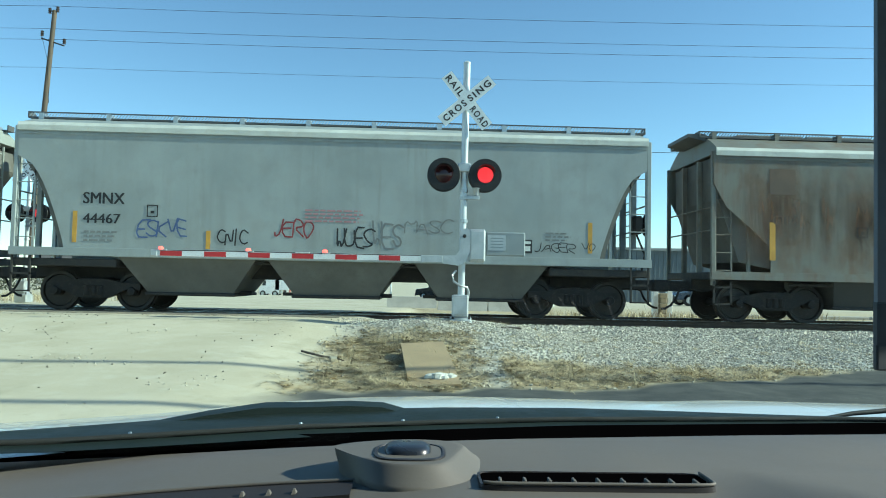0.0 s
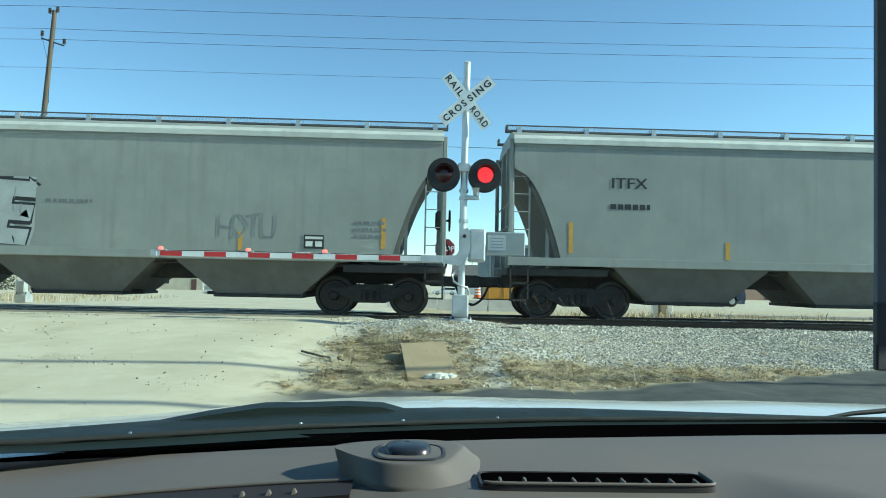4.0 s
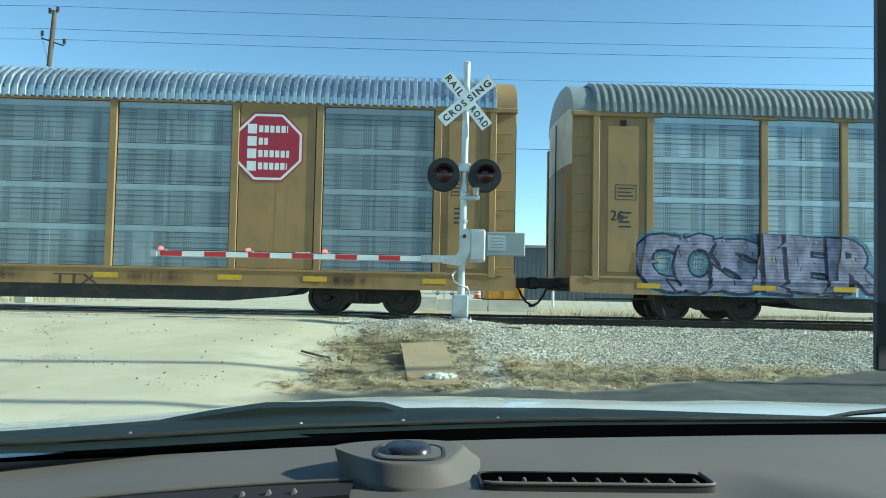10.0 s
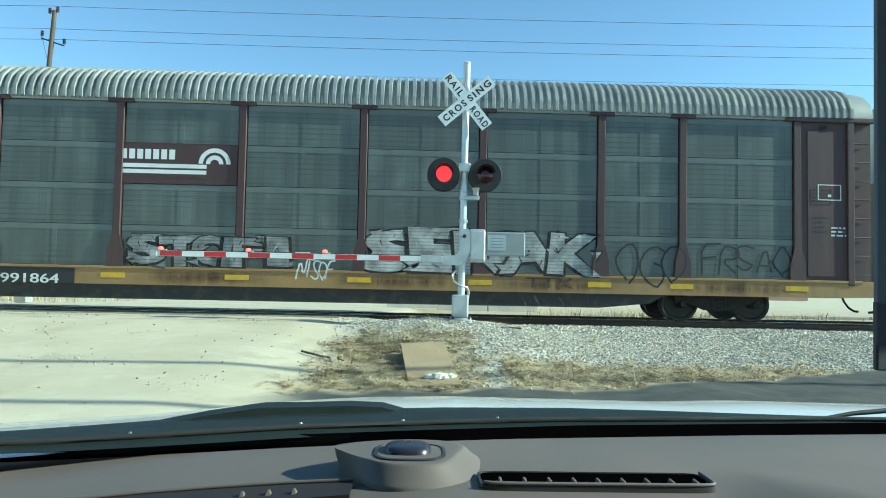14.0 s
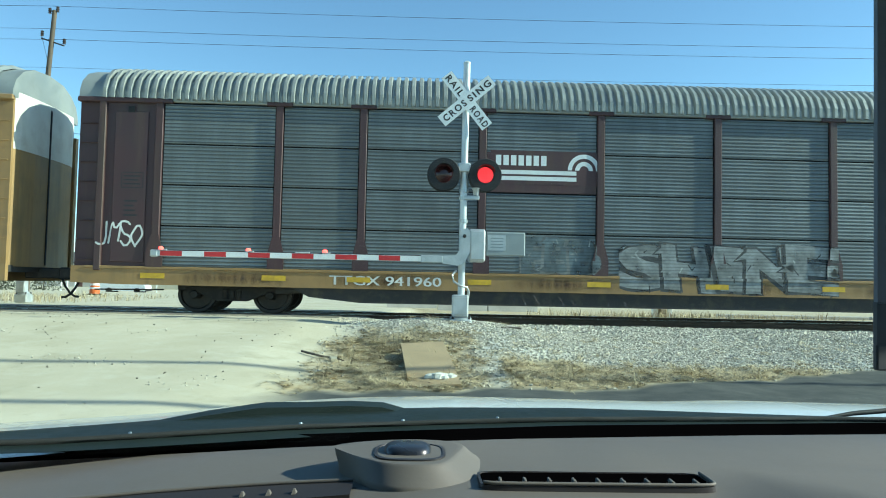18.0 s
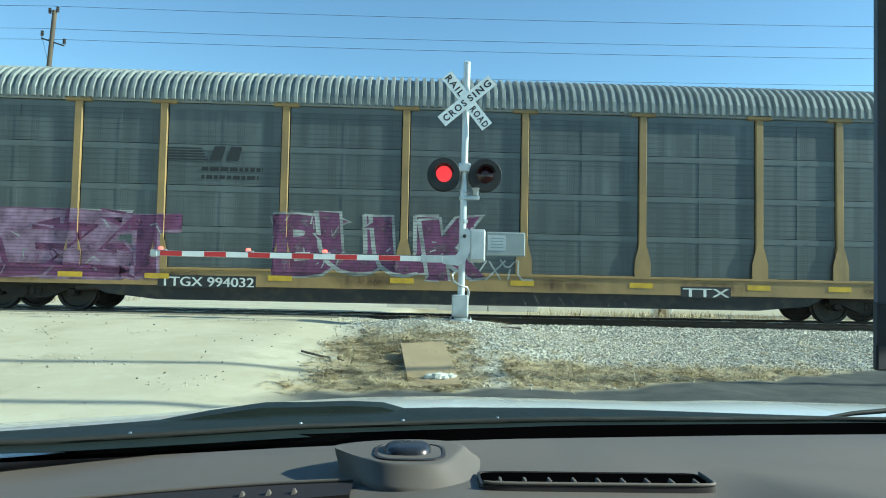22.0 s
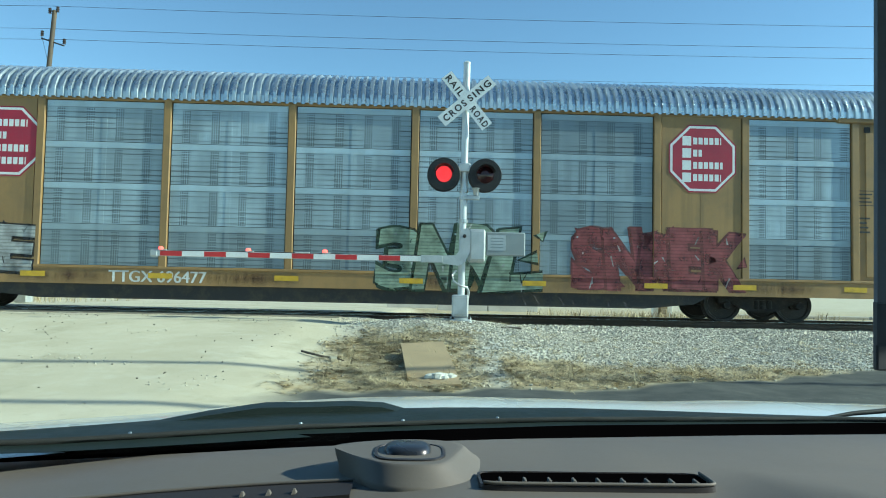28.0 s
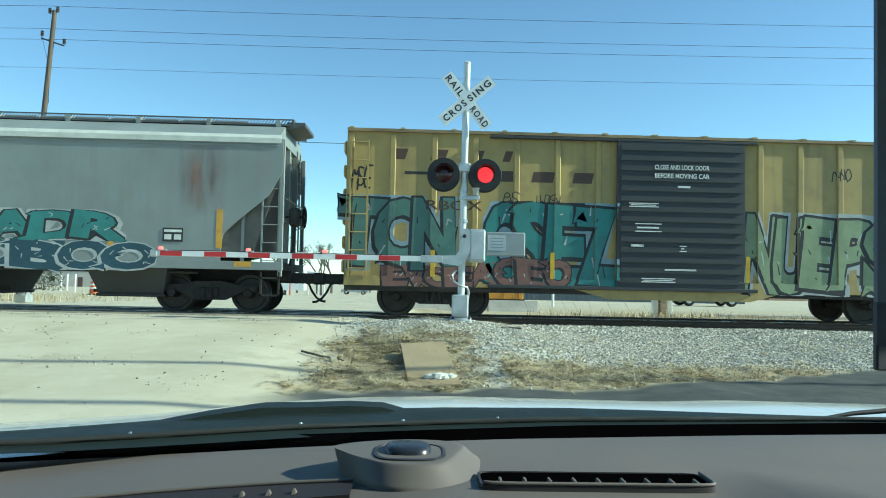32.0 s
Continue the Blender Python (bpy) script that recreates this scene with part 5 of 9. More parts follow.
# ---- lettering, emblems and graffiti on the near sides ----
INK = {"BK": (.02, .021, .024), "WH": (.70, .70, .67), "GREY": (.20, .21, .21), "PALE": (.60, .62, .60), "CHALK": (.66, .67, .66), "CHROME": (.50, .53, .52), "GREYL": (.42, .44, .44), "DKGREY": (.10, .105, .11),
       "FAINT": (.30, .33, .33), "GREYP": (.175, .21, .225), "BLUE": (.08, .16, .42), "SKY": (.12, .42, .62), "SKYD": (.08, .36, .48), "SKYF": (.30, .46, .55), "NAVY": (.025, .035, .12), "NAVYT": (.02, .10, .15), "TEAL": (.03, .30, .29),
       "TEALD": (.035, .14, .15), "TEALL": (.12, .47, .50), "TEALP": (.14, .50, .42), "TEALG": (.03, .31, .29), "GREENB": (.10, .26, .22), "MINT": (.42, .58, .42), "DKGREEN": (.02, .07, .035), "LIME": (.48, .56, .07), "LIMEG": (.34, .44, .22),
       "RED": (.42, .035, .045), "REDD": (.26, .04, .04), "REDP": (.44, .07, .08), "REDO": (.32, .13, .10), "PINK": (.52, .23, .25), "PINKF": (.46, .26, .25), "PINKR": (.46, .10, .16), "PINKB": (.48, .26, .44), "MAG": (.24, .045, .14), "MAGD": (.28, .055, .20),
       "VIOLET": (.46, .44, .68), "STEELB": (.19, .25, .28), "OCHRE": (.42, .36, .16), "BROWN": (.13, .06, .03), "RUST": (.34, .17, .085), "RUSTD": (.17, .10, .06), "REDST": (.36, .17, .13), "YEL": (.55, .42, .04), "PLUM": (.27, .115, .175), "INKP": (.04, .026, .042)}


for key, c in list(INK.items()):
    g0 = sum(c) / 3
    dim = 1.0 if key in ("WH", "BK", "GREY", "GREYP", "YEL", "PINK") else .74
    INK[key] = tuple(dim * (v * .82 + g0 * .18) for v in c)


def ink(key):
    return mat("paint_" + key.lower(), INK[key], .55, 0, .22, 1.6, 40, .04, dirt=mul(INK[key], .55), dirt_amt=.45)


def stain_mat(key):
    """Thin rust wash whose uneven cover lets the paint below show."""
    name = "stain_" + key.lower()
    if name not in MATS:
        m, t, b = nodes_of(name)
        v = coords(t, (3.0, 1, .45), True)
        col = mix_rgb(t, noise_fac(t, v, 2.2, 5), mul(INK[key], .6), mul(INK[key], 1.5))
        t.links.new(col, b.inputs["Base Color"])
        b.inputs["Roughness"].default_value = .85
        tc = t.nodes.new("ShaderNodeTexCoord")
        sx = t.nodes.new("ShaderNodeSeparateXYZ")
        t.links.new(tc.outputs["Generated"], sx.inputs[0])
        ex = math_node(t, "MULTIPLY", math_node(t, "PINGPONG", sx.outputs[0], .5), 2.4)
        ez = math_node(t, "MULTIPLY", math_node(t, "PINGPONG", sx.outputs[2], .5), 2.2)
        a = math_node(t, "MULTIPLY", math_node(t, "MINIMUM", ex, 1.0), math_node(t, "MINIMUM", ez, 1.0))
        a = math_node(t, "MULTIPLY", a, noise_fac(t, v, 1.6, 8, .30, .66, .6))
        t.links.new(math_node(t, "MULTIPLY", a, .85), b.inputs["Alpha"])
        MATS[name] = m
    return MATS[name]


GLYPH = {"A": "00 26 40|12 32", "B": "00 06 35 33 03|33 42 31 00", "C": "45 26 04 02 20 41", "D": "00 06 26 44 42 20 00", "E": "46 06 00 40|03 33", "F": "46 06 00|03 33", "G": "45 26 04 02 20 40 43 23", "H": "00 06|03 43|46 40",
         "I": "20 26", "J": "36 31 10 01", "K": "00 06|46 03 40", "L": "06 00 40", "M": "00 06 23 46 40", "N": "00 06 40 46", "O": "20 02 04 26 44 42 20", "P": "00 06 36 45 43 03", "Q": "20 02 04 26 44 42 20|21 40", "R": "00 06 36 45 43 03 40",
         "S": "45 26 05 13 32 41 20 01", "T": "06 46|26 20", "U": "06 01 20 41 46", "V": "06 20 46", "W": "06 10 23 30 46", "X": "00 46|06 40", "Y": "06 23 46|23 20", "Z": "06 46 00 40", "0": "20 02 04 26 44 42 20", "1": "14 26 20",
         "2": "05 26 45 00 40", "3": "06 46 23 42 20 01", "8": "23 05 26 45 23 41 20 01 23", "!": "26 22|21 20"}
FACES = {}


def faces_of(car):
    """The near side as level rectangles: z from, z to, x from, x to, y of the face."""
    y0 = -HALF
    if car.name.startswith("covered"):
        return [(-9, 9, -99, 99, y0 - .006)]
    if car.name in FACES:
        return FACES[car.name]
    out = []
    if car.name.startswith("auto"):
        solid, gusset, wide = RACKS[car.name]
        BAY_X = BAYS[wide]
        out += [(-9, FLOOR - .05, -99, 99, y0 - .02), (FLOOR - .05, FLOOR + .01, -99, 99, y0 - .045)]
        H = (EAVE - .06 - FLOOR - .02) / 4
        zones_ = ((FLOOR + .01, FLOOR + .35, .19, .045), (FLOOR + .35, FLOOR + .75, .12, .045), (FLOOR + .75, 9, .085, .03)) if gusset else ((FLOOR + .01, 9, .085, .03),)
        for za, zb, half, proud in zones_:
            out += [(za, zb, -99, .5, y0 + .06), (za, zb, .5, .66, y0 - .05), (za, zb, .66, .86, y0 + .02), (za, zb, .86, BAY_X[1] - .25, y0 - .005), (za, zb, BAY_X[1] - .25, BAY_X[1] - half, y0 + .02)]
            out += [(za, zb, AL - .5, 99, y0 + .06), (za, zb, AL - .66, AL - .5, y0 - .05), (za, zb, AL - .86, AL - .66, y0 + .02), (za, zb, BAY_X[10] + .25, AL - .86, y0 - .005), (za, zb, BAY_X[10] + half, BAY_X[10] + .25, y0 + .02)]
            for i in range(1, 11):
                out.append((za, zb, BAY_X[i] - half, BAY_X[i] + half, y0 - proud))
            for i in range(1, 10):
                xa, xb = BAY_X[i] + half, BAY_X[i + 1] - half
                if i in solid:
                    out.append((za, zb, xa, xb, y0 - .003))
                    continue
                for r in range(4):
                    lo, hi = FLOOR + .02 + r * H - (.01 if r == 0 else 0), FLOOR + .02 + (r + 1) * H
                    if min(hi, zb) > max(lo, za):
                        out.append((max(lo, za), min(hi, zb), xa, xb, y0 + (.01 if (i, r) in solid else .024)))
    else:
        L, x = 15.95, -99
        out.append((-9, .95, -99, 99, y0 - .02))
        ribs = [.2 + (L - .4) * k / 16 for k in range(17)]
        for r in [q for q in ribs if not L / 2 - 1.68 < q < L / 2 + 1.68]:
            if x < L / 2 < r:
                out += [(.95, 9, x, L / 2 - 1.53, y0 + .04), (.95, 9, L / 2 - 1.53, L / 2 + 1.53, y0 - .12), (.95, 9, L / 2 + 1.53, r - .07, y0 + .04)]
            else:
                out.append((.95, 9, x, r - .07, y0 + .04))
            out.append((.95, 9, r - .07, r + .07, y0 - .01))
            x = r + .07
        out.append((.95, 9, x, 99, y0 + .04))
    FACES[car.name] = out
    return out


def side_y(car, x=0.0, z=0.0):
    """Where the near side's face stands at a place."""
    for za, zb, xa, xb, y in faces_of(car):
        if za <= z < zb and xa <= x < xb:
            return y
    return -HALF - .006


def cut(poly, axis, at, keep):
    """The part of a convex outline on one side of a line."""
    out = []
    for i, p in enumerate(poly):
        q = poly[(i + 1) % len(poly)]
        a, b = (p[axis] - at) * keep, (q[axis] - at) * keep
        if a >= 0:
            out.append(p)
        if (a > 0 > b) or (a < 0 < b):
            k = a / (a - b)
            out.append((p[0] + (q[0] - p[0]) * k, p[1] + (q[1] - p[1]) * k))
    return out


def drape(car, items):
    """Paint on the car's side: flat outlines (offset, points) laid on the faces behind them."""
    g = Geo()
    faces = faces_of(car)
    for off, poly in items:
        x0, x1 = min(p[0] for p in poly), max(p[0] for p in poly)
        z0, z1 = min(p[1] for p in poly), max(p[1] for p in poly)
        for za, zb, xa, xb, y in faces:
            if x1 <= xa or x0 >= xb or z1 <= za or z0 >= zb:
                continue
            q = poly
            for axis, at, keep, needed in ((0, xa, 1, x0 < xa), (0, xb, -1, x1 > xb), (1, za, 1, z0 < za), (1, zb, -1, z1 > zb)):
                if needed and len(q) > 2:
                    q = cut(q, axis, at, keep)
            if len(q) > 2:
                g.add([(p[0], y - .0012 - off, p[1]) for p in q], [tuple(range(len(q)))])
    return g


def strokes(body, x0, x1, z0, z1, seed, wild=.06, overlap=1.0):
    """Polylines of hand-drawn letters that fill a rectangle."""
    rnd = random.Random(seed)
    n = max(1, len(body))
    cell = (x1 - x0) / n
    out = []
    for k, ch in enumerate(body):
        if ch not in GLYPH:
            continue
        w, h = cell * .78 * overlap, (z1 - z0) * rnd.uniform(.84, 1.0)
        ox, oz = x0 + cell * (k + .11) - cell * .39 * (overlap - 1), z0 + (z1 - z0 - h) * rnd.random()
        lean = rnd.uniform(-.06, .14) * h
        for line in GLYPH[ch].split("|"):
            pts = []
            for p in line.split():
                a, c = int(p[0]) / 4, int(p[1]) / 6
                pts.append((ox + a * w + c * lean + rnd.uniform(-wild, wild) * w, oz + c * h + rnd.uniform(-wild, wild) * h * .7))
            if len(pts) > 2:     # round the corners once
                q = [pts[0]]
                for a, c in zip(pts, pts[1:]):
                    q += [(a[0] * .72 + c[0] * .28, a[1] * .72 + c[1] * .28), (a[0] * .28 + c[0] * .72, a[1] * .28 + c[1] * .72)]
                pts = q + [pts[-1]]
            out.append(pts)
    return out


def brush(lines_, width, base=0.0, n=8, step=.000004):
    """Ribbons with round ends as flat outlines; each piece lies a hair before the last."""
    items, k = [], 0
    for pts in lines_:
        for i, p in enumerate(pts):
            k += 1
            items.append((base + k * step, [(p[0] + width / 2 * math.cos(2 * math.pi * j / n), p[1] + width / 2 * math.sin(2 * math.pi * j / n)) for j in range(n)]))
            if i + 1 < len(pts):
                q = pts[i + 1]
                d = Vector((q[0] - p[0], q[1] - p[1]))
                if d.length < 1e-5:
                    continue
                s = Vector((-d.y, d.x)).normalized() * width / 2
                k += 1
                items.append((base + k * step, [(p[0] + s.x, p[1] + s.y), (p[0] - s.x, p[1] - s.y), (q[0] - s.x, q[1] - s.y), (q[0] + s.x, q[1] + s.y)]))
    return items


def flat_part(name, g, material, car, label=""):
    me = bpy.data.meshes.new(name)
    me.from_pydata(g.v, [], g.f)
    me.materials.append(material)
    ob = new(name, me)
    ob.parent = car
    if label:
        tagged(ob, label)
    return ob


COUNT = [0]


def seed_for():
    COUNT[0] += 1
    return 100 + COUNT[0]


def word(car, body, x0, x1, z0, z1, key):
    """Stencilled letters; copies shifted by a hair give the strokes their weight."""
    h = z1 - z0
    me = text_mesh(body, h / .69)
    pts = [(v.co.x, v.co.z) for v in me.vertices]
    k = (x1 - x0) / max(max(p[0] for p in pts) - min(p[0] for p in pts), .01)
    items = []
    for j, d in enumerate((-.035, -.012, .012, .035)):
        items += [(.0018 + j * .0001, [(x0 + pts[i][0] * k + d * h, z0 + pts[i][1]) for i in f.vertices]) for f in me.polygons if f.normal.y < -.5]
    bpy.data.meshes.remove(me)
    flat_part("lettering", drape(car, items), ink(key), car)


def scrawl(car, body, x0, x1, z0, z1, key):
    w = max(.018, min(.045, (z1 - z0) * .085))
    flat_part("scribble", drape(car, brush(strokes(body, x0, x1, z0, z1, seed_for(), .12, 1.3), w, .001)), ink(key), car, "hand-painted scribble")


def spray(key):
    """Sprayed paint on ribbed or punched sheets: thin in places, with groove shade and slots as darker level stripes in
    its colour.
    """
    name = "spray_" + key.lower()
    if name not in MATS:
        m, t, b = nodes_of(name)
        v = coords(t, (1, 1, 1), True)
        c = INK[key]
        col = mix_rgb(t, noise_fac(t, v, 2.2, 5), mul(c, .6), mul(c, 1.15))
        sx = t.nodes.new("ShaderNodeSeparateXYZ")
        t.links.new(coords(t, (1, 1, 1), False), sx.inputs[0])
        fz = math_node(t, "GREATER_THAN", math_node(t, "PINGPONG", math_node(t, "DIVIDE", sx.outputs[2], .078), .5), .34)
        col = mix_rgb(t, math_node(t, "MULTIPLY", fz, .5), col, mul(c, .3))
        t.links.new(col, b.inputs["Base Color"])
        b.inputs["Roughness"].default_value = .6
        t.links.new(math_node(t, "ADD", math_node(t, "MULTIPLY", noise_fac(t, v, 3.5, 6, .3, .6), .5), .5), b.inputs["Alpha"])
        MATS[name] = m
    return MATS[name]


GLYPH_FACES = {}


def glyph_faces(ch, fat):
    """A capital letter as triangles in a unit square; fat swells its strokes."""
    key = (ch, round(fat, 3))
    if key not in GLYPH_FACES:
        cu = bpy.data.curves.new("letter", "FONT")
        cu.body, cu.size, cu.offset, cu.resolution_u, cu.fill_mode = ch, 1.0, fat, 3, "FRONT"
        ob = bpy.data.objects.new("letter", cu)
        me = bpy.data.meshes.new_from_object(ob)
        bpy.data.objects.remove(ob)
        pts = [(v.co.x, v.co.y) for v in me.vertices]
        if fat:
            x0, x1, z0, z1 = GLYPH_FACES[(ch, "box")] if (ch, "box") in GLYPH_FACES else (glyph_faces(ch, 0), GLYPH_FACES[(ch, "box")])[1]
        else:
            x0, x1, z0, z1 = min(p[0] for p in pts), max(p[0] for p in pts), min(p[1] for p in pts), max(p[1] for p in pts)
            if x1 - x0 < .3:
                x0, x1 = (x0 + x1) / 2 - .15, (x0 + x1) / 2 + .15
            GLYPH_FACES[(ch, "box")] = (x0, x1, z0, z1)
        GLYPH_FACES[key] = [[((pts[i][0] - x0) / (x1 - x0), (pts[i][1] - z0) / (z1 - z0)) for i in f.vertices] for f in me.polygons]
        bpy.data.meshes.remove(me)
    return GLYPH_FACES[key]


def burner(car, body, x0, x1, z0, z1, fill, edge, back=None):
    """A large piece: swollen leaning letters that overlap, each with its outline, drop shade, cuts, highlights and spurs."""
    rnd = random.Random(seed_for())
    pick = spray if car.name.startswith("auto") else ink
    n = len(body)
    h, cell = z1 - z0, (x1 - x0) / n
    sets = {"back": [], "edge": [], "fill": [], "cuts": [], "shine": []}
    step = .0001
    leaf = lambda base, faces, *d: [(base + (k % 16) * .000005, [place(p, *d) for p in f]) for k, f in enumerate(faces)]
    flow = rnd.uniform(-.16, .16)
    for j, ch in enumerate(body):
        w, hh = cell * rnd.uniform(1.1, 1.34), h * rnd.uniform(.84, .97)
        cx, cz = x0 + cell * (j + .5), (z0 + z1) / 2 + rnd.uniform(-.03, .03) * h
        lean, tilt, taper = (flow + rnd.uniform(-.14, .14)) * hh, rnd.uniform(-.09, .09), rnd.uniform(-.22, .22)

        def place(p, dx=0.0, dz=0.0):
            u, v = p[0] - .5, p[1] - .5
            x, z = cx + u * w * .84 * (1 + taper * v) + v * lean * .6 + dx, cz + v * hh * .86 + u * tilt * w + dz
            return (min(x1 + .12, max(x0 - .12, x)), min(z1, max(z0, z)))

        o = (4 * j) * step
        if back:
            sets["back"] += leaf(j * step * .3, glyph_faces(ch, .14))
        sets["edge"] += leaf(.0004 + o, glyph_faces(ch, .085), -.035, -.03)
        sets["edge"] += leaf(.0004 + o + step, glyph_faces(ch, .085))
        sets["fill"] += leaf(.0004 + o + 2 * step, glyph_faces(ch, .055))
        # spurs: pointed bars off the letter's ends
        for _ in range(rnd.choice((2, 3, 4))):
            u, v = rnd.choice((.05, .95)), rnd.choice((.04, .5, .96))
            a, b2 = place((u, v)), place((u + rnd.choice((-1, 1)) * rnd.uniform(.2, .45), v + rnd.uniform(-.2, .2)))
            d = Vector((b2[0] - a[0], b2[1] - a[1]))
            if d.length < .05:
                continue
            sd = Vector((-d.y, d.x)).normalized() * min(.13, h * .11)
            tri = lambda k: [(a[0] + sd.x * k, a[1] + sd.y * k), (a[0] - sd.x * k, a[1] - sd.y * k), (b2[0] + d.x * (k - 1) * .3, b2[1] + d.y * (k - 1) * .3)]
            sets["edge"].append((.0004 + o + step * 1.3, tri(1.45)))
            sets["fill"].append((.0004 + o + step * 2.3, tri(.85)))
        # cuts and highlights inside the strokes
        for name, count, wide in (("cuts", 3, .018), ("shine", 3, .022)):
            for _ in range(count):
                f = rnd.choice(glyph_faces(ch, 0))
                c = (sum(p[0] for p in f) / len(f), sum(p[1] for p in f) / len(f))
                a, b2 = place(c), place((c[0] + rnd.uniform(-.14, .14), c[1] + rnd.uniform(-.22, .22)))
                d = Vector((b2[0] - a[0], b2[1] - a[1]))
                if d.length < .04:
                    continue
                sd = Vector((-d.y, d.x)).normalized() * wide * min(1.0, h)
                sets[name].append((.0004 + o + step * (3 if name == "cuts" else 3.4), [(a[0] + sd.x, a[1] + sd.y), (a[0] - sd.x, a[1] - sd.y), (b2[0] - sd.x * .4, b2[1] - sd.y * .4), (b2[0] + sd.x * .4, b2[1] + sd.y * .4)]))
    if back:
        flat_part("graffiti_back", drape(car, sets["back"]), pick(back), car, "painted graffiti background")
    out = flat_part("graffiti_outline", drape(car, sets["edge"]), pick(edge), car, "painted graffiti outline")
    flat_part("graffiti_fill", drape(car, sets["fill"]), pick(fill), out, "painted graffiti letters")
    if sets["cuts"]:
        flat_part("graffiti_cuts", drape(car, sets["cuts"]), pick(edge), out)
    if sets["shine"]:
        flat_part("graffiti_highlights", drape(car, sets["shine"]), pick("PALE" if fill not in ("PALE", "CHALK", "CHROME") else "GREYL"), out)


def lines(car, x0, x1, z0, z1, n, key):
    """Stencilled text too small to read."""
    rnd = random.Random(seed_for())
    items = []
    h = (z1 - z0) / n
    for k in range(n):
        x, e = x0, x1 - (x1 - x0) * rnd.uniform(0, .2)
        while x < e:
            w = rnd.uniform(.06, .2)
            items.append((.0015, [(x, z0 + h * (k + .15)), (min(e, x + w), z0 + h * (k + .15)), (min(e, x + w), z0 + h * (k + .62)), (x, z0 + h * (k + .62))]))
            x += w + .04
    flat_part("stencil_lines", drape(car, items), ink(key), car)


def frame_on(car, x0, x1, z0, z1, key):
    y, w = side_y(car, (x0 + x1) / 2, (z0 + z1) / 2) - .0042, .022
    part("stencil_frame", Geo().box(x0, y, z0, x1, y + .004, z0 + w).box(x0, y, z1 - w, x1, y + .004, z1).box(x0, y, z0 + w, x0 + w, y + .004, z1 - w).box(x1 - w, y, z0 + w, x1, y + .004, z1 - w).box((x0 + x1) / 2 - .04, y, z0 + .08, (x0 + x1) / 2 + .04, y + .004, z0 + .14), ink(key), car)


def patch_on(car, x0, x1, z0, z1, key):
    flat_part("paint_patch", drape(car, [(.0, [(x0, z0), (x1, z0), (x1, z1), (x0, z1)])]), ink(key), car, "rectangular paint patch")


def stain_on(car, x0, x1, z0, z1, key):
    y = side_y(car) - .0006
    flat_part("rust_stain", Geo().add([(x0, y, z0), (x1, y, z0), (x1, y, z1), (x0, y, z1)], [(0, 1, 2, 3)]), stain_mat(key), car, "rust stain running down the side")


def cloud_on(car, x0, x1, z0, z1, key):
    rnd = random.Random(seed_for())
    items = []
    for k in range(int((x1 - x0) * 5) + 6):
        r = rnd.uniform(.16, .34) * min(1.3, (z1 - z0))
        x, z = rnd.uniform(x0 + r * .6, x1 - r * .6), rnd.uniform(z0 + r * .7, z1 - r * .7)
        items.append((-.0006 + k * .000006, [(x + r * rnd.uniform(.9, 1.1) * math.cos(j * math.pi / 7), z + r * rnd.uniform(.85, 1.1) * math.sin(j * math.pi / 7)) for j in range(14)]))
    items.append((-.0008, [(x0 + .2, z0), (x1 - .2, z0), (x1 - .2, z0 + (z1 - z0) * .7), (x0 + .2, z0 + (z1 - z0) * .7)]))
    flat_part("graffiti_back", drape(car, items), spray(key), car, "cloud of sprayed paint")


def disc_on(car, x0, x1, z0, z1, key):
    c, r = ((x0 + x1) / 2, (z0 + z1) / 2), (x1 - x0) / 2
    flat_part("graffiti_fill", drape(car, [(.002, [(c[0] + r * math.cos(j * math.pi / 12), c[1] + r * math.sin(j * math.pi / 12)) for j in range(24)])]), ink(key), car)


EMBLEM_RED = mat("emblem_crimson", (.36, .02, .05), .5, 0, .12, 3, 40, .03)
EMBLEM_BLUE = mat("emblem_blue", (.03, .06, .26), .5, 0, .12, 3, 40, .03)


def plate(car, pts, y, material, name="emblem", label="", parent=None):
    return part(name, Geo().prism(pts, "y", y, y + .006), material, parent or car, label)


def emblem(car, x0, x1, z0, z1):
    """Red eight-sided emblem with a white border and plain white bars."""
    cx, cz, r = (x0 + x1) / 2, (z0 + z1) / 2, (x1 - x0) / 2
    y = side_y(car, cx, cz) - .006
    oct_ = lambda k: [(cx + r * k * 1.082 * math.cos(radians(22.5 + 45 * i)), cz + r * k * 1.082 * math.sin(radians(22.5 + 45 * i))) for i in range(8)]
    base = plate(car, oct_(1), y, EMBLEM_RED, "emblem", "red octagonal emblem with white bars")
    plate(car, oct_(.96), y - .0008, WHITE_REFLECT, "emblem_border", "", base)
    plate(car, oct_(.89), y - .0016, EMBLEM_RED, "emblem_field", "", base)
    for k, (a, b2, w) in enumerate(((-.55, .55, .2), (-.55, -.02, .2), (-.55, .6, .2), (-.5, .55, .2))):
        z = cz + r * (.52 - .36 * k)
        g = Geo().box(cx + r * -.6, y - .0024, z - r * .14, cx + r * -.34, y + .002, z + r * .14)
        x = cx + r * -.28
        while x < cx + r * b2:
            g.box(x, y - .0024, z - r * .1, min(cx + r * b2, x + r * .12), y + .002, z + r * .1)
            x += r * .16
        part("emblem_bar", g, WHITE_REFLECT, base, "white bar")


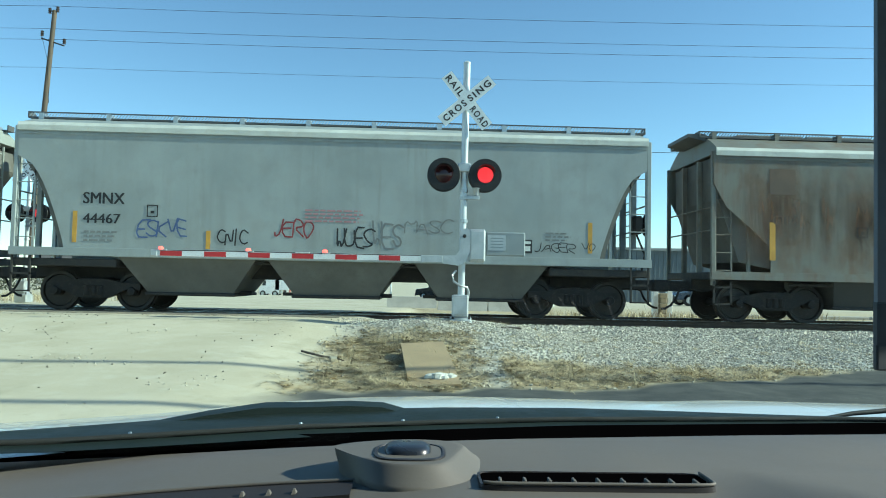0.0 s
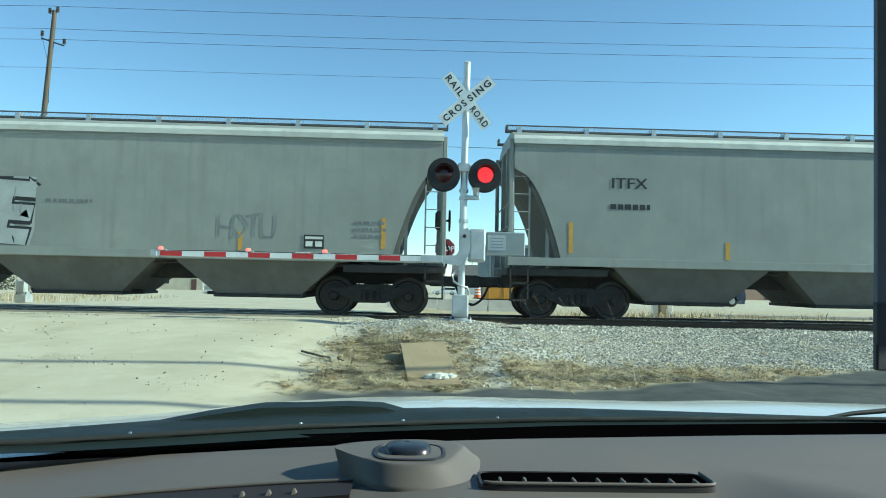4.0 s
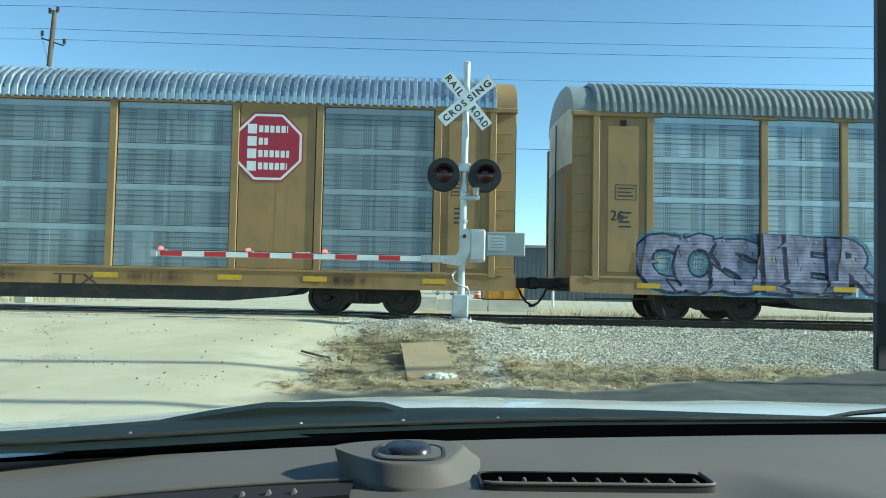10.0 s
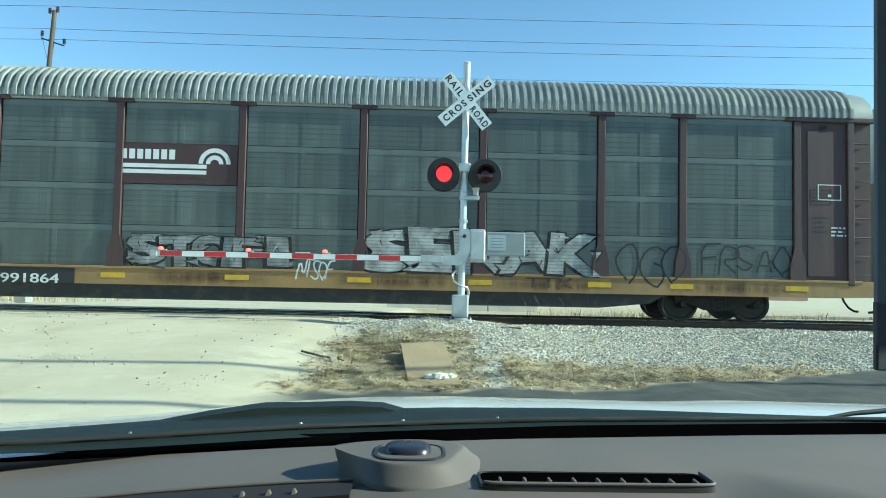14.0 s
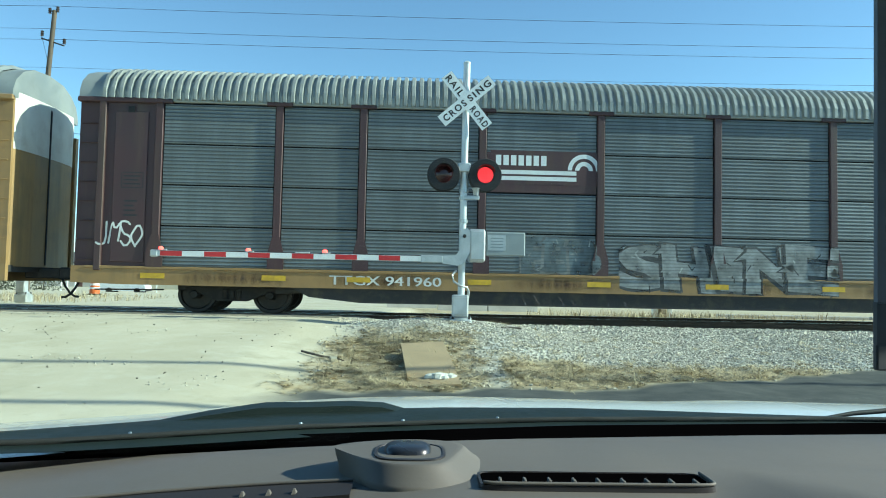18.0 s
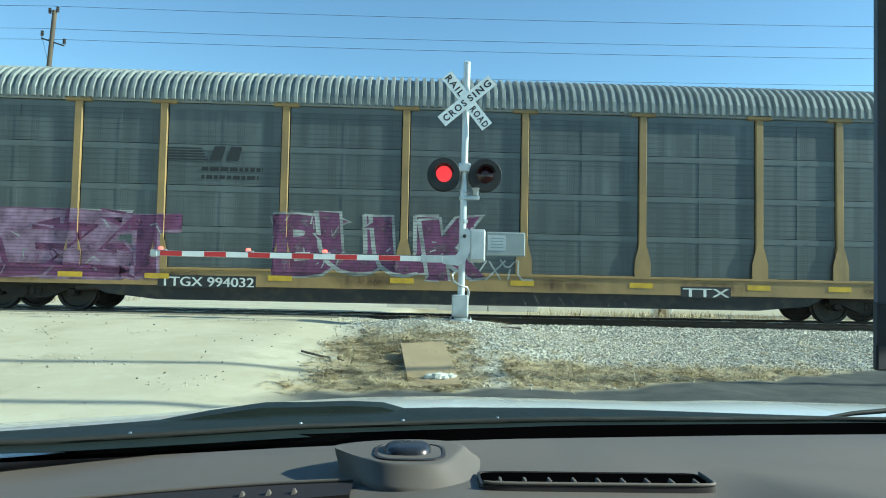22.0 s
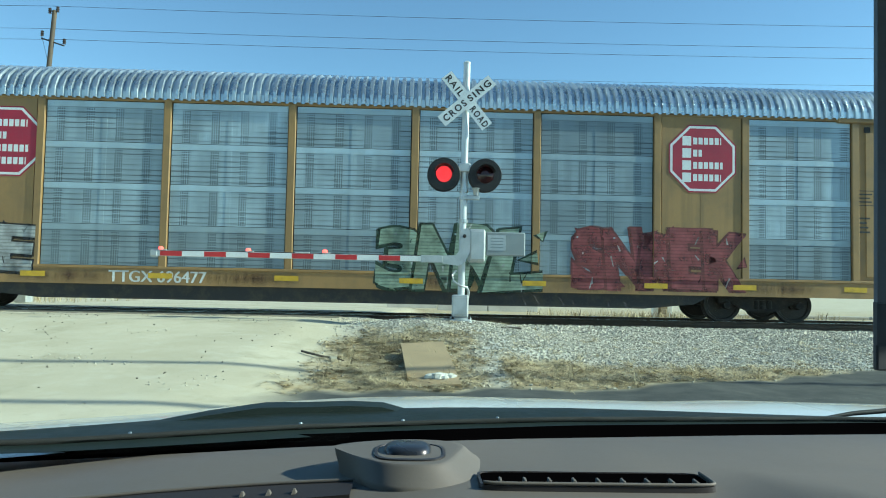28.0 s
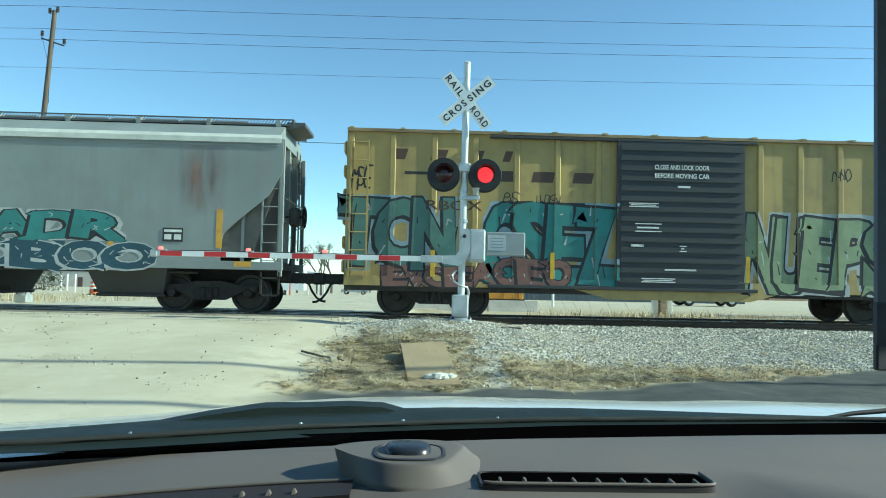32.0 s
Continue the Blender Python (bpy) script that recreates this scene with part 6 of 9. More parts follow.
def shield(car, x0, x1, z0, z1):
    """Shield emblem: blue head with white bars over red and white stripes."""
    w, h, y = x1 - x0, z1 - z0, side_y(car, (x0 + x1) / 2, (z0 + z1) / 2) - .004
    out = [(0, .9), (.12, .92), (.25, .97), (.38, .93), (.5, 1.0), (.62, .93), (.75, .97), (.88, .92), (1, .9), (.96, .75), (1.0, .5), (1.0, .3), (.92, .16), (.75, .07), (.5, 0), (.25, .07), (.08, .16), (0, .3), (0, .5), (.04, .75)]
    base = plate(car, [(x0 + a * w, z0 + c * h) for a, c in out], y, WHITE_REFLECT, "emblem", "shield emblem with blue head and red stripes")
    blue = [(.03, .88), (.25, .94), (.38, .9), (.5, .97), (.62, .9), (.75, .94), (.97, .88), (.935, .75), (.95, .56), (.05, .56), (.065, .75)]
    plate(car, [(x0 + a * w, z0 + c * h) for a, c in blue], y - .0008, EMBLEM_BLUE, "emblem_head", "blue field", base)
    for k in range(7):
        a = .05 + .14 * k
        lo = .06 + abs(a + .03 - .5) * .26
        part("stripe", Geo().box(x0 + a * w, y - .0008, z0 + lo * h, x0 + (a + .07) * w, y + .002, z0 + .53 * h), EMBLEM_RED, base)
    for zc, a, c in ((.81, .2, .8), (.67, .16, .84)):
        x = x0 + a * w
        g = Geo()
        while x < x0 + c * w:
            g.box(x, y - .0016, z0 + (zc - .045) * h, x + w * .07, y + .001, z0 + (zc + .045) * h)
            x += w * .105
        part("emblem_bar", g, WHITE_REFLECT, base)


def quality(car, x0, x1, z0, z1):
    """Dark board with two white rules and a white hooked wheel."""
    w, h, y = x1 - x0, z1 - z0, side_y(car, (x0 + x1) / 2, (z0 + z1) / 2) - .004
    base = part("emblem_board", Geo().box(x0, y, z0, x1, y + .006, z1), BROWN_RACK, car, "maroon emblem board with white rules")
    for za in (.12, .3):
        part("emblem_bar", Geo().box(x0 + .02 * w, y - .001, z0 + za * h, x0 + .8 * w, y + .003, z0 + (za + .12) * h), WHITE_REFLECT, base)
    g = Geo()
    for k in range(7):
        g.box(x0 + (.05 + .07 * k) * w, y - .001, z0 + .56 * h, x0 + (.10 + .07 * k) * w, y + .003, z0 + .86 * h)
    part("emblem_bar", g, WHITE_REFLECT, base)
    cx, cz = x0 + .87 * w, z0 + .45 * h
    for r in (.42, .2):
        ring = [[(cx + (r * h + d) * math.cos(radians(a)), y - .001, cz + (r * h + d) * math.sin(radians(a))) for a in range(0, 181, 12)] for d in (-.05, .05)]
        part("emblem_arc", Geo().loft(ring, closed=False, caps=False), WHITE_REFLECT, base)


def quality2(car, x0, x1, z0, z1):
    w, h, y = x1 - x0, z1 - z0, side_y(car, (x0 + x1) / 2, (z0 + z1) / 2) - .004
    base = part("emblem_board", Geo().box(x0 - .1, y, z0 - .1, x1 + .4, y + .006, z1 + .1), BROWN_RACK, car, "maroon emblem board with white rules")
    for za in (.38, .52):
        part("emblem_bar", Geo().box(x0, y - .001, z0 + za * h, x0 + .72 * w, y + .003, z0 + (za + .07) * h), WHITE_REFLECT, base)
    g = Geo()
    for k in range(12):
        g.box(x0 + (.02 + .05 * k) * w, y - .001, z0 + .66 * h, x0 + (.05 + .05 * k) * w, y + .003, z0 + .82 * h)
    part("emblem_bar", g, WHITE_REFLECT, base)
    cx, cz = x0 + .8 * w, z0 + .55 * h
    for r in (.42, .2):
        ring = [[(cx + (r * h + d) * math.cos(radians(a)), y - .001, cz + (r * h + d) * math.sin(radians(a))) for a in range(-60 if r > .3 else 0, 241 if r > .3 else 181, 12)] for d in (-.06, .06)]
        part("emblem_arc", Geo().loft(ring, closed=False, caps=False), WHITE_REFLECT, base)
    part("emblem_tail", Geo().prism([(cx + .02, z0 + .05 * h), (cx + .45, z0), (cx + .25, z0 + .3 * h)], "y", y - .001, y + .003), WHITE_REFLECT, base)


def redbar_bars(car, x0, x1, z0, z1):
    """Slanted red blocks over a dark rule."""
    w, h, y = x1 - x0, z1 - z0, side_y(car, (x0 + x1) / 2, (z0 + z1) / 2) - .004
    base = part("emblem", Geo().prism([(x0, z0), (x1 - .1, z0), (x1 - .05, z0 + .14 * h), (x0 + .1, z0 + .3 * h)], "y", y, y + .005), LETTER_BLACK, car, "red slanted blocks over a dark rule")
    for k in range(4):
        a, c = x0 + w * (.12 + .22 * k), x0 + w * (.30 + .22 * k)
        part("emblem_block", Geo().prism([(a, z0 + .42 * h), (c, z0 + .42 * h), (c + .1, z1), (a + .12, z1)], "y", y - .001, y + .004), RED_REFLECT, base)


def nsbar_bars(car, x0, x1, z0, z1):
    w, h, y = x1 - x0, z1 - z0, side_y(car, (x0 + x1) / 2, (z0 + z1) / 2) - .004
    g = Geo()
    for k in range(5):
        g.box(x0, y, z0 + h * (.08 + .18 * k), x0 + w * (.56 - .02 * k), y + .004, z0 + h * (.17 + .18 * k))
    base = part("emblem", g, LETTER_BLACK, car, "black striped emblem")
    for a in (.58, .78):
        part("emblem_block", Geo().prism([(x0 + a * w, z0 + .1 * h), (x0 + (a + .15) * w, z0 + .1 * h), (x0 + (a + .2) * w, z1), (x0 + (a + .06) * w, z1)], "y", y, y + .004), LETTER_BLACK, base)


def csx_bars(car, x0, x1, z0, z1):
    w, h, y = x1 - x0, z1 - z0, side_y(car, (x0 + x1) / 2, (z0 + z1) / 2) - .004
    Y = mat("emblem_yellow", (.50, .30, .06), .55, 0, .15, 3, 40, .03)
    base = part("emblem", Geo().box(x0 - .02, y, z0, x1, y + .005, z0 + h * .14), Y, car, "yellow block emblem with underline")
    for k in range(3):
        a, c = x0 + w * (.02 + .33 * k), x0 + w * (.29 + .33 * k)
        zz = [(a, z0 + .25 * h), (c - w * .05, z0 + .25 * h), (c, z1), (a + w * .05, z1)]
        part("emblem_block", Geo().prism(zz, "y", y - .001, y + .004), Y, base)


def gatx_bars(car, x0, x1, z0, z1):
    w, y = x1 - x0, side_y(car, (x0 + x1) / 2, (z0 + z1) / 2) - .004
    base = part("emblem", Geo().box(x0, y, z0, x0 + w * .24, y + .004, z1, .001), LETTER_BLACK, car, "black block emblem")
    for a, c in ((.28, .5), (.53, .74), (.77, 1.0)):
        part("emblem_block", Geo().prism([(x0 + a * w, z0), (x0 + c * w, z0), (x0 + (c - .04) * w, z1), (x0 + (a + .04) * w, z1)], "y", y, y + .004), LETTER_BLACK, base)


def rail_bars(car, x0, x1, z0, z1):
    w, y = x1 - x0, side_y(car, (x0 + x1) / 2, (z0 + z1) / 2) - .004
    base = part("emblem", Geo().box(x0 + .12 * w, y, z0 - .35, x0 + .45 * w, y + .004, z0 - .28), LETTER_BLACK, car, "brown block lettering emblem")
    for a, c in ((0, .13), (.32, .45), (.68, .74), (.9, .97)):
        part("emblem_block", Geo().prism([(x0 + a * w, z0), (x0 + c * w - .03, z0), (x0 + c * w + .05, z1), (x0 + a * w + .08, z1)], "y", y, y + .004), ink("BROWN"), base)


def box_bars(car, x0, x1, z0, z1):
    w, y = x1 - x0, side_y(car, (x0 + x1) / 2, (z0 + z1) / 2) - .004
    base = part("emblem", Geo().box(x0, y, z0, x0 + .22 * w, y + .004, z1), ink("BROWN"), car, "brown block lettering emblem")
    for a, c in ((.4, .62), (.8, 1.0)):
        part("emblem_block", Geo().prism([(x0 + a * w, z0), (x0 + c * w - .03, z0), (x0 + c * w + .03, z1), (x0 + a * w + .05, z1)], "y", y, y + .004), ink("BROWN"), base)


word(H1, "SMNX", 1.63, 2.56, 2.47, 2.73, "BK")
word(H1, "44467", 1.65, 2.49, 2.02, 2.24, "BK")
frame_on(H1, 3.09, 3.34, 2.19, 2.47, "BK")
scrawl(H1, "ESKVE", 2.87, 4.03, 1.73, 2.15, "BLUE")
scrawl(H1, "CNIC", 4.72, 5.39, 1.57, 1.96, "BK")
scrawl(H1, "JERO", 6.0, 6.89, 1.8, 2.22, "RED")
lines(H1, 6.71, 8.24, 2.15, 2.48, 4, "PINK")
scrawl(H1, "WUES", 7.4, 8.29, 1.57, 2.03, "BK")
scrawl(H1, "WES", 8.29, 8.97, 1.58, 2.18, "GREY")
scrawl(H1, "MASC", 9.01, 10.13, 1.93, 2.29, "GREY")
scrawl(H1, "JAGER", 12.06, 13.03, 1.56, 1.8, "BK")
scrawl(H1, "VO", 13.19, 13.49, 1.61, 1.82, "BK")
lines(H1, 12.32, 12.95, 1.83, 2.07, 3, "GREY")
lines(H1, 1.68, 2.5, 1.59, 1.88, 3, "GREY")
frame_on(H1, 10.95, 11.39, 1.64, 1.97, "GREY")
frame_on(H2, 3.51, 3.77, 2.08, 2.33, "BK")
patch_on(H2, 1.39, 2.02, 3.07, 3.68, "RUSTD")
word(H2, "GTPX", 1.45, 2.08, 2.36, 2.56, "RUSTD")
stain_on(H2, 0.3, 4.6, 1.1, 4.1, "RUST")
stain_on(H2, 2.2, 8.8, 1.15, 4.0, "RUST")
stain_on(H2, 6.5, 12.0, 1.6, 4.05, "RUSTD")
stain_on(H2, 0.55, 2.19, 1.25, 4.08, "RUST")
stain_on(H2, 2.97, 4.36, 1.15, 3.87, "RUST")
stain_on(H2, 4.87, 7.18, 1.46, 3.81, "RUST")
stain_on(H2, 7.2, 8.61, 1.37, 2.94, "RUST")
stain_on(H2, 10.15, 11.46, 2.35, 3.94, "RUST")
patch_on(H3, 1.63, 2.89, 2.46, 3.15, "GREYP")
word(H3, "ITFX", 1.65, 2.65, 2.59, 2.97, "BK")
word(H3, "91209", 1.63, 2.95, 1.99, 2.34, "BK")
frame_on(H3, 3.62, 3.88, 2.31, 2.57, "BK")
lines(H3, 1.63, 2.51, 1.47, 1.76, 3, "GREY")
patch_on(H3, 9.57, 13.46, 2.04, 3.45, "GREYP")
frame_on(H3, 8.03, 8.87, 1.68, 1.89, "BK")
scrawl(H3, "EAMUE", 12.4, 14.36, 1.58, 2.11, "OCHRE")
patch_on(H4, 1.15, 2.91, 2.37, 3.26, "GREYP")
frame_on(H4, 1.42, 2.8, 2.56, 2.98, "WH")
word(H4, "ITFX", 1.54, 2.21, 2.61, 2.95, "WH")
word(H4, "90857", 1.58, 3.07, 2.01, 2.34, "BK")
patch_on(H4, 9.72, 13.58, 2.0, 3.48, "GREYP")
patch_on(H4, 7.23, 9.65, 1.55, 2.51, "GREYP")
patch_on(H4, 13.6, 14.35, 1.7, 2.41, "GREYP")
patch_on(H4, 5.6, 5.89, 2.33, 3.95, "GREYP")
frame_on(H4, 3.61, 3.89, 2.35, 2.58, "BK")
burner(H4, "NOLAN", 8.99, 12.14, 1.52, 1.99, "PINKR", "BK")
scrawl(H4, "COS", 6.05, 6.92, 1.4, 2.28, "BK")
frame_on(H4, 8.09, 8.96, 1.58, 1.86, "BK")
lines(H4, 8.16, 8.88, 1.6, 1.81, 3, "BK")
lines(H4, 13.74, 14.35, 1.83, 2.03, 2, "PALE")
word(H5, "ITFX", 1.41, 2.01, 2.64, 2.87, "BK")
word(H5, "701226", 1.26, 2.39, 2.17, 2.4, "BK")
lines(H5, 1.31, 2.17, 1.85, 2.1, 2, "GREY")
burner(H5, "SERAVE", 3.26, 7.65, 1.48, 3.05, "PALE", "BK", "PALE")
scrawl(H5, "SER", 0.31, 0.82, 3.29, 3.71, "BK")
scrawl(H5, "SERC", 2.77, 3.13, 2.04, 2.33, "BK")
scrawl(H5, "SERC", 4.78, 5.17, 2.96, 3.11, "BK")
frame_on(H5, 2.99, 3.28, 2.37, 2.63, "BK")
scrawl(H5, "HOTU", 11.96, 13.2, 1.73, 2.33, "FAINT")
lines(H5, 7.98, 9.3, 2.46, 2.62, 1, "GREY")
lines(H5, 15.04, 15.86, 1.79, 2.26, 3, "GREY")
word(H6, "ITFX", 2.41, 3.25, 3.12, 3.37, "BK")
lines(H6, 2.4, 3.52, 2.58, 2.85, 1, "BK")
word(H7, "FMLX", 2.0, 2.95, 2.64, 2.86, "BK")
word(H7, "51307", 2.0, 3.09, 2.17, 2.39, "BK")
stain_on(H7, 6.81, 8.52, 2.11, 4.29, "RUST")
burner(H7, "QUPOE", 5.87, 9.87, 1.51, 2.38, "SKY", "BK")
burner(H7, "ONNOO", 6.28, 9.22, 0.99, 1.39, "TEALD", "GREY")
lines(H7, 6.07, 7.88, 2.46, 2.69, 2, "BK")
lines(H7, 9.6, 10.59, 2.46, 2.67, 2, "BK")
scrawl(H7, "SEVO", 10.02, 10.57, 1.03, 1.38, "BK")
stain_on(H7, 12.81, 13.21, 1.01, 1.2, "RUST")
word(H8, "FMLX", 1.41, 2.17, 2.34, 2.57, "BK")
patch_on(H8, 1.58, 2.27, 1.91, 2.12, "WH")
word(H8, "1205", 1.66, 2.22, 1.93, 2.09, "BK")
scrawl(H8, "EREBOE", 2.18, 6.0, 1.42, 2.29, "PINKF")
scrawl(H8, "MUSEA", 6.81, 9.12, 1.48, 2.31, "PINKF")
scrawl(H8, "SN", 10.49, 11.01, 1.63, 1.97, "BK")
scrawl(H8, "MISTERWAE", 10.19, 11.94, 1.48, 2.02, "BK")
lines(H8, 14.3, 14.94, 2.04, 2.32, 3, "GREY")
word(H9, "FMLX", 1.39, 2.18, 2.32, 2.54, "BK")
patch_on(H9, 1.39, 2.35, 1.82, 2.13, "WH")
word(H9, "52206", 1.41, 2.32, 1.84, 2.11, "BK")
scrawl(H9, "KDIXY", 0.09, 1.16, 2.7, 3.49, "GREY")
burner(H9, "NOD", 1.77, 3.95, 0.92, 2.16, "DKGREY", "PALE")
burner(H9, "DVSK", 3.95, 7.09, 0.94, 2.29, "DKGREY", "PALE")
scrawl(H9, "NICHY", 7.09, 8.53, 1.34, 2.2, "BK")
scrawl(H9, "I KNOW", 8.84, 9.66, 1.88, 2.17, "BK")
scrawl(H9, "I SUCK", 8.61, 9.66, 1.5, 1.79, "BK")
scrawl(H9, "GET USED TO ME!", 8.89, 11.47, 1.03, 1.28, "BK")
frame_on(H9, 3.91, 4.15, 2.13, 2.32, "BK")
lines(H9, 14.24, 14.94, 1.98, 2.28, 3, "GREY")
word(H10, "EFNX", 1.94, 2.74, 2.69, 2.9, "BK")
word(H10, "160135", 1.93, 2.98, 2.23, 2.47, "BK")
scrawl(H10, "TEXON", 1.96, 2.81, 1.87, 2.21, "BK")
lines(H10, 1.97, 2.82, 1.66, 1.84, 2, "GREY")
burner(H10, "KASEP", 3.01, 7.62, 1.35, 2.68, "CHROME", "BK", "TEAL")
scrawl(H10, "KOS", 7.5, 8.16, 1.86, 2.55, "BK")
burner(H10, "BXECO", 8.67, 13.6, 1.35, 2.82, "CHROME", "BK", "TEAL")
scrawl(H10, "LE", 13.84, 14.15, 1.7, 2.58, "BK")
scrawl(H10, "NONO", 4.85, 6.65, 2.39, 2.61, "TEAL")
emblem(R11, 4.85, 6.46, 3.05, 4.69)
emblem(R11, 20.56, 22.17, 3.07, 4.7)
word(R11, "G 9799", 1.02, 1.59, 2.69, 2.82, "BK")
burner(R11, "SVNA", 1.48, 4.73, 0.61, 2.0, "CHALK", "DKGREY", "PINKF")
burner(R11, "NVSNA", 4.74, 7.83, 0.62, 2.05, "CHALK", "DKGREY", "PINKF")
patch_on(R11, 7.75, 10.34, 0.57, 0.88, "BK")
word(R11, "TTGX 696656", 7.87, 10.18, 0.62, 0.84, "WH")
word(R11, "TTX", 16.6, 17.58, 0.63, 0.86, "BROWN")
word(R12, "26", 0.93, 1.23, 2.36, 2.6, "BK")
burner(R12, "COSIER", 1.68, 7.26, 0.62, 2.13, "VIOLET", "NAVY", "SKY")
burner(R12, "HITER", 9.3, 13.84, 0.62, 2.2, "VIOLET", "NAVY", "SKYF")
word(R12, "OSTERBAD", 13.13, 13.89, 1.89, 2.1, "BK")
burner(R12, "SCRAV", 21.38, 24.67, 0.36, 2.03, "BK", "PALE")
redbar_bars(R12, 18.0, 20.59, 3.33, 3.75)
patch_on(R12, 6.68, 9.08, 0.62, 0.92, "BK")
word(R12, "TTGX 255870", 6.74, 8.95, 0.67, 0.88, "WH")
shield(R13, 4.93, 6.31, 3.18, 4.79)
scrawl(R13, "BY CM", 1.82, 3.76, 1.98, 2.3, "WH")
scrawl(R13, "EEE", 4.74, 5.46, 2.1, 2.39, "WH")
cloud_on(R13, 1.5, 7.3, .95, 2.1, "STEELB")
burner(R13, "DNKR", 1.65, 4.63, 0.87, 2.05, "GREY", "PALE")
burner(R13, "EVO", 4.63, 7.12, 0.93, 2.11, "GREY", "PALE")
burner(R13, "NSYA", 8.38, 12.79, 0.6, 2.06, "REDD", "GREYL", "DKGREY")
burner(R13, "JNDER", 13.43, 17.44, 0.65, 1.8, "DKGREY", "GREYL")
patch_on(R13, 7.07, 9.18, 0.63, 0.92, "BK")
word(R13, "TTX  996892", 7.14, 9.14, 0.67, 0.88, "WH")
burner(R13, "XVB", 16.21, 17.95, 0.63, 1.86, "CHALK", "BK", "REDD")
burner(R13, "SOGRELH", 18.3, 24.22, 0.64, 2.05, "TEALD", "GREY")
scrawl(R14, "QEV", 0.8, 1.37, 2.22, 2.51, "WH")
quality(R14, 9.29, 11.9, 3.11, 3.87)
burner(R14, "STOFI", 9.72, 13.45, 1.05, 1.82, "GREYL", "BK")
burner(R14, "SENAK", 15.21, 20.51, 1.0, 2.1, "CHALK", "BK")
scrawl(R14, "OGO", 20.98, 22.59, 0.86, 1.92, "BK")
scrawl(R14, "FRSAO", 23.0, 25.17, 1.18, 1.9, "BK")
scrawl(R14, "NTSOF", 13.53, 14.38, 0.83, 1.28, "WH")
patch_on(R14, 5.2, 8.5, .63, .985, "BK")
word(R14, "991864", 6.83, 8.13, 0.63, 0.84, "WH")
word(R14, "TTX", 18.85, 19.94, 0.74, 0.98, "BROWN")
frame_on(R14, 25.81, 26.38, 2.96, 3.34, "WH")
lines(R14, 26.13, 26.54, 2.09, 2.36, 3, "WH")
burner(R15, "ARNS", 1.96, 5.16, 0.7, 2.06, "LIME", "DKGREY")
scrawl(R15, "FREE", 0.89, 1.59, 1.66, 2.02, "BK")
scrawl(R15, "WAVE", 6.97, 9.52, 1.14, 1.91, "WH")
word(R15, "TTGX 605218", 7.24, 9.23, 0.76, 0.98, "WH")
shield(R16, 4.88, 6.26, 3.26, 4.83)
burner(R16, "GSBTUR", 2.27, 7.34, 0.6, 2.03, "STEELB", "BK")
burner(R16, "UNI", 9.12, 10.91, 0.6, 1.66, "GREYL", "BK", "REDD")
disc_on(R16, 10.91, 12.14, 0.63, 1.82, "PALE")
burner(R16, "SEZE", 12.14, 15.29, 0.59, 1.85, "GREYL", "BK")
burner(R16, "RAKOE", 15.29, 18.98, 0.66, 1.81, "CHALK", "GREY", "REDD")
burner(R16, "KBSEIVE", 18.58, 23.72, 0.6, 2.06, "GREYL", "DKGREY")
patch_on(R16, 6.83, 9.1, 0.62, 0.94, "BK")
word(R16, "TTGX 985743", 6.93, 9.02, 0.66, 0.9, "WH")
word(R16, "TTX", 18.96, 19.51, 0.7, 0.89, "BROWN")
scrawl(R17, "JMSO", 0.57, 1.55, 1.5, 2.12, "WH")
quality(R17, 9.57, 12.12, 3.16, 3.96)
word(R17, "TTGX 941960", 5.88, 8.46, 0.72, 0.93, "WH")
burner(R17, "EBB", 10.4, 12.1, 1.06, 1.96, "STEELB", "GREY")
burner(R17, "SHINE", 12.77, 17.78, 0.67, 1.9, "GREYL", "DKGREY")
quality2(R17, 23.06, 24.99, 3.16, 3.87)
frame_on(R17, 25.74, 26.33, 3.16, 3.51, "WH")
lines(R17, 25.97, 26.43, 2.04, 2.33, 4, "WH")
patch_on(R17, 25.74, 26.33, 1.7, 1.9, "YEL")
scrawl(R17, "ENVSOR", 22.93, 24.94, 1.55, 1.94, "FAINT")
word(R17, "TTX", 18.75, 19.63, 0.67, 0.9, "BK")
word(H18, "SMNX", 1.83, 2.76, 2.47, 2.71, "BK")
word(H18, "44611", 1.81, 2.65, 2.01, 2.25, "BK")
frame_on(H18, 3.25, 3.51, 2.18, 2.43, "BK")
lines(H18, 6.79, 8.37, 2.17, 2.49, 4, "PINK")
lines(H18, 1.84, 2.65, 1.67, 1.89, 2, "GREY")
lines(H18, 11.89, 12.43, 1.83, 2.01, 2, "GREY")
shield(R19, 5.21, 5.99, 3.62, 4.56)
word(R19, "BUILDING AMERICA", 4.73, 6.33, 3.27, 3.43, "BROWN")
scrawl(R19, "OHEX", 0.75, 1.21, 2.43, 4.59, "BROWN")
cloud_on(R19, 0.48, 2.7, 0.64, 2.24, "MAG")
burner(R19, "GEUL", 1.92, 4.96, 0.64, 2.02, "TEALL", "DKGREY")
cloud_on(R19, 3.61, 13.35, 2.0, 3.01, "MAG")
burner(R19, "HEKAS", 4.82, 8.98, 0.57, 2.57, "TEALL", "NAVY", "PALE")
burner(R19, "NBZUR", 8.84, 13.34, 0.66, 2.53, "SKYD", "BK", "PALE")
cloud_on(R19, 12.19, 13.83, 0.57, 2.42, "MAG")
cloud_on(R19, 13.84, 25.16, 0.63, 2.44, "BK")
burner(R19, "TREAV", 14.1, 22.44, 0.63, 2.5, "TEALP", "PALE", "BK")
scrawl(R19, "MSK", 12.64, 13.91, 1.65, 2.29, "WH")
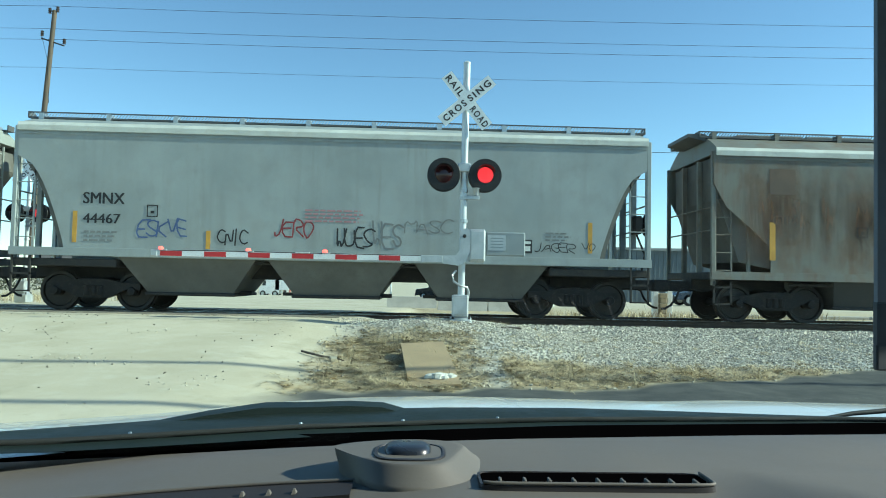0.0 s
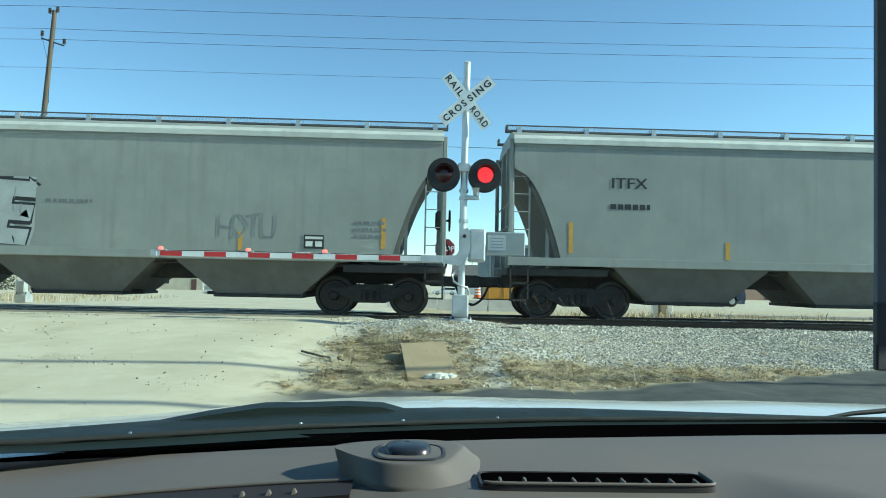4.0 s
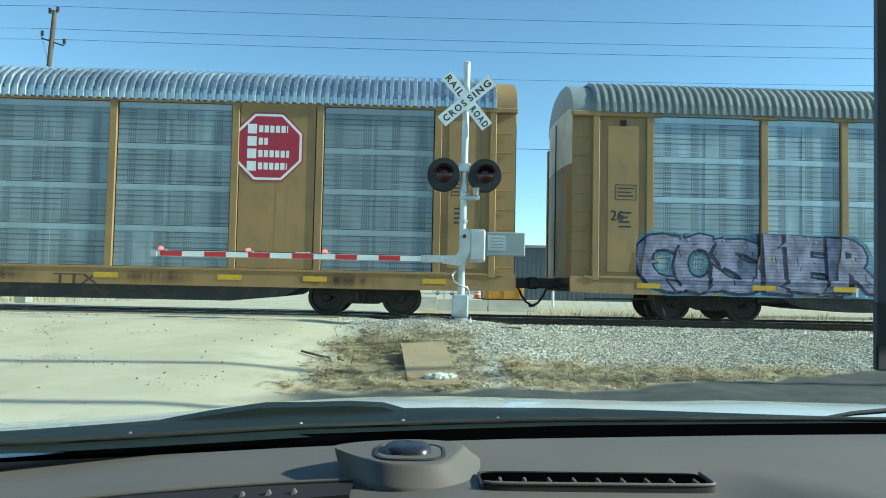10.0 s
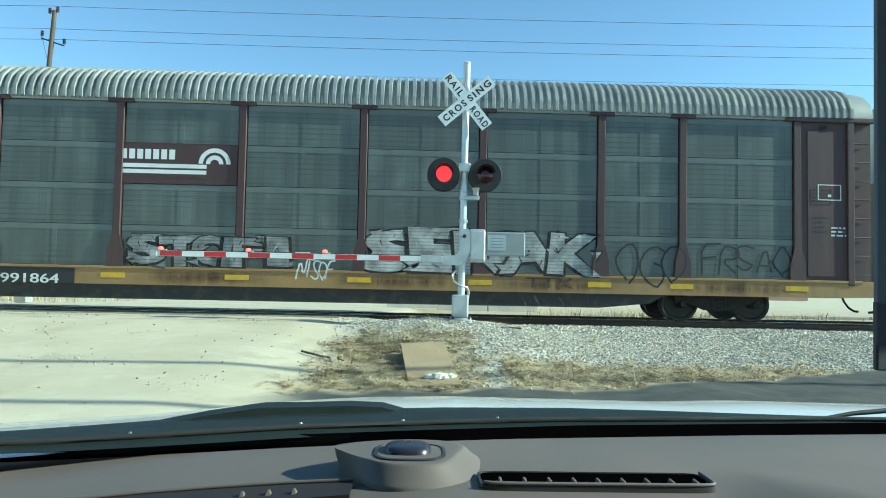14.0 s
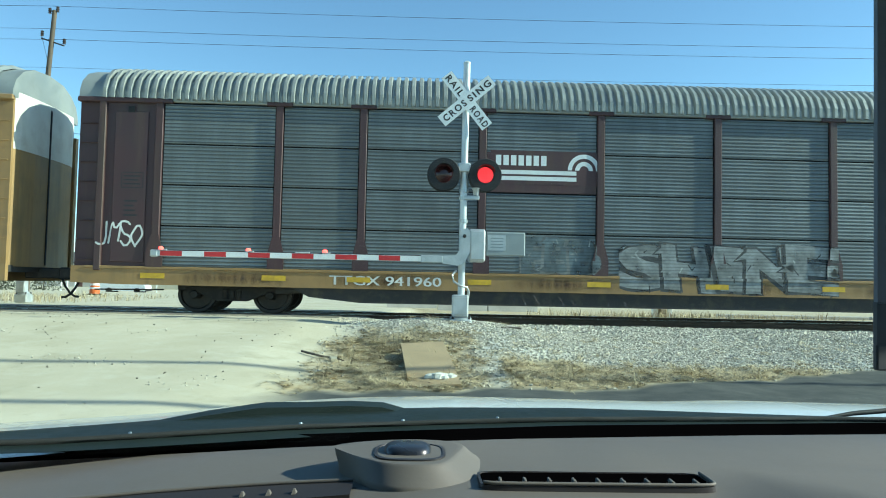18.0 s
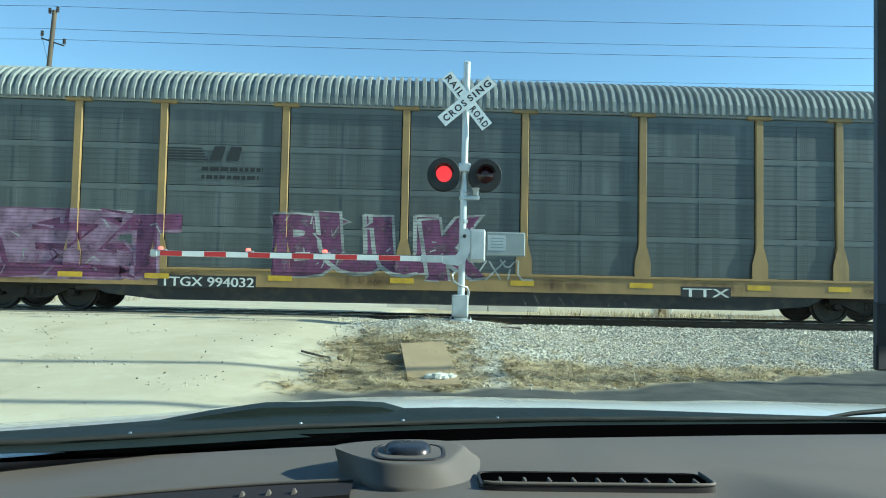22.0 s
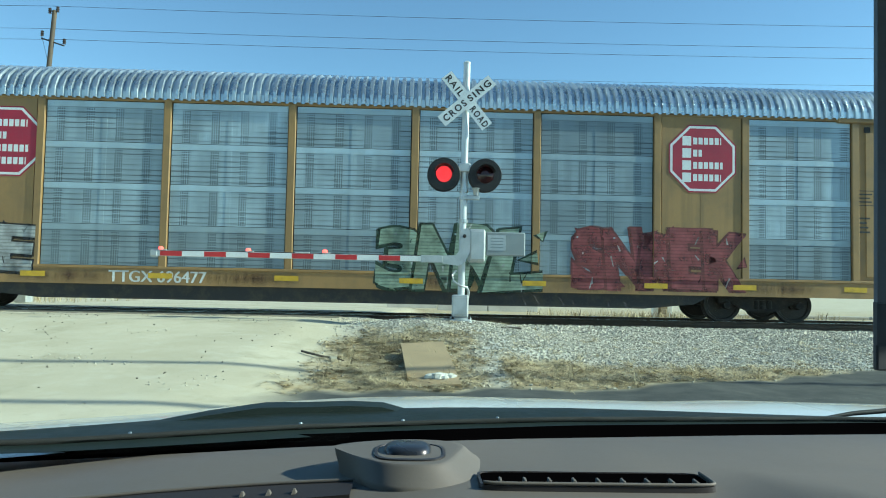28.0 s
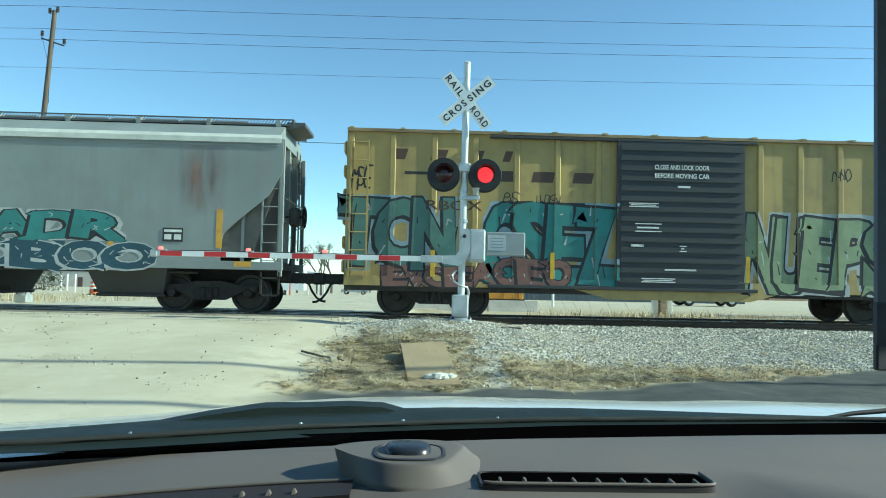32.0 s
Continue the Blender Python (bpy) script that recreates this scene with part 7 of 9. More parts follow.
scrawl(R19, "ALEX", 24.52, 25.06, 1.27, 1.8, "WH")
burner(R19, "Q", 12.21, 12.97, 0.56, 1.4, "PALE", "BK")
word(R19, "TTGX 990085", 5.63, 8.33, 0.69, 0.91, "WH")
burner(R20, "NEZ", 1.92, 5.84, 0.96, 2.35, "PINKB", "MAGD", "PALE")
burner(R20, "EZT", 3.01, 6.95, 0.72, 2.28, "MAGD", "PINKB")
burner(R20, "BUUK", 9.27, 13.99, 0.86, 2.43, "MAGD", "PALE")
nsbar_bars(R20, 6.55, 8.43, 3.51, 3.87)
lines(R20, 7.47, 8.9, 3.08, 3.46, 2, "BK")
patch_on(R20, 6.58, 8.81, 0.58, 0.87, "BK")
word(R20, "TTGX 994032", 6.64, 8.76, 0.62, 0.83, "WH")
patch_on(R20, 18.71, 19.91, 0.58, 0.84, "BK")
word(R20, "TTX", 18.77, 19.86, 0.6, 0.8, "WH")
scrawl(R20, "VXYL", 13.74, 15.19, 0.92, 1.38, "PALE")
scrawl(R20, "CHEY", 0.79, 1.61, 1.85, 2.42, "BK")
csx_bars(R21, 7.15, 8.83, 3.11, 3.87)
patch_on(R21, 4.76, 9.15, 0.62, 1.04, "BK")
word(R21, "TTGX 992409", 5.75, 8.37, 0.7, 0.93, "WH")
frame_on(R21, 0.81, 1.56, 3.37, 3.87, "BROWN")
patch_on(R21, 18.3, 20.3, 0.66, 0.98, "OCHRE")
word(R21, "TTX", 18.7, 19.75, 0.7, 0.93, "BK")
scrawl(R21, "LYV", 9.98, 10.64, 1.2, 1.46, "BK")
scrawl(R22, "RELOS", 2.03, 3.53, 1.51, 2.05, "BK")
scrawl(R22, "PAXER", 2.09, 3.18, 1.04, 1.48, "BK")
scrawl(R22, "SUPER", 4.41, 5.32, 1.55, 1.89, "BK")
scrawl(R22, "VHAINS", 4.44, 5.72, 1.09, 1.51, "BK")
scrawl(R22, "2018", 6.45, 7.31, 1.49, 1.9, "BK")
redbar_bars(R22, 17.91, 20.48, 3.37, 3.74)
word(R22, "BN 2675", 6.68, 8.27, 0.68, 0.9, "BROWN")
shield(R23, 4.82, 6.11, 3.26, 4.8)
burner(R23, "NONUUNON", 1.81, 6.94, 0.73, 2.01, "GREYL", "CHALK")
scrawl(R23, "XREDO", 25.71, 26.64, 3.61, 4.69, "BK")
emblem(R24, 4.96, 6.58, 3.05, 4.68)
emblem(R24, 21.15, 22.77, 3.08, 4.68)
word(R24, "G 9620", 1.16, 1.72, 2.69, 2.81, "BK")
burner(R24, "FNNSE", 2.22, 4.82, 0.94, 2.05, "CHALK", "BK")
burner(R24, "OE", 5.02, 6.4, 0.79, 2.03, "CHALK", "BK")
word(R24, "TTGX 696477", 8.2, 10.4, 0.69, 0.95, "WH")
burner(R24, "3NRL", 14.39, 18.06, 0.59, 2.21, "MINT", "DKGREEN")
burner(R24, "SNREK", 18.96, 22.89, 0.71, 2.23, "REDP", "REDD")
cloud_on(R25, 1.62, 9.26, 0.64, 2.64, "NAVY")
burner(R25, "PA", 1.65, 4.57, 0.64, 2.52, "CHALK", "BK")
burner(R25, "SEUN", 4.47, 9.26, 0.69, 2.47, "CHALK", "BK")
scrawl(R25, "WOH", 3.21, 4.7, 2.37, 3.06, "DKGREEN")
patch_on(R25, 7.32, 9.19, 3.01, 3.99, "GREYL")
nsbar_bars(R25, 7.43, 9.1, 3.35, 3.84)
lines(R25, 7.57, 9.04, 3.08, 3.3, 1, "BK")
scrawl(R25, "LENS", 24.12, 25.13, 1.54, 2.03, "BK")
word(R25, "TTX", 21.3, 22.2, 0.73, 0.96, "BROWN")
scrawl(R25, "SNE", 9.39, 10.15, 1.31, 1.84, "DKGREEN")
patch_on(H26, 1.69, 3.14, 2.25, 2.85, "GREYP")
word(H26, "CICX", 1.82, 2.72, 2.44, 2.71, "BK")
word(H26, "13434", 1.78, 2.9, 2.0, 2.22, "BK")
lines(H26, 1.79, 2.9, 1.63, 1.87, 2, "BK")
scrawl(H26, "KEYENE", 0.34, 1.61, 2.95, 3.51, "BK")
cloud_on(H26, 3.4, 13.5, 1.4, 2.75, "PLUM")
burner(H26, "VESNE", 3.58, 8.84, 1.4, 2.6, "INKP", "MAGD")
stain_on(H26, 1.81, 2.58, 3.05, 3.99, "RUST")
stain_on(H26, 3.3, 4.45, 2.75, 3.69, "RUST")
stain_on(H26, 4.9, 6.5, 2.7, 3.95, "RUST")
scrawl(H26, "PAUB", 3.91, 6.5, 2.58, 3.26, "PALE")
burner(H26, "NASVSEN", 7.49, 13.1, 1.45, 2.6, "INKP", "PLUM")
for x in (6.2, 7.5, 8.05):
    flat_part("graffiti_line", drape(H26, [(.004, [(x, 3.02), (x + .09, 3.02), (x + .75, 2.2), (x + .55, 2.2)]), (.004, [(x - .2, 2.93), (x - .14, 2.93), (x + .5, 2.2), (x + .4, 2.2)])]), ink("INKP"), H26, "long dark sprayed spike")
stain_on(H26, 8.2, 9.8, 2.7, 3.9, "RUST")
stain_on(H26, 10.1, 11.8, 2.5, 3.95, "RUST")
stain_on(H26, 12.1, 13.4, 2.5, 3.9, "RUST")
stain_on(H26, 14.07, 15.18, 2.47, 3.26, "RUST")
gatx_bars(H26, 14.02, 15.63, 3.33, 3.93)
lines(H26, 14.06, 15.07, 1.81, 2.0, 2, "GREY")
scrawl(H26, "LSA", 13.85, 14.62, 1.54, 1.73, "BK")
word(H27, "SMNX", 2.33, 3.25, 2.57, 2.79, "BK")
word(H27, "604", 2.29, 2.96, 2.11, 2.34, "BK")
frame_on(H27, 4.01, 4.26, 2.33, 2.59, "BK")
scrawl(H27, "FAVE", 4.15, 5.08, 1.77, 2.0, "BK")
scrawl(H27, "YS", 0.95, 1.16, 2.65, 3.09, "BK")
burner(H27, "SNADR", 6.9, 11.89, 1.61, 2.33, "TEALG", "BK", "PALE")
burner(H27, "ONOBOO", 6.53, 12.59, 0.93, 1.62, "NAVYT", "PALE")
stain_on(H27, 13.09, 14.26, 2.21, 4.09, "REDST")
stain_on(H27, 1.9, 2.86, 1.72, 3.55, "REDST")
stain_on(H27, 1.28, 1.72, 1.57, 2.87, "RUST")
rail_bars(B28, 1.1, 4.04, 3.69, 3.94)
box_bars(B28, 3.47, 5.9, 3.22, 3.47)
word(B28, "RBOX", 1.94, 3.24, 2.52, 2.74, "BROWN")
scrawl(B28, "MSE", 0.22, 0.65, 2.99, 3.51, "BK")
scrawl(B28, "IW3EN", 4.53, 5.1, 2.7, 2.93, "BK")
scrawl(B28, "BS", 3.79, 4.14, 2.71, 2.98, "BK")
burner(B28, "TCN", 0.03, 2.59, 1.06, 2.84, "GREENB", "BK", "SKYF")
burner(B28, "CSEZ", 3.39, 6.39, 0.74, 2.76, "TEALG", "BK", "SKYF")
burner(B28, "AOEO", 3.07, 5.39, 0.7, 1.45, "REDO", "BK")
burner(B28, "NUEPS", 9.56, 13.26, 0.67, 2.65, "LIMEG", "BK", "PALE")
burner(B28, "EVOE", 1.04, 3.01, 0.68, 1.21, "REDO", "BK")
scrawl(B28, "NNO", 11.69, 12.14, 3.42, 3.74, "BK")



for n_, car_ in enumerate((R11, R12, R13, R14, R15, R16, R17, R19, R20, R21, R22, R23, R24, R25)):
    for x in (1.9, 5.4, 9.6, 14.2, 17.8, 22.1):
        stain_on(car_, x + (n_ * 37 % 10) * .12, x + 2.1 + (n_ * 53 % 10) * .14, .63, 1.0, "BROWN")

# ---- the parked car that the camera sits in ----
DASH = mat("soft_taupe_dashboard_plastic", (.119, .122, .108), .6, 0, .08, 3, 220, .05, .001, vary=False)
DASH_DARK = mat("dark_dashboard_plastic", (.03, .032, .034), .5, 0, .15, 6, 200, .1, .001)
FRIT = mat("black_ceramic_band", (.0014, .0014, .0016), .9, 0, .1, 8, 60, 0)
FRIT.node_tree.nodes["Principled BSDF"].inputs["Specular IOR Level"].default_value = 0
HOOD_PAINT = mat("white_car_paint", (.66, .67, .655), .22, 0, .03, 1, 200, .0, coat=.6, vary=False)
COWL = mat("satin_black_cowl", (.017, .025, .024), .5, 0, .15, 8, 90, .05, vary=False)
COWL.node_tree.nodes["Principled BSDF"].inputs["Specular IOR Level"].default_value = .22
SENSOR = mat("glossy_dark_sensor_lens", (.02, .028, .04), .3, 0, .1, 8, 80, .0)
sedan = thing("parked_car", "parked car with white bonnet and taupe dashboard", "car", at=(0, 0, -.55))
E0 = .55
EDGE = [(-1.5, .62), (-.9, .84), (-.562, .953), (-.384, 1.004), (-.188, 1.067), (.009, 1.121), (.147, 1.15), (.52, 1.2), (.81, 1.23), (1.3, 1.22), (1.6, 1.16)]   # plan line of the windscreen's foot
HOOD_K = [(-1.5, .24), (-1.12, .21), (-.59, .186), (-.334, .1694), (-.15, .162), (.067, .1587), (.394, .1604), (.636, .1621), (.833, .1587), (1.254, .161), (1.6, .165)]


def grid_surface(xs, ys, fz):
    g = Geo()
    return g.loft([[fz(x, y) for x in xs] for y in ys], closed=False, caps=False)


xs = [-1.06 + 2.22 * i / 60 for i in range(61)]


def fall(p):
    """The dashboard drops away towards its driver's side."""
    f = 1 + .4 * max(0, .03 - p[0])
    return (p[0] * f, p[1] * f, .82 + E0 + (p[2] - .82 - E0) * f)


def dash_point(x, k):
    """k runs from the near edge (0) to the windscreen's foot (1)."""
    far = table(x, EDGE)
    y = .30 + (far - .30) * k
    z = .82 - .235 - .02 * (1 - k) - .045 * max(0, .25 - k) / .25 - .018 * max(0, k - .93) / .07
    if y < .946:                   # a fold that widens towards the seats
        q = (.946 - y) / .149
        z += .3 * min(.072 * q, max(0, x - .414 + .046 * q)) * soft(0, .25, k)
    return fall((x, y, z + E0))


part("dashboard", grid_surface(xs, [i / 30 for i in range(31)], dash_point), DASH, sedan, "taupe grained dashboard top", smooth=60)
COWL_K = [(-1.1, .235), (-.72, .2193), (-.486, .2007), (-.396, .193), (-.25, .182), (.049, .1745), (.296, .1726), (.474, .1742), (.656, .1766), (.873, .1794), (1.2, .183)]
FRIT_K = [(-1.2, .262), (-.56, .2408), (-.19, .2148), (.04, .205), (.26, .197), (.81, .1875), (1.4, .184)]

part("frit_band", grid_surface(xs, [0, .5, 1], lambda x, k: fall((x, table(x, EDGE) + .002 + .018 * k, (.82 - .2535) * (1 - k) + (.82 - table(x, FRIT_K) * (table(x, EDGE) + .02)) * k + E0))), FRIT, sedan, "black painted band at the foot of the windscreen", smooth=60)


def cowl_point(x, k):
    far = table(x, EDGE)
    y = far + .10 + .17 * k
    zt = .82 - table(x, COWL_K) * (far + .27)
    z0 = .82 - (table(x, FRIT_K) + .004) * (far + .10)
    return (x, y, z0 + (zt - z0) * k + .006 * math.sin(k * math.pi) + E0)


cowl = part("cowl", grid_surface(xs, [i / 8 for i in range(9)], cowl_point), COWL, sedan, "satin black cowl panel", smooth=60)
part("cowl_seal", Geo().path([(x, table(x, EDGE) + .135, cowl_point(x, .2)[2] + .004) for x in xs], .005, 6), RUBBER, cowl, smooth=60)
for x in (-.44, -.19, -.02, .15):
    part("clip", Geo().lathe([(.0, .006), (.0025, .005), (.004, 0)], (x, table(x, EDGE) + .14, cowl_point(x, .2)[2] + .005), "z", 10), GALV, cowl, smooth=60)
# wiper: a long dark blade with a raised arm
wl = Geo()
W0 = [(-.44, -.004), (-.36, .006), (-.27, .013), (-.2, .011), (-.12, .012), (-.06, .008), (-.02, -.004)]
rings = []
for x, dz in W0:
    xx = x
    p = cowl_point(xx, .9)
    rings.append([(xx, p[1] - .02, p[2] - .01), (xx, p[1] - .02, p[2] + dz), (xx, p[1] + .02, p[2] + dz + .003), (xx, p[1] + .03, p[2] - .01)])
part("wiper", wl.loft(rings), COWL, sedan, "black windscreen wiper", smooth=50)
part("wiper", Geo().path([(.86, table(.86, EDGE) + .25, cowl_point(.86, .95)[2] - .002), (.93, table(.93, EDGE) + .26, cowl_point(.93, .95)[2] + .008), (1.08, table(1.08, EDGE) + .27, cowl_point(1.08, 1)[2] + .024)], [.003, .005, .006], 8), DEEP_BLACK, sedan, "black windscreen wiper arm", smooth=60)


def hood_point(x, k):
    far = table(x, EDGE)
    y = far + .24 + (2.5 - far) * k
    zc = .82 - table(x, HOOD_K) * 1.9
    z = zc + .055 * (1 - ((y - 1.9) / .62) ** 2 * (.55 if y < 1.9 else 1.0)) - .055 + (1.9 - y) * table(x, HOOD_K) * .0
    z += (1.9 - y) * table(x, HOOD_K)
    if k < .12:
        z -= (.12 - k) * .25
    return (x, y, z + E0)


part("bonnet", grid_surface([-1.12 + 2.34 * i / 50 for i in range(51)], [i / 30 for i in range(31)], hood_point), HOOD_PAINT, sedan, "white painted bonnet", smooth=80)

# raised pod on the dashboard with a sensor lens, and the defroster grille
def sup(a, b, n, e=3.2):
    out = []
    for i in range(n):
        c, s = math.cos(2 * math.pi * i / n), math.sin(2 * math.pi * i / n)
        out.append((a * math.copysign(abs(c) ** (2 / e), c), b * math.copysign(abs(s) ** (2 / e), s)))
    return out


def rounded(corners, times=3):
    """Corner-cut a closed plan line."""
    for _ in range(times):
        corners = [p for a, b in zip(corners, corners[1:] + corners[:1]) for p in ((a[0] * .75 + b[0] * .25, a[1] * .75 + b[1] * .25), (a[0] * .25 + b[0] * .75, a[1] * .25 + b[1] * .75))]
    return corners


PX, PY, PZ = -.005, .957, .594 + E0
CROWN = rounded([(-.116, .968), (-.09, .925), (-.036, .868), (.032, .866), (.05, .91), (.075, .99), (-.01, 1.01)])     # wide at the windscreen, narrow towards the seats
FOOT = rounded([(-.11, .985), (-.084, .915), (-.036, .842), (.046, .846), (.092, .90), (.1, 1.03), (-.011, 1.04)])
rings = []
for k, z in ((0, .55), (0, .576), (.12, .579), (.45, .586), (.85, .597), (.96, .5995), (1, .6), (1.06, .6001)):
    cx, cy = -.012, .94
    rings.append([((a[0] + (c[0] - a[0]) * k, a[1] + (c[1] - a[1]) * k, z + E0) if k <= 1 else (cx + (c[0] - cx) * .9, cy + (c[1] - cy) * .9, z + E0)) for a, c in zip(FOOT, CROWN)])
pod = part("dash_pod", Geo().loft(rings), DASH, sedan, "raised taupe sensor pod on the dashboard", smooth=50)
NEARER = Matrix.Translation((0, 0, .82 + E0)) @ Matrix.Diagonal((.973, .973, .973, 1)) @ Matrix.Translation((0, 0, -.82 - E0))
part("bezel", Geo().loft([[(PX + x, PY - .005 + y, PZ + z) for x, y in sup(a, bb, 36)] for a, bb, z in ((.047, .046, -.002), (.047, .046, .002), (.043, .042, .0025), (.042, .041, -.001))]), DASH_DARK, pod, "dark oval bezel", smooth=50, at=NEARER)
part("bezel_plate", Geo().loft([[(PX + x, PY - .005 + y, PZ + z) for x, y in sup(a, bb, 36)] for a, bb, z in ((.0425, .0415, -.002), (.0425, .0415, .0015), (.02, .02, .002))]), DASH, pod, smooth=50, at=NEARER)
part("sensor_lens", Geo().loft([[(PX - .003 + x, PY + y, PZ + z) for x, y in sup(a, bb, 32, 2.8)] for a, bb, z in ((.031, .03, -.001), (.030, .029, .007), (.024, .022, .0105), (.008, .007, .0112))]), SENSOR, pod, "blue-black sensor lens", smooth=60, at=NEARER)


def slot(x0, x1, y0, y1, fins, label):
    zz = .82 - .2385 + E0
    v = part("defroster_grille", Geo().loft([[((x0 + x1) / 2 + x, (y0 + y1) / 2 + y, zz + z) for x, y in sup((x1 - x0) / 2 + a, (y1 - y0) / 2 + a, 56, 9)] for a, z in ((.0045, -.008), (.004, .0025), (.001, .003), (.0, -.004))]), DASH_DARK, sedan, label, smooth=50)
    # black inlay on the dashboard stands for the shade inside the slot
    part("slot", Geo().loft([[((x0 + x1) / 2 + x, (y0 + y1) / 2 + y, zz + z) for x, y in sup((x1 - x0) / 2, (y1 - y0) / 2, 56, 9)] for z in (-.001, .0018)]), FRIT, v)
    rim = [((x0 + x1) / 2 + x, (y0 + y1) / 2 + y, zz + .005) for x, y in sup((x1 - x0) / 2 + .003, (y1 - y0) / 2 + .003, 56, 9)]
    part("bead", Geo().path(rim[-24:] + rim[:3], .0022, 8), DASH, v, "pale bead along the slot", smooth=60)
    for k in range(fins):
        fx = x0 + .02 + (x1 - x0 - .04) * k / max(1, fins - 1)
        part("fin", Geo().box(fx - .0018, y0, zz, fx + .0018, y0 + (y1 - y0) * .26, zz + .008, .0008), DASH, v)


slot(.083, .358, .842, .900, 9, "defroster slot with its shade painted black and short fins")
# long trench of the driver's side defroster: a black slab stands for its shade
TOP_EDGE = [(-.42, .742), (-.346, .772), (-.29, .795), (-.222, .816), (-.15, .835), (-.07, .85)]
lip = .82 - .2375 + E0
trench = part("defroster_grille", Geo().loft([[fall((x, y, lip + .001)) for x, y in TOP_EDGE], [fall((x, y - .05, lip + .001)) for x, y in TOP_EDGE], [fall((x, y - .05, lip - .006)) for x, y in TOP_EDGE], [fall((x, y, lip - .006)) for x, y in TOP_EDGE]], caps=False, closed=True), DEEP_BLACK, sedan, "defroster trench with its shade painted black and short fins", smooth=30)
part("trench_lip", Geo().path([fall((x, y + .003, lip + .002)) for x, y in TOP_EDGE], .0028, 8), DASH, trench, smooth=60)
for x in (-.36, -.185, -.158, -.131):
    y = table(x, TOP_EDGE) - .032
    a = fall((x, y, lip + .001))
    part("fin", Geo().loft([[(a[0] - .003, a[1], a[2]), (a[0] + .003, a[1], a[2]), (a[0] + .003, a[1] - .012, a[2]), (a[0] - .003, a[1] - .012, a[2])], [(a[0] - .001, a[1] - .004, a[2] + .006), (a[0] + .001, a[1] - .004, a[2] + .006), (a[0] + .001, a[1] - .008, a[2] + .006), (a[0] - .001, a[1] - .008, a[2] + .006)]]), DASH, trench)

# roof, pillars and doors of the car
BODY = mat("white_body_shell", (.72, .73, .73), .3, 0, .04, 1, 100, .0, vary=False)
LINING = mat("grey_cloth_lining", (.12, .12, .115), .9, 0, .1, 4, 120, .2)
ROOF_Z = 1.215 + E0
SIDE_X = (-1.12, 1.22)
part("roof_panel", Geo().box(-.98, -2.0, ROOF_Z, 1.06, .56, ROOF_Z + .04, .015), BODY, sedan, "white car roof")
# unseen pane on the left only, added to dim light on the dashboard pod
TINT, tt_, tb_ = nodes_of("light_cutting_pane")
see = tt_.nodes.new("ShaderNodeBsdfTransparent")
see.inputs[0].default_value = (.12, .14, .13, 1)
tt_.links.new(see.outputs[0], tt_.nodes["Material Output"].inputs[0])
part("side_window", Geo().box(SIDE_X[0] + .07, -.6, .5 + E0, SIDE_X[0] + .075, .62, ROOF_Z - .03), TINT, sedan, "added unseen dark pane that cuts light from the left")
# unseen wall behind the eye, added to keep rear light off the dashboard
part("cabin_rear_wall", Geo().box(-.98, -.62, -.25 + E0, 1.06, -.56, ROOF_Z - .03, .01), LINING, sedan, "added unseen grey wall that blocks light from behind")
part("roof_lining", Geo().box(-.97, -2.0, ROOF_Z - .03, 1.05, .55, ROOF_Z - .001, .01), LINING, sedan, "grey cloth roof lining")


def arch(y, n=8, r=.43, z=-.2):
    """Wheel opening in the side of the body, front to back."""
    return [(y + r * math.cos(math.pi * i / n), z + r * math.sin(math.pi * i / n) + E0) for i in range(n + 1)]


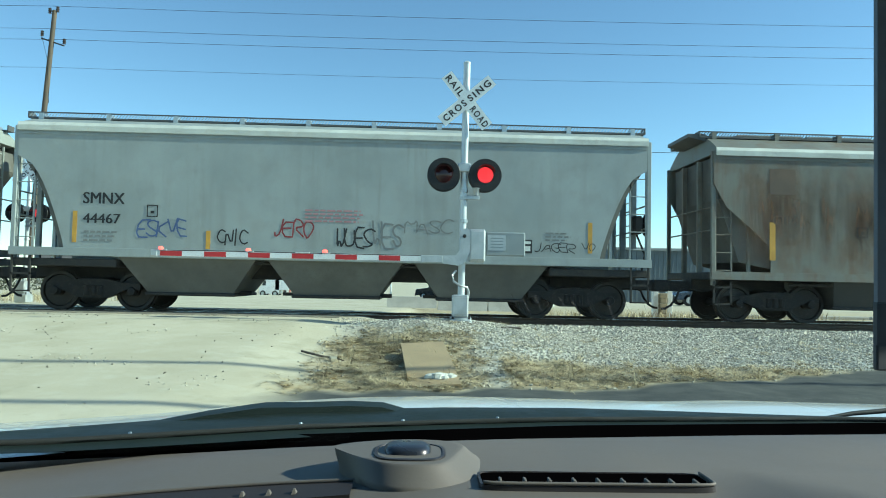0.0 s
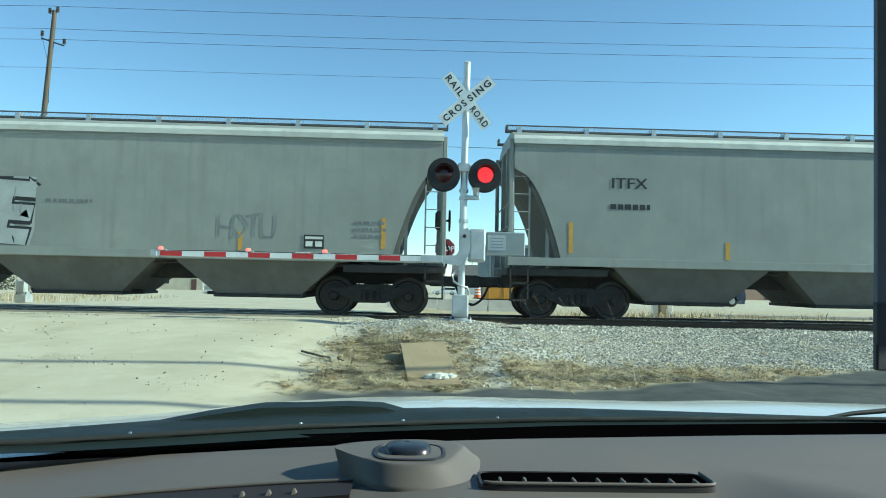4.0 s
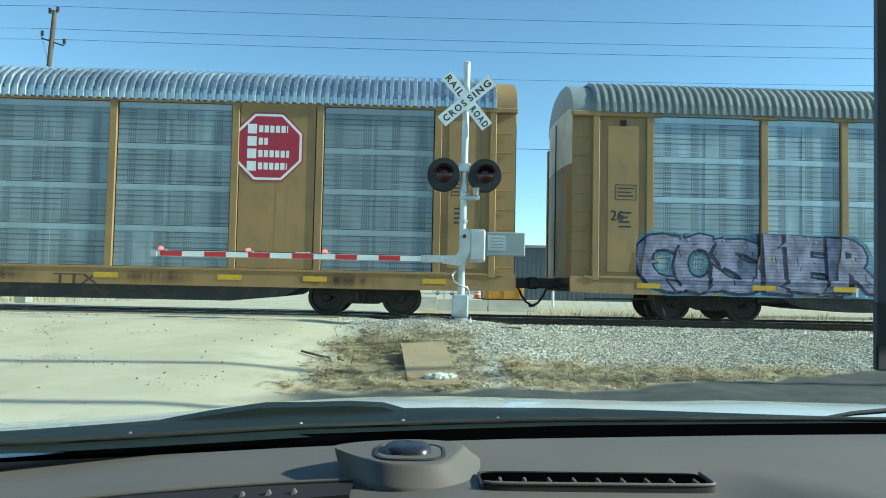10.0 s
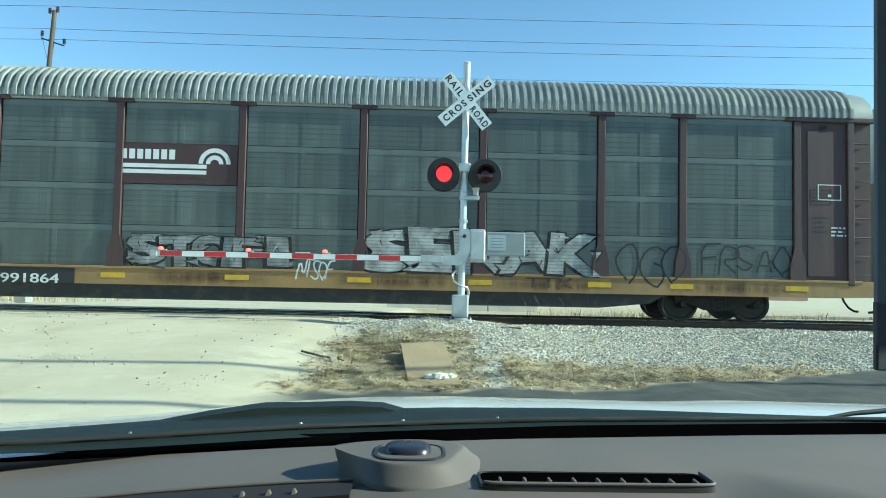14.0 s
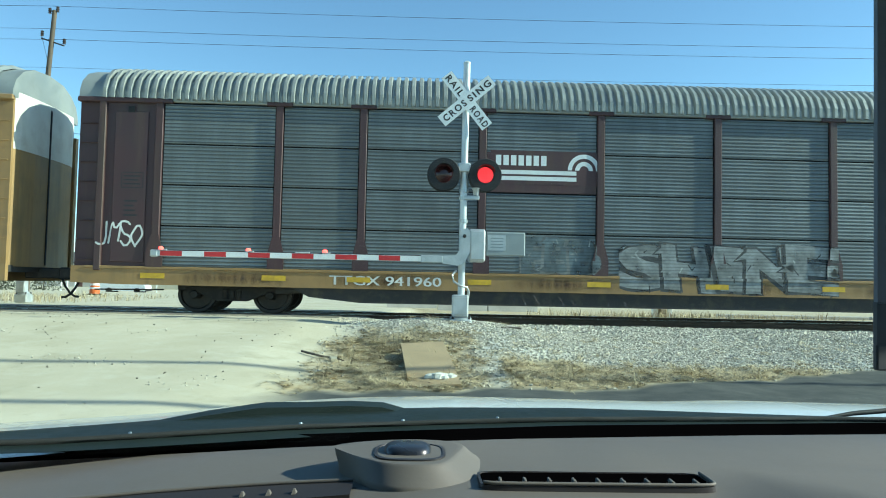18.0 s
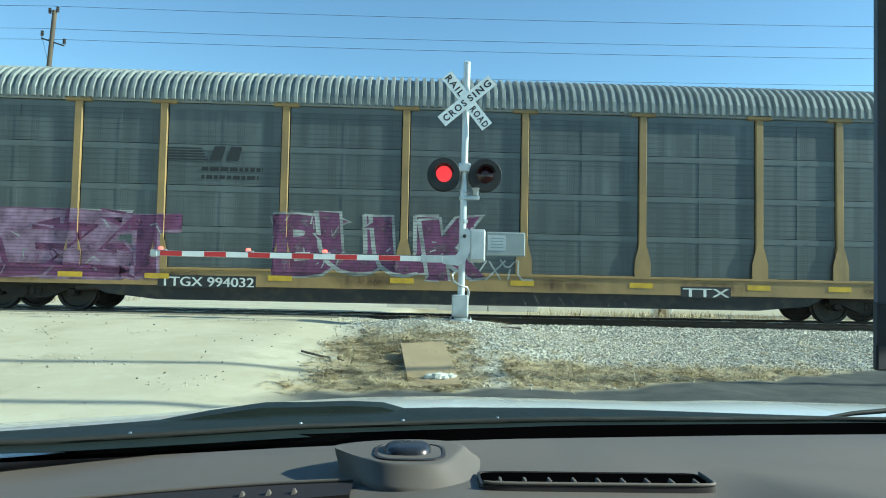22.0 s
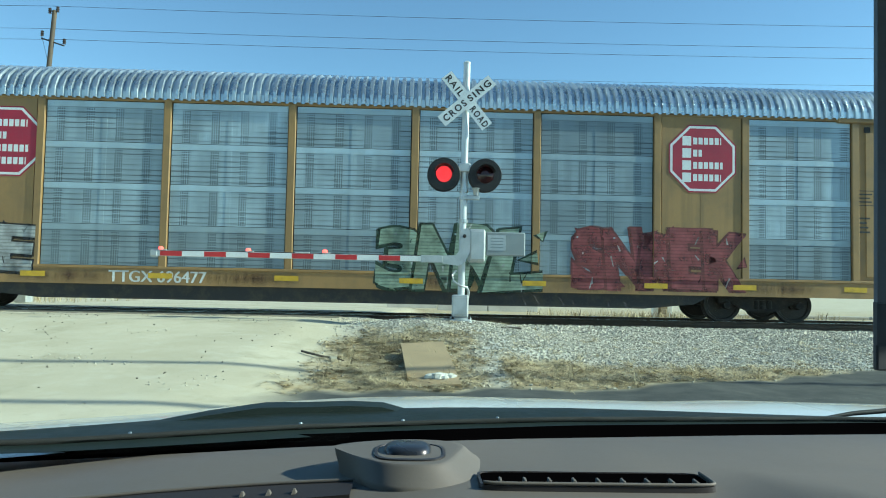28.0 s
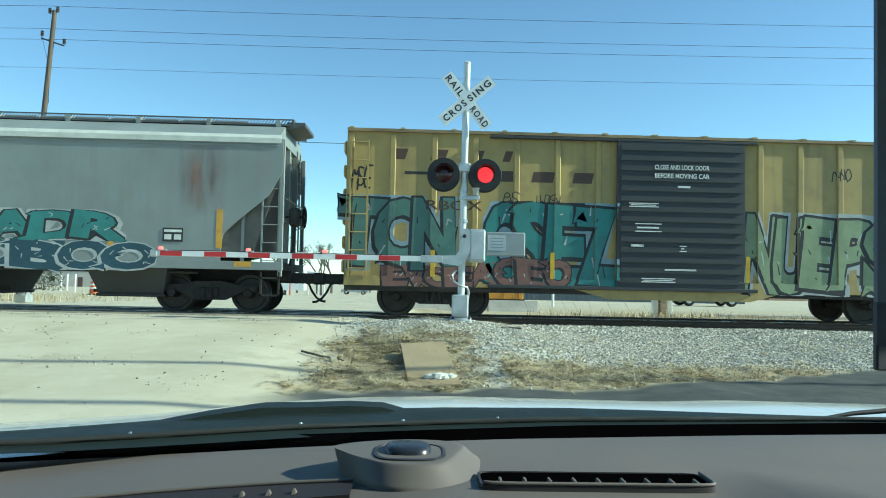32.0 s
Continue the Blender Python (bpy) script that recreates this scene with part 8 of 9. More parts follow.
side = [(2.7, -.28), (2.78, .05), (2.72, .2), (2.4, .25), (1.7, .34), (1.3, .40), (1.0, .48), (.7, .56), (-2.2, .56), (-2.32, .3), (-2.32, -.28)]
side = [(y, z + E0) for y, z in side] + [(-1.93, -.28 + E0)] + arch(-1.5)[::-1] + [(1.47, -.28 + E0)] + arch(1.9)[::-1]
for sx, x0 in ((-1, SIDE_X[0]), (1, SIDE_X[1])):
    body_side = part("body_side", Geo().prism(side, "x", min(x0, x0 - sx * .05), max(x0, x0 - sx * .05)), BODY, sedan, "white painted body side")
    part("sill_trim", Geo().box(min(x0, x0 + sx * .02), -1.0, -.3 + E0, max(x0, x0 + sx * .02), 1.4, -.2 + E0, .01), DEEP_BLACK, body_side)
    for y in (-.3, -1.25):
        part("door_handle", Geo().box(min(x0, x0 + sx * .03), y, .38 + E0, max(x0, x0 + sx * .03), y + .18, .41 + E0, .01), BODY, body_side)
    part("inner_lining", Geo().box(min(x0 - sx * .06, x0 - sx * .1), -2.1, -.2 + E0, max(x0 - sx * .06, x0 - sx * .1), .95, .55 + E0, .015), LINING, sedan, "grey door lining")
    for ya, yb in ((-.3, -.36), (-1.9, -2.1)):
        part("door_pillar", Geo().path([(x0 - sx * .05, yb, .54 + E0), (x0 - sx * .16, ya, ROOF_Z)], .045, 8), BODY, sedan, smooth=60)
    for y in (1.9, -1.5):
        wheel = part("wheel", Geo().lathe([(.2, -.11), (.33, -.12), (.375, -.09), (.38, 0), (.375, .09), (.33, .12), (.2, .11), (.2, -.11)], (x0 - sx * .14, y, -.2 + E0), "x", 28), RUBBER, sedan, "black tyre on a silver rim", smooth=40)
        part("rim", Geo().lathe([(.0, -.05), (.08, -.06), (.2, -.09), (.21, .09), (.08, .06), (.0, .05)], (x0 - sx * .14, y, -.2 + E0), "x", 20), GALV, wheel, smooth=40)
    part("headlight", Geo().box(min(x0 - sx * .06, x0 - sx * .46), 2.6, .1 + E0, max(x0 - sx * .06, x0 - sx * .46), 2.76, .26 + E0, .03), SIGN_WHITE, sedan, "clear headlight")
    part("tail_light", Geo().box(min(x0 - sx * .05, x0 - sx * .2), -2.36, .15 + E0, max(x0 - sx * .05, x0 - sx * .2), -2.3, .5 + E0, .02), RED_REFLECT, sedan, "red tail light")
part("front_bumper", Geo().box(-1.1, 2.6, -.28 + E0, 1.2, 2.84, .04 + E0, .06), BODY, sedan, "white front bumper")
part("grille", Geo().box(-.62, 2.64, .06 + E0, .72, 2.75, .3 + E0, .03), DEEP_BLACK, sedan, "black radiator grille")
part("rear_bumper", Geo().box(-1.1, -2.42, -.28 + E0, 1.2, -2.3, .0 + E0, .05), BODY, sedan)
part("floor_pan", Geo().box(-1.05, -2.25, -.27 + E0, 1.15, 2.6, -.22 + E0), DEEP_BLACK, sedan)
part("tailgate", Geo().box(-1.07, -2.32, .0 + E0, 1.17, -2.26, .56 + E0, .02), BODY, sedan)
part("seat_back", Geo().box(-.9, -1.5, -.2 + E0, 1.0, -1.3, .75 + E0, .06), LINING, sedan, "beige cloth rear seat back")
part("seat_base", Geo().box(-.9, -1.3, -.22 + E0, 1.0, -.8, .12 + E0, .06), LINING, sedan)
part("bulkhead", Geo().box(-1.05, .9, -.22 + E0, 1.15, .96, .5 + E0), DEEP_BLACK, sedan)
STRAP = mat("blue_grey_strap", (.24, .30, .34), .6, 0, .1, 2, 30, .05)
strap = part("strap", Geo().prism([(.2975, .812 + E0), (.322, .812 + E0), (.325, 1.19 + E0), (.3005, 1.19 + E0)], "y", .449, .453), STRAP, sedan, "blue-grey strap hanging from the roof lining")
part("strap_end", Geo().box(.2965, .4485, .769 + E0, .322, .4535, .786 + E0, .001).box(.297, .449, .785 + E0, .322, .453, .813 + E0), mat("dark_grey_strap", (.10, .13, .15), .6), strap, "dark end of the strap")

# windscreen: thin glass with a film of dust
m, t, b = nodes_of("dusty_windscreen_glass")
for n in list(t.nodes):
    if n.type == "BSDF_PRINCIPLED":
        t.nodes.remove(n)
clear = t.nodes.new("ShaderNodeBsdfTransparent")
clear.inputs[0].default_value = (.775, .955, .92, 1)
gloss = t.nodes.new("ShaderNodeBsdfGlossy")
gloss.inputs["Roughness"].default_value = .02
film = t.nodes.new("ShaderNodeBsdfDiffuse")
film.inputs[0].default_value = (.6, .62, .62, 1)
ms, md = t.nodes.new("ShaderNodeMixShader"), t.nodes.new("ShaderNodeMixShader")
ms.inputs[0].default_value = .014
t.links.new(clear.outputs[0], ms.inputs[1])
t.links.new(gloss.outputs[0], ms.inputs[2])
v = coords(t, (1, 1, 1), False)
d = math_node(t, "ADD", math_node(t, "MULTIPLY", noise_fac(t, v, 5, 5, .55, .85), .006), .0004)
t.links.new(d, md.inputs[0])
t.links.new(ms.outputs[0], md.inputs[1])
t.links.new(film.outputs[0], md.inputs[2])
t.links.new(md.outputs[0], t.nodes["Material Output"].inputs[0])
pane = part("windscreen", grid_surface([-.98 + 2.04 * i / 40 for i in range(41)], [0, .25, .5, .75, 1], lambda x, k: (x, (table(x, EDGE) + .06) * (1 - k) + .56 * k + .03 * k * (1 - k), .82 - .255 + .645 * k + E0)), m, sedan, "clear windscreen glass with a film of dust", smooth=60)
pane.visible_shadow = False

# dried smears on the glass
m, t, b = nodes_of("dried_smear")
b.inputs["Base Color"].default_value = (.7, .72, .72, 1)
b.inputs["Alpha"].default_value = .10
SMEAR = m
SMEARS = [(0.1236, 0.8071, 0.1313, 0.7895), (0.1386, 0.8015, 0.1486, 0.7809), (0.1535, 0.8062, 0.1658, 0.7827), (0.1708, 0.8006, 0.1786, 0.7741), (0.1872, 0.8039, 0.1972, 0.7863), (0.2038, 0.7998, 0.216, 0.7792), (0.2247, 0.8032, 0.2325, 0.7795), (0.2511, 0.7992, 0.2611, 0.7726), (0.2737, 0.7982, 0.2859, 0.7805), (0.3002, 0.7957, 0.3079, 0.775), (0.3244, 0.7924, 0.3344, 0.7688)]
for k, (xa, za, xb, zb) in enumerate(SMEARS):
    w = .0009 + .0005 * (k % 3)
    smear = part("smear", Geo().add([(xa - w, .93, za + E0), (xa + w, .93, za + E0), (xb + w * .4, .93, zb + E0), (xb - w * .4, .93, zb + E0)], [(0, 1, 2, 3)]), SMEAR, pane, "dried pale smear on the glass")
    smear.visible_shadow = False


# ---- what stands across the track ----
def vehicle(name, label, L, W, H, paint, category, kind="van", at=(0, 0, 0), turn=0):
    """Side-on road vehicle: lower body, cabin with glass, four wheels, lamps. Its nose points to -x."""
    v = thing(name, label, category, at=at)
    v.rotation_euler = (0, 0, radians(turn))
    hw = W / 2
    if kind == "van":
        prof = [(0, .35), (L, .35), (L, H * .95), (L * .97, H), (L * .3, H), (L * .22, H * .93), (L * .1, H * .58), (L * .02, H * .5), (0, H * .4)]
        glass = [(L * .13, H * .6), (L * .33, H * .6), (L * .33, H * .88), (L * .24, H * .88)]
    else:
        prof = [(0, .4), (L, .4), (L, H * .62), (L * .97, H * .95), (L * .9, H), (L * .4, H), (L * .27, H * .66), (L * .03, H * .58), (0, H * .5)]
        glass = [(L * .31, H * .66), (L * .93, H * .66), (L * .9, H * .94), (L * .42, H * .94)]
    body = part("body", Geo().prism(prof, "y", -hw, hw), paint, v, "painted vehicle body")
    GL = mat("dark_vehicle_glass", (.03, .04, .045), .1, 0, .1)
    for y in (-hw - .006, hw - .004):
        part("window", Geo().prism(glass, "y", y, y + .01), GL, body)
    for x in (L * .18, L * .8):
        for y in (-hw + .1, hw - .1):
            w = part("wheel", Geo().lathe([(.0, -.12), (.2, -.12), (.23, -.1), (.36, -.1), (.37, 0), (.36, .1), (.0, .1)], (x, y, .37), "y", 18), RUBBER, v, smooth=40)
            part("rim", Geo().lathe([(.0, -.125), (.2, -.122), (.21, -.1)], (x, y, .37), "y", 14), GALV, w)
    part("bumper", Geo().box(-.06, -hw + .05, .35, .06, hw - .05, .6, .03), DEEP_BLACK, v)
    part("headlight", Geo().box(-.01, -hw + .05, H * .42, .1, -hw + .4, H * .5, .02), SIGN_WHITE, v)
    part("tail_light", Geo().box(L - .05, -hw + .02, H * .45, L + .01, -hw + .2, H * .6, .02), RED_REFLECT, v)
    return v


def on_ground(x, y):
    return (x, y, height_at(x, y))


VAN_WHITE = mat("white_vehicle_paint", (.78, .79, .78), .3, 0, .05, 1, 60, .02)
van = vehicle("delivery_van", "white panel van parked across the road", 5.3, 1.95, 2.05, VAN_WHITE, "van", "van", on_ground(-37.4, 86))
van.rotation_euler = (0, 0, radians(180))
van.location = on_ground(-32.1, 86)
part("roof_rack", Geo().box(1.6, -.8, 2.08, 4.8, .8, 2.12).box(1.6, -.85, 2.12, 4.8, -.8, 2.2).box(1.6, .8, 2.12, 4.8, .85, 2.2), GALV, van, "steel roof rack")
SUV_Z = height_at(-9, 76)
suv = vehicle("sport_utility_vehicle", "black sport utility vehicle driving on the cross street", 4.7, 1.9, 1.8, mat("black_vehicle_paint", (.02, .022, .026), .2, 0, .1, 1, 60, .02), "car", "suv", (0, 76, SUV_Z))
truck_w = vehicle("box_truck", "white box truck parked beside the building", 2.4, 2.1, 2.2, VAN_WHITE, "truck", "van", on_ground(-19.2, 88))
part("cargo_box", Geo().box(1.9, -1.05, .8, 5.4, 1.05, 3.2, .03), VAN_WHITE, truck_w, "white cargo box")
for px, d, col, nm in ((-12.5, 118, (.35, .36, .38), "silver"), (3.0, 135, (.6, .6, .6), "white")):
    vehicle("parked_vehicle", nm + " car parked along the far street", 4.5, 1.8, 1.5, mat(nm.replace(" ", "_") + "_vehicle_paint", col, .3, 0, .05, 1, 60, .02), "car", "suv", on_ground(px, d))

ORANGE = mat("orange_plastic", (.72, .15, .03), .5, 0, .12, 3, 40, .04)


def drum(x, y):
    d = thing("traffic_drum", "orange traffic drum with white bands", "traffic drum", "traffic drums", at=on_ground(x, y))
    b = part("body", Geo().lathe([(.0, .08), (.29, .08), (.29, .3), (.27, .31), (.27, .52), (.25, .53), (.25, .74), (.235, .75), (.235, .98), (.1, 1.02), (.0, 1.02)], (0, 0, 0), "z", 16), ORANGE, d, smooth=40)
    for z, r in ((.34, .2725), (.56, .2525), (.8, .238)):
        part("band", Geo().lathe([(r, z), (r, z + .12)], (0, 0, 0), "z", 16), WHITE_REFLECT, b)
    part("foot", Geo().lathe([(.0, 0), (.42, 0), (.42, .06), (.3, .08)], (0, 0, 0), "z", 12), RUBBER, d)


for x, y in ((-19.2, 43), (5.1, 60)):
    drum(x, y)

# service yard building with porch, blue cubicle and carport
yard = thing("yard_building", "white slatted porch building in the service yard", "building", at=on_ground(-25, 90))
part("wall", Geo().box(-2.2, 1.2, 0, 2.0, 6, 3.0), mat("cream_siding", (.62, .58, .48), .7, 0, .1), yard)
part("roof", Geo().prism([(.6, 2.95), (6.3, 2.95), (6.3, 3.3), (3.4, 4.4), (.6, 3.3)], "x", -2.5, 2.3), mat("brown_shingle", (.16, .12, .1), .85, 0, .2), yard)
for k in range(4):
    part("porch_rail", Geo().box(-2.2, .9, .35 + k * .72, 2.0, 1.0, .62 + k * .72), WHITE_PAINT, yard)
for x in (-2.2, -.8, .6, 1.9):
    part("porch_post", Geo().box(x, .88, 0, x + .14, 1.02, 3.0), WHITE_PAINT, yard)
cub = thing("portable_toilet", "blue portable toilet in the yard", "portable toilet", at=on_ground(-22.4, 88))
part("body", Geo().box(0, 0, 0, 1.25, 1.25, 2.2, .04), mat("blue_plastic", (.05, .16, .40), .5), cub)
part("door", Geo().box(.15, -.03, .15, 1.1, 0, 2.0, .02), mat("pale_blue_plastic", (.12, .26, .5), .5), cub)
part("roof", Geo().box(-.05, -.05, 2.2, 1.3, 1.3, 2.35, .06), WHITE_PAINT, cub)
cp = thing("carport", "white metal carport with slim posts", "carport", at=on_ground(-18.8, 92))
part("roof", Geo().prism([(-.2, 2.9), (6.2, 2.9), (6.2, 3.05), (3, 3.5), (-.2, 3.05)], "y", 0, 5), WHITE_PAINT, cp)
for x in (0, 2, 4, 6):
    for y in (.1, 4.8):
        part("post", Geo().box(x - .06, y, 0, x + .06, y + .12, 2.95), WHITE_PAINT, cp)
for x, y, h, col in ((-30.4, 84, 2.4, "WH"), (-14.6, 82, 2.2, "RED"), (-11.0, 84, 2.5, "WH"), (-2.6, 70, 2.0, "WH"), (7.3, 38, 1.4, "WH"), (-32.5, 66, 1.4, "WH"), (-26.5, 56, 1.3, "WH"), (-27.6, 57, 1.3, "WH")):
    bo = thing("marker_post", ("white" if col == "WH" else "red") + " marker post standing in the yard", "post", "marker posts", at=on_ground(x, y))
    part("shaft", Geo().tube((0, 0, -.1), (0, 0, h), .07, 8), WHITE_PAINT if col == "WH" else RED_REFLECT, bo)
    part("cap", Geo().lathe([(.0, .03), (.05, .02), (.075, 0)], (0, 0, h), "z", 8), WHITE_PAINT, bo)

# stop sign across the crossing
stop = thing("stop_sign", "red octagonal stop sign on a steel post", "stop sign", at=on_ground(1.58, 42))
part("post", Geo().box(-.03, -.03, -.2, .03, .03, 3.5), GALV, stop)
octo = [(.6 * math.cos(radians(22.5 + 45 * i)), 3.18 + .6 * math.sin(radians(22.5 + 45 * i))) for i in range(8)]
plate_ = part("sign_border", Geo().prism([(x * 1.07, 3.18 + (z - 3.18) * 1.07) for x, z in octo], "y", -.05, -.04), WHITE_REFLECT, stop)
# darker than true sign red: the unlit face is put into the colour
part("sign_face", Geo().prism(octo, "y", -.054, -.05), mat("shaded_sign_red", (.22, .025, .035), .55, 0, .1, 2, 30, .05), plate_)
me = text_mesh("STOP", .43, .009)
me.transform(Matrix.Translation((-.47, 0, -.145)))
part("letters", me, WHITE_REFLECT, plate_, at=(0, -.057, 3.18))

# yellow tank, barriers, cabinet
tank = thing("skid_tank", "yellow steel skid tank beyond the crossing", "tank", at=on_ground(6.3, 52))
TY = mat("industrial_yellow", (.55, .25, .03), .5, 0, .12, 1.5, 30, .05, dirt=(.3, .16, .05), dirt_amt=.4)
part("body", Geo().box(-1.4, -.7, .12, 1.4, .7, 1.15, .06), TY, tank)
for x in (-1.1, 0, 1.1):
    part("rib", Geo().box(x - .05, -.74, .12, x + .05, -.7, 1.1, .01), TY, tank)
part("skid", Geo().box(-1.5, -.6, 0, 1.5, -.45, .12).box(-1.5, .45, 0, 1.5, .6, .12), STEEL_DARK, tank)
part("filler", Geo().lathe([(.0, .1), (.15, .1), (.15, 0)], (.6, 0, 1.15), "z", 10), STEEL_DARK, tank)
for k in range(3):
    ba = thing("concrete_barrier", "low pale concrete barrier beyond the track", "barrier", "barriers", at=on_ground(-1.3 + k * 2.2, 31))
    part("block", Geo().prism([(-.28, 0), (.28, 0), (.2, .2), (.12, .48), (-.12, .48), (-.2, .2)], "x", 0, 2.15), CONCRETE, ba)
cab = thing("stone_pier", "tan stone pier between two white posts in the weeds", "pier", at=on_ground(9.4, 27))
for k in range(5):
    part("stone", Geo().box(-.13 + .02 * (k % 2), -.2, .2 * k, .15 - .02 * (k % 2), .2, .2 * k + .19, .02), mat("tan_stone", (.36, .29, .19), .85, 0, .25, 4, 40, .3), cab)
for x in (-.27, .27):
    part("post", Geo().box(x - .1, -.12, 0, x + .1, .12, 1.12, .02), WHITE_PAINT, cab, "white painted post")
vehicle("parked_sedan", "dark blue car parked beyond the dry field", 4.4, 1.8, 1.4, mat("dark_blue_vehicle_paint", (.04, .06, .09), .25, 0, .05, 1, 60, .02), "car", "suv", on_ground(16.3, 45))
shed = thing("warehouse", "long blue-grey corrugated metal warehouse beyond the road", "warehouse", at=(18, 62, height_at(18, 62) + .25))
SHED_SHEET = mat("blue_grey_corrugated_sheet", (.13, .16, .18), .6, .2, .15, .6, 20, .1, dirt=(.09, .1, .1), dirt_amt=.4)
wall_ = part("wall", Geo().box(-11.6, 0, -.6, 11, 14, 4.4), SHED_SHEET, shed, "corrugated metal wall")
for k in range(57):
    part("wall_rib", Geo().box(-11.5 + k * .4, -.05, -.6, -11.38 + k * .4, 0, 4.4), SHED_SHEET, wall_)
part("roof", Geo().prism([(-.3, 4.4), (14.3, 4.4), (14.3, 4.55), (7, 4.85), (-.3, 4.55)], "x", -11.9, 11.3), mat("pale_sheet_roof", (.42, .44, .44), .5, .3, .1), shed, "shallow pale metal roof")
part("eave_trim", Geo().box(-11.9, -.36, 4.3, 11.3, -.3, 4.46), mat("dull_eave_trim", (.24, .26, .27), .6), shed)
for x0 in (12.5, 19, 25.5):
    kerb = thing("kerb_block", "pale concrete kerb along the far road", "kerb", "far kerbs", at=on_ground(x0, 29.2))
    part("stone", Geo().box(0, -.12, -.2, 6.4, .12, .14, .03), CONCRETE, kerb)

# houses and trees in the distance
SIDING = [(.5, .47, .42), (.36, .24, .18), (.45, .47, .48), (.55, .5, .38)]
for k, (x, y, w, hh) in enumerate(((33, 128, 13, 3.6), (52, 140, 15, 4.2), (14, 150, 12, 4), (-42, 135, 16, 4.4), (-70, 150, 18, 5), (75, 150, 18, 4.5))):
    ho = thing("house", ("tan", "brown brick", "pale grey", "cream")[k % 4] + " single-storey house with a dark shingle roof", "house", "houses", at=on_ground(x, y))
    wl = part("wall", Geo().box(-w / 2, 0, -.5, w / 2, 8, hh), mat("siding_%s" % "abcd"[k % 4], SIDING[k % 4], .8, 0, .1), ho)
    part("roof", Geo().prism([(-.5, hh - .1), (8.5, hh - .1), (8.5, hh + .15), (4, hh + 2.4), (-.5, hh + .15)], "x", -w / 2 - .5, w / 2 + .5), mat("dark_shingle", (.12, .11, .105), .9, 0, .2), ho)
    for q in (-.32, .3):
        wi = part("window", Geo().box(w * q - .7, -.05, 1.0, w * q + .7, .0, 2.3), WHITE_PAINT, wl)
        part("pane", Geo().box(w * q - .6, -.06, 1.1, w * q + .6, -.05, 2.2), mat("dark_vehicle_glass", (.03, .04, .045), .1, 0, .1), wi)
    part("door", Geo().box(-.5, -.05, 0, .5, 0, 2.05), mat("dark_door", (.12, .06, .05), .6), wl)

BARK = mat("grey_bark", (.11, .095, .085), .9, 0, .25, 3, 30, .4)


def bare_tree(x, y, h, seed, label="bare grey winter tree"):
    rnd = random.Random(seed)
    tr = thing("tree", label, "tree", "winter trees", at=on_ground(x, y))
    trunk, twigs = Geo(), Geo()

    def grow(p, d, l, r, depth):
        n = p + d * l
        (trunk if depth < 2 else twigs).path([p, p.lerp(n, .5) + Vector((rnd.uniform(-1, 1), rnd.uniform(-1, 1), 0)) * l * .05, n], [r, r * .85, r * .7], 5 if depth < 3 else 3)
        if depth >= 5:
            return
        for k in range(rnd.choice((2, 3, 3)) if depth < 4 else 2):
            q = Vector((rnd.uniform(-1, 1), rnd.uniform(-1, 1), rnd.uniform(-.15, .8)))
            grow(n, (d * .75 + q * .62).normalized(), l * rnd.uniform(.6, .8), r * .62, depth + 1)

    grow(Vector((0, 0, -.2)), Vector((rnd.uniform(-.05, .05), 0, 1)), h * .26, h * .02, 0)
    part("trunk", trunk, BARK, tr)
    part("twigs", twigs, BARK, tr)


for k, (x, y, h) in enumerate(((-16.5, 118, 12), (-10, 150, 12), (20.5, 122, 10), (27, 118, 9), (-30, 120, 9), (11, 160, 11), (44, 125, 11), (-48, 110, 10), (60, 130, 12), (-17.6, 95, 11.5), (-13.6, 101, 10), (16.8, 110, 10.5), (-11.5, 140, 10), (-21, 125, 11), (-15.4, 128, 12))):
    bare_tree(x, y, h, 50 + k)


def shrub(x, y, w, h, seed):
    rnd = np.random.RandomState(seed)
    g = Geo()
    for k in range(900):
        a, r, z = rnd.uniform(0, 6.28), rnd.rand() ** .5, rnd.rand()
        p = Vector((math.cos(a) * r * w / 2 * (1 - z * .4), math.sin(a) * r * w / 3, z * h))
        s = rnd.uniform(.06, .16)
        q = [Vector(rnd.uniform(-1, 1, 3)) * s for _ in range(3)]
        g.add([p + q[0], p + q[1], p + q[2]], [(0, 1, 2)])
    sh = thing("shrub", "dull grey-green winter shrub across the road", "shrub", "shrubs", at=on_ground(x, y))
    part("twig_crown", g, mat("dull_shrub_leaf", (.07, .075, .045), .8, 0, .3, 2, 20, 0), sh)
    part("stems", Geo().tube((0, 0, -.1), (.1, 0, h * .6), .04, 6).tube((0, 0, -.1), (-.3, 0, h * .5), .03, 6), BARK, sh)


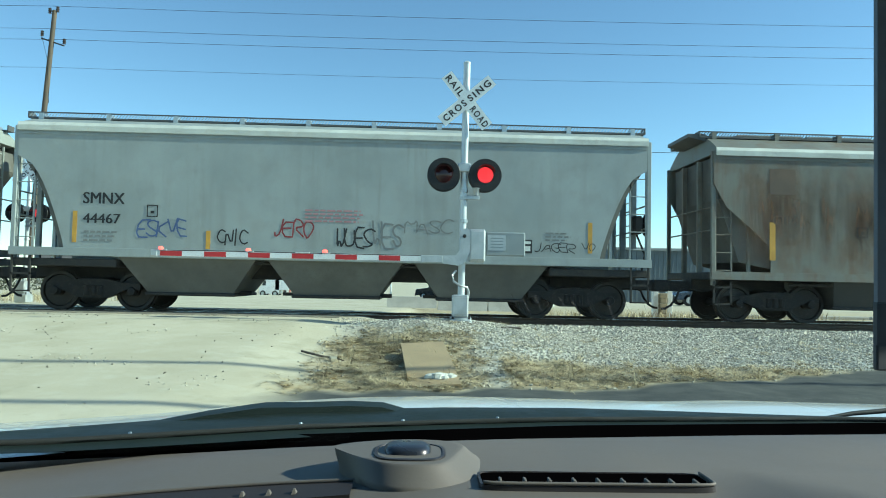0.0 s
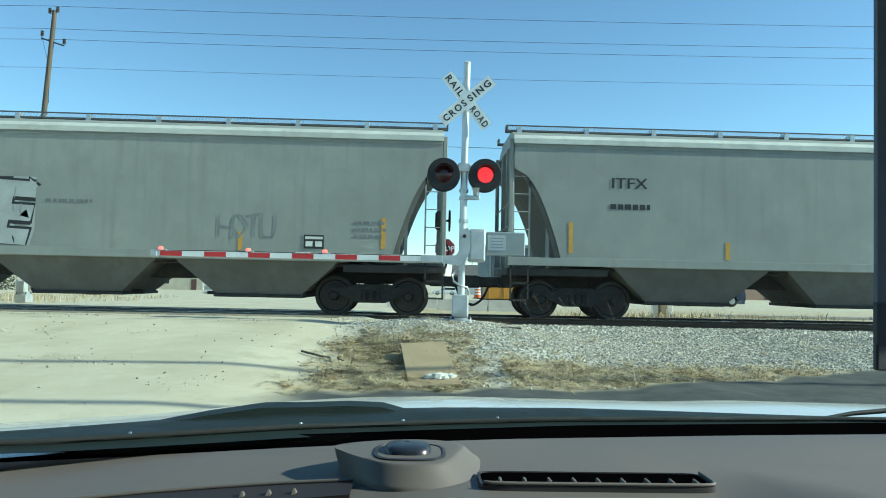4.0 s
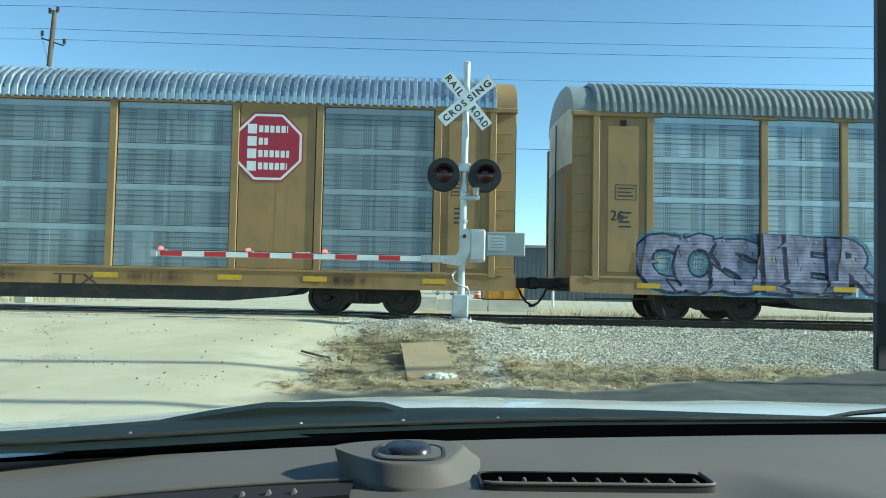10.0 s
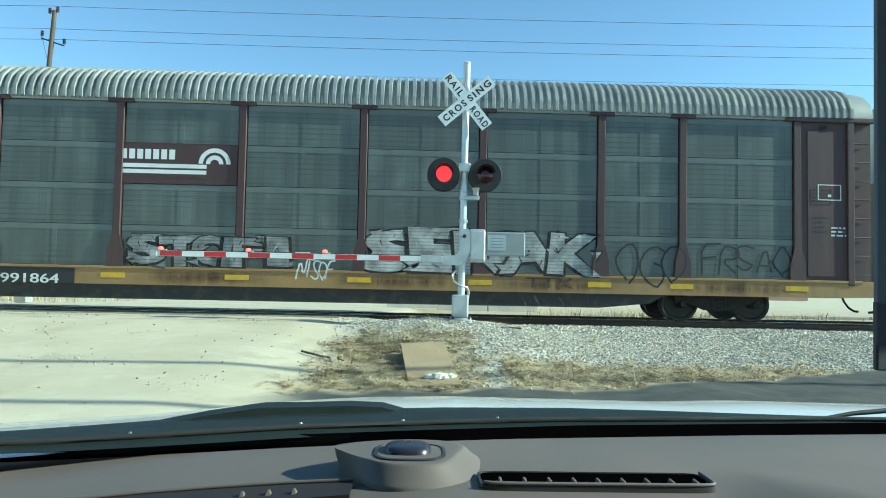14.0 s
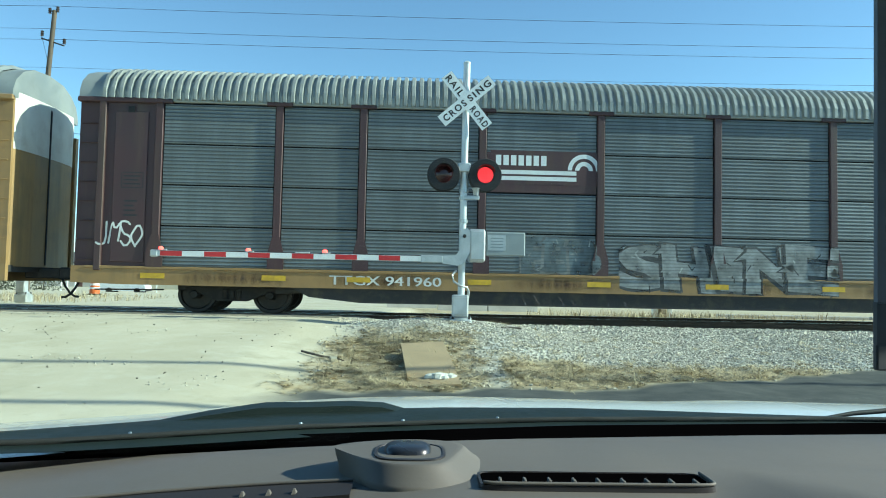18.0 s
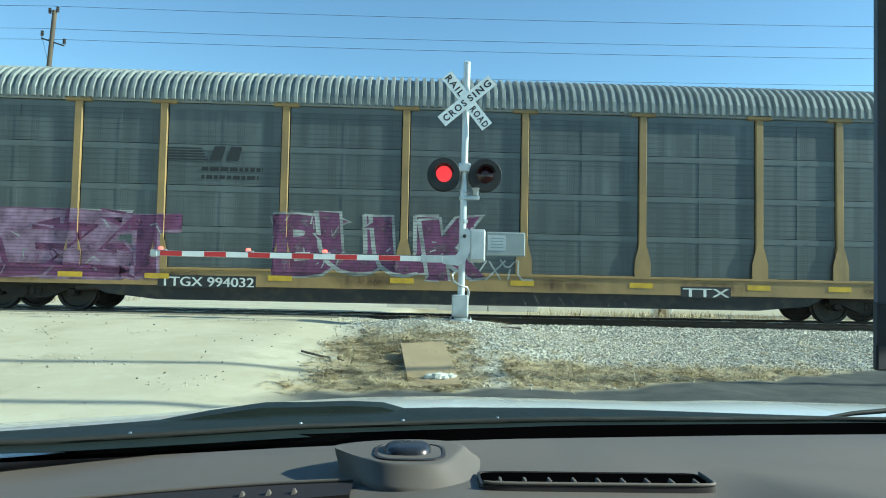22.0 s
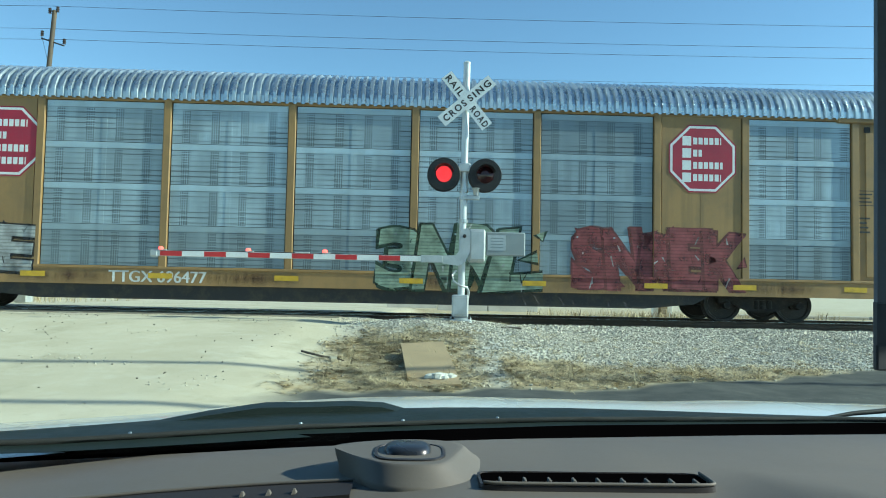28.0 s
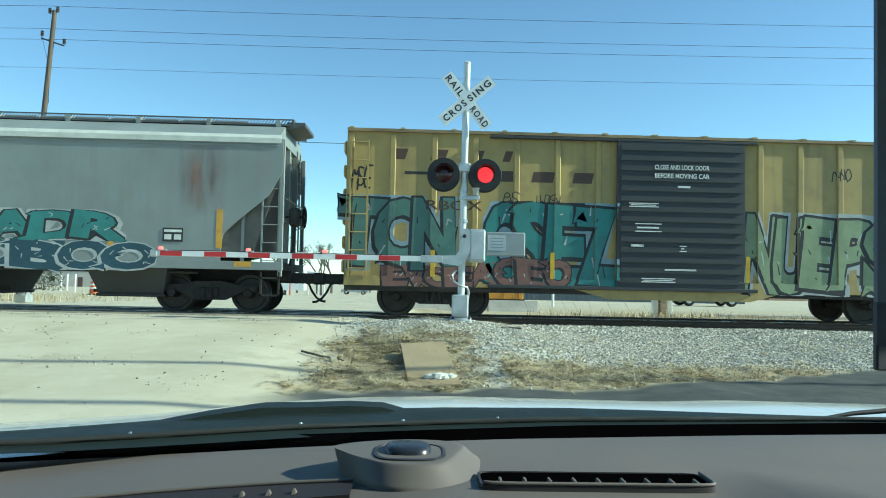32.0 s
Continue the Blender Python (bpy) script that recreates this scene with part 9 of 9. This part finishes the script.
for k, (x, y, w, h) in enumerate(((-34.5, 58, 5, 2.2), (-30.5, 59, 4, 1.9), (-37, 62, 6, 2.6), (-40, 70, 4, 2.0))):
    shrub(x, y, w, h, 80 + k)



# ---- what moves ----
FLASH_PERIOD, FLASH_START = 1.1857, .52      # the left lamp lights first


def lit_times():
    """When the left and the right lamp burn, in seconds."""
    half, pair = FLASH_PERIOD / 2, ([], [(0, .44)])
    for k in range(46):
        t0 = FLASH_START + k * half
        if t0 < 27.1:
            pair[k % 2].append((t0 + .005, t0 + half - .005))
    pair[0].extend([(27.74, 28.48), (29.1, 29.72), (30.47, 30.84), (31.36, 31.84)])
    pair[1].extend([(27.2, 27.7), (28.52, 28.88), (29.76, 30.26), (30.88, 31.3), (31.9, 32.2)])
    dark = (3.0, 10.0, 11.0, 12.0)                # at these moments both are out
    for side in pair:
        for q in dark:
            for i, (p, e) in enumerate(side):
                if p < q + .08 and e > q - .08:
                    side[i] = (p, q - .12) if q - p > e - q else (q + .12, e)
    return [[(p, e) for p, e in side if e - p > .16] for side in pair]


def flash_rows(plate, spans, back):
    """Half a turn at each change: lit face out, dark lens out, and so on."""
    x, y, z = plate.matrix_basis.translation
    turn = 180.0 if (spans[0][0] <= 0) != back else 0.0
    rows = [(0, pose(x, y, z, 0, 0, turn))]
    for q in sorted(v for span in spans for v in span):
        if .06 < q < 31.94:
            for d, a in ((-.06, 0), (-.035, 0), (-.012, 60), (.012, 120), (.035, 180), (.06, 180)):
                rows.append((q + d, pose(x, y, z, 0, 0, turn + a)))
            turn += 180
    rows.append((32.0, pose(x, y, z, 0, 0, turn)))
    return rows


def motions():
    for car, u in TRAIN:
        walk(car, [(tt, pose(u - gone, TRACK_Y, 0)) for tt, gone in RUN])
    spans = lit_times()
    for owner, plate, side, back in FLASHERS:
        walk(plate, flash_rows(plate, spans[side], back))
    walk(suv, [(0, pose(-.2, 76, SUV_Z)), (1, pose(-4.3, 76, SUV_Z)), (3, pose(-9.2, 76, SUV_Z)), (8, pose(-24, 76, SUV_Z)), (16, pose(-60, 76, SUV_Z)), (32, pose(-140, 76, SUV_Z))])


motions()
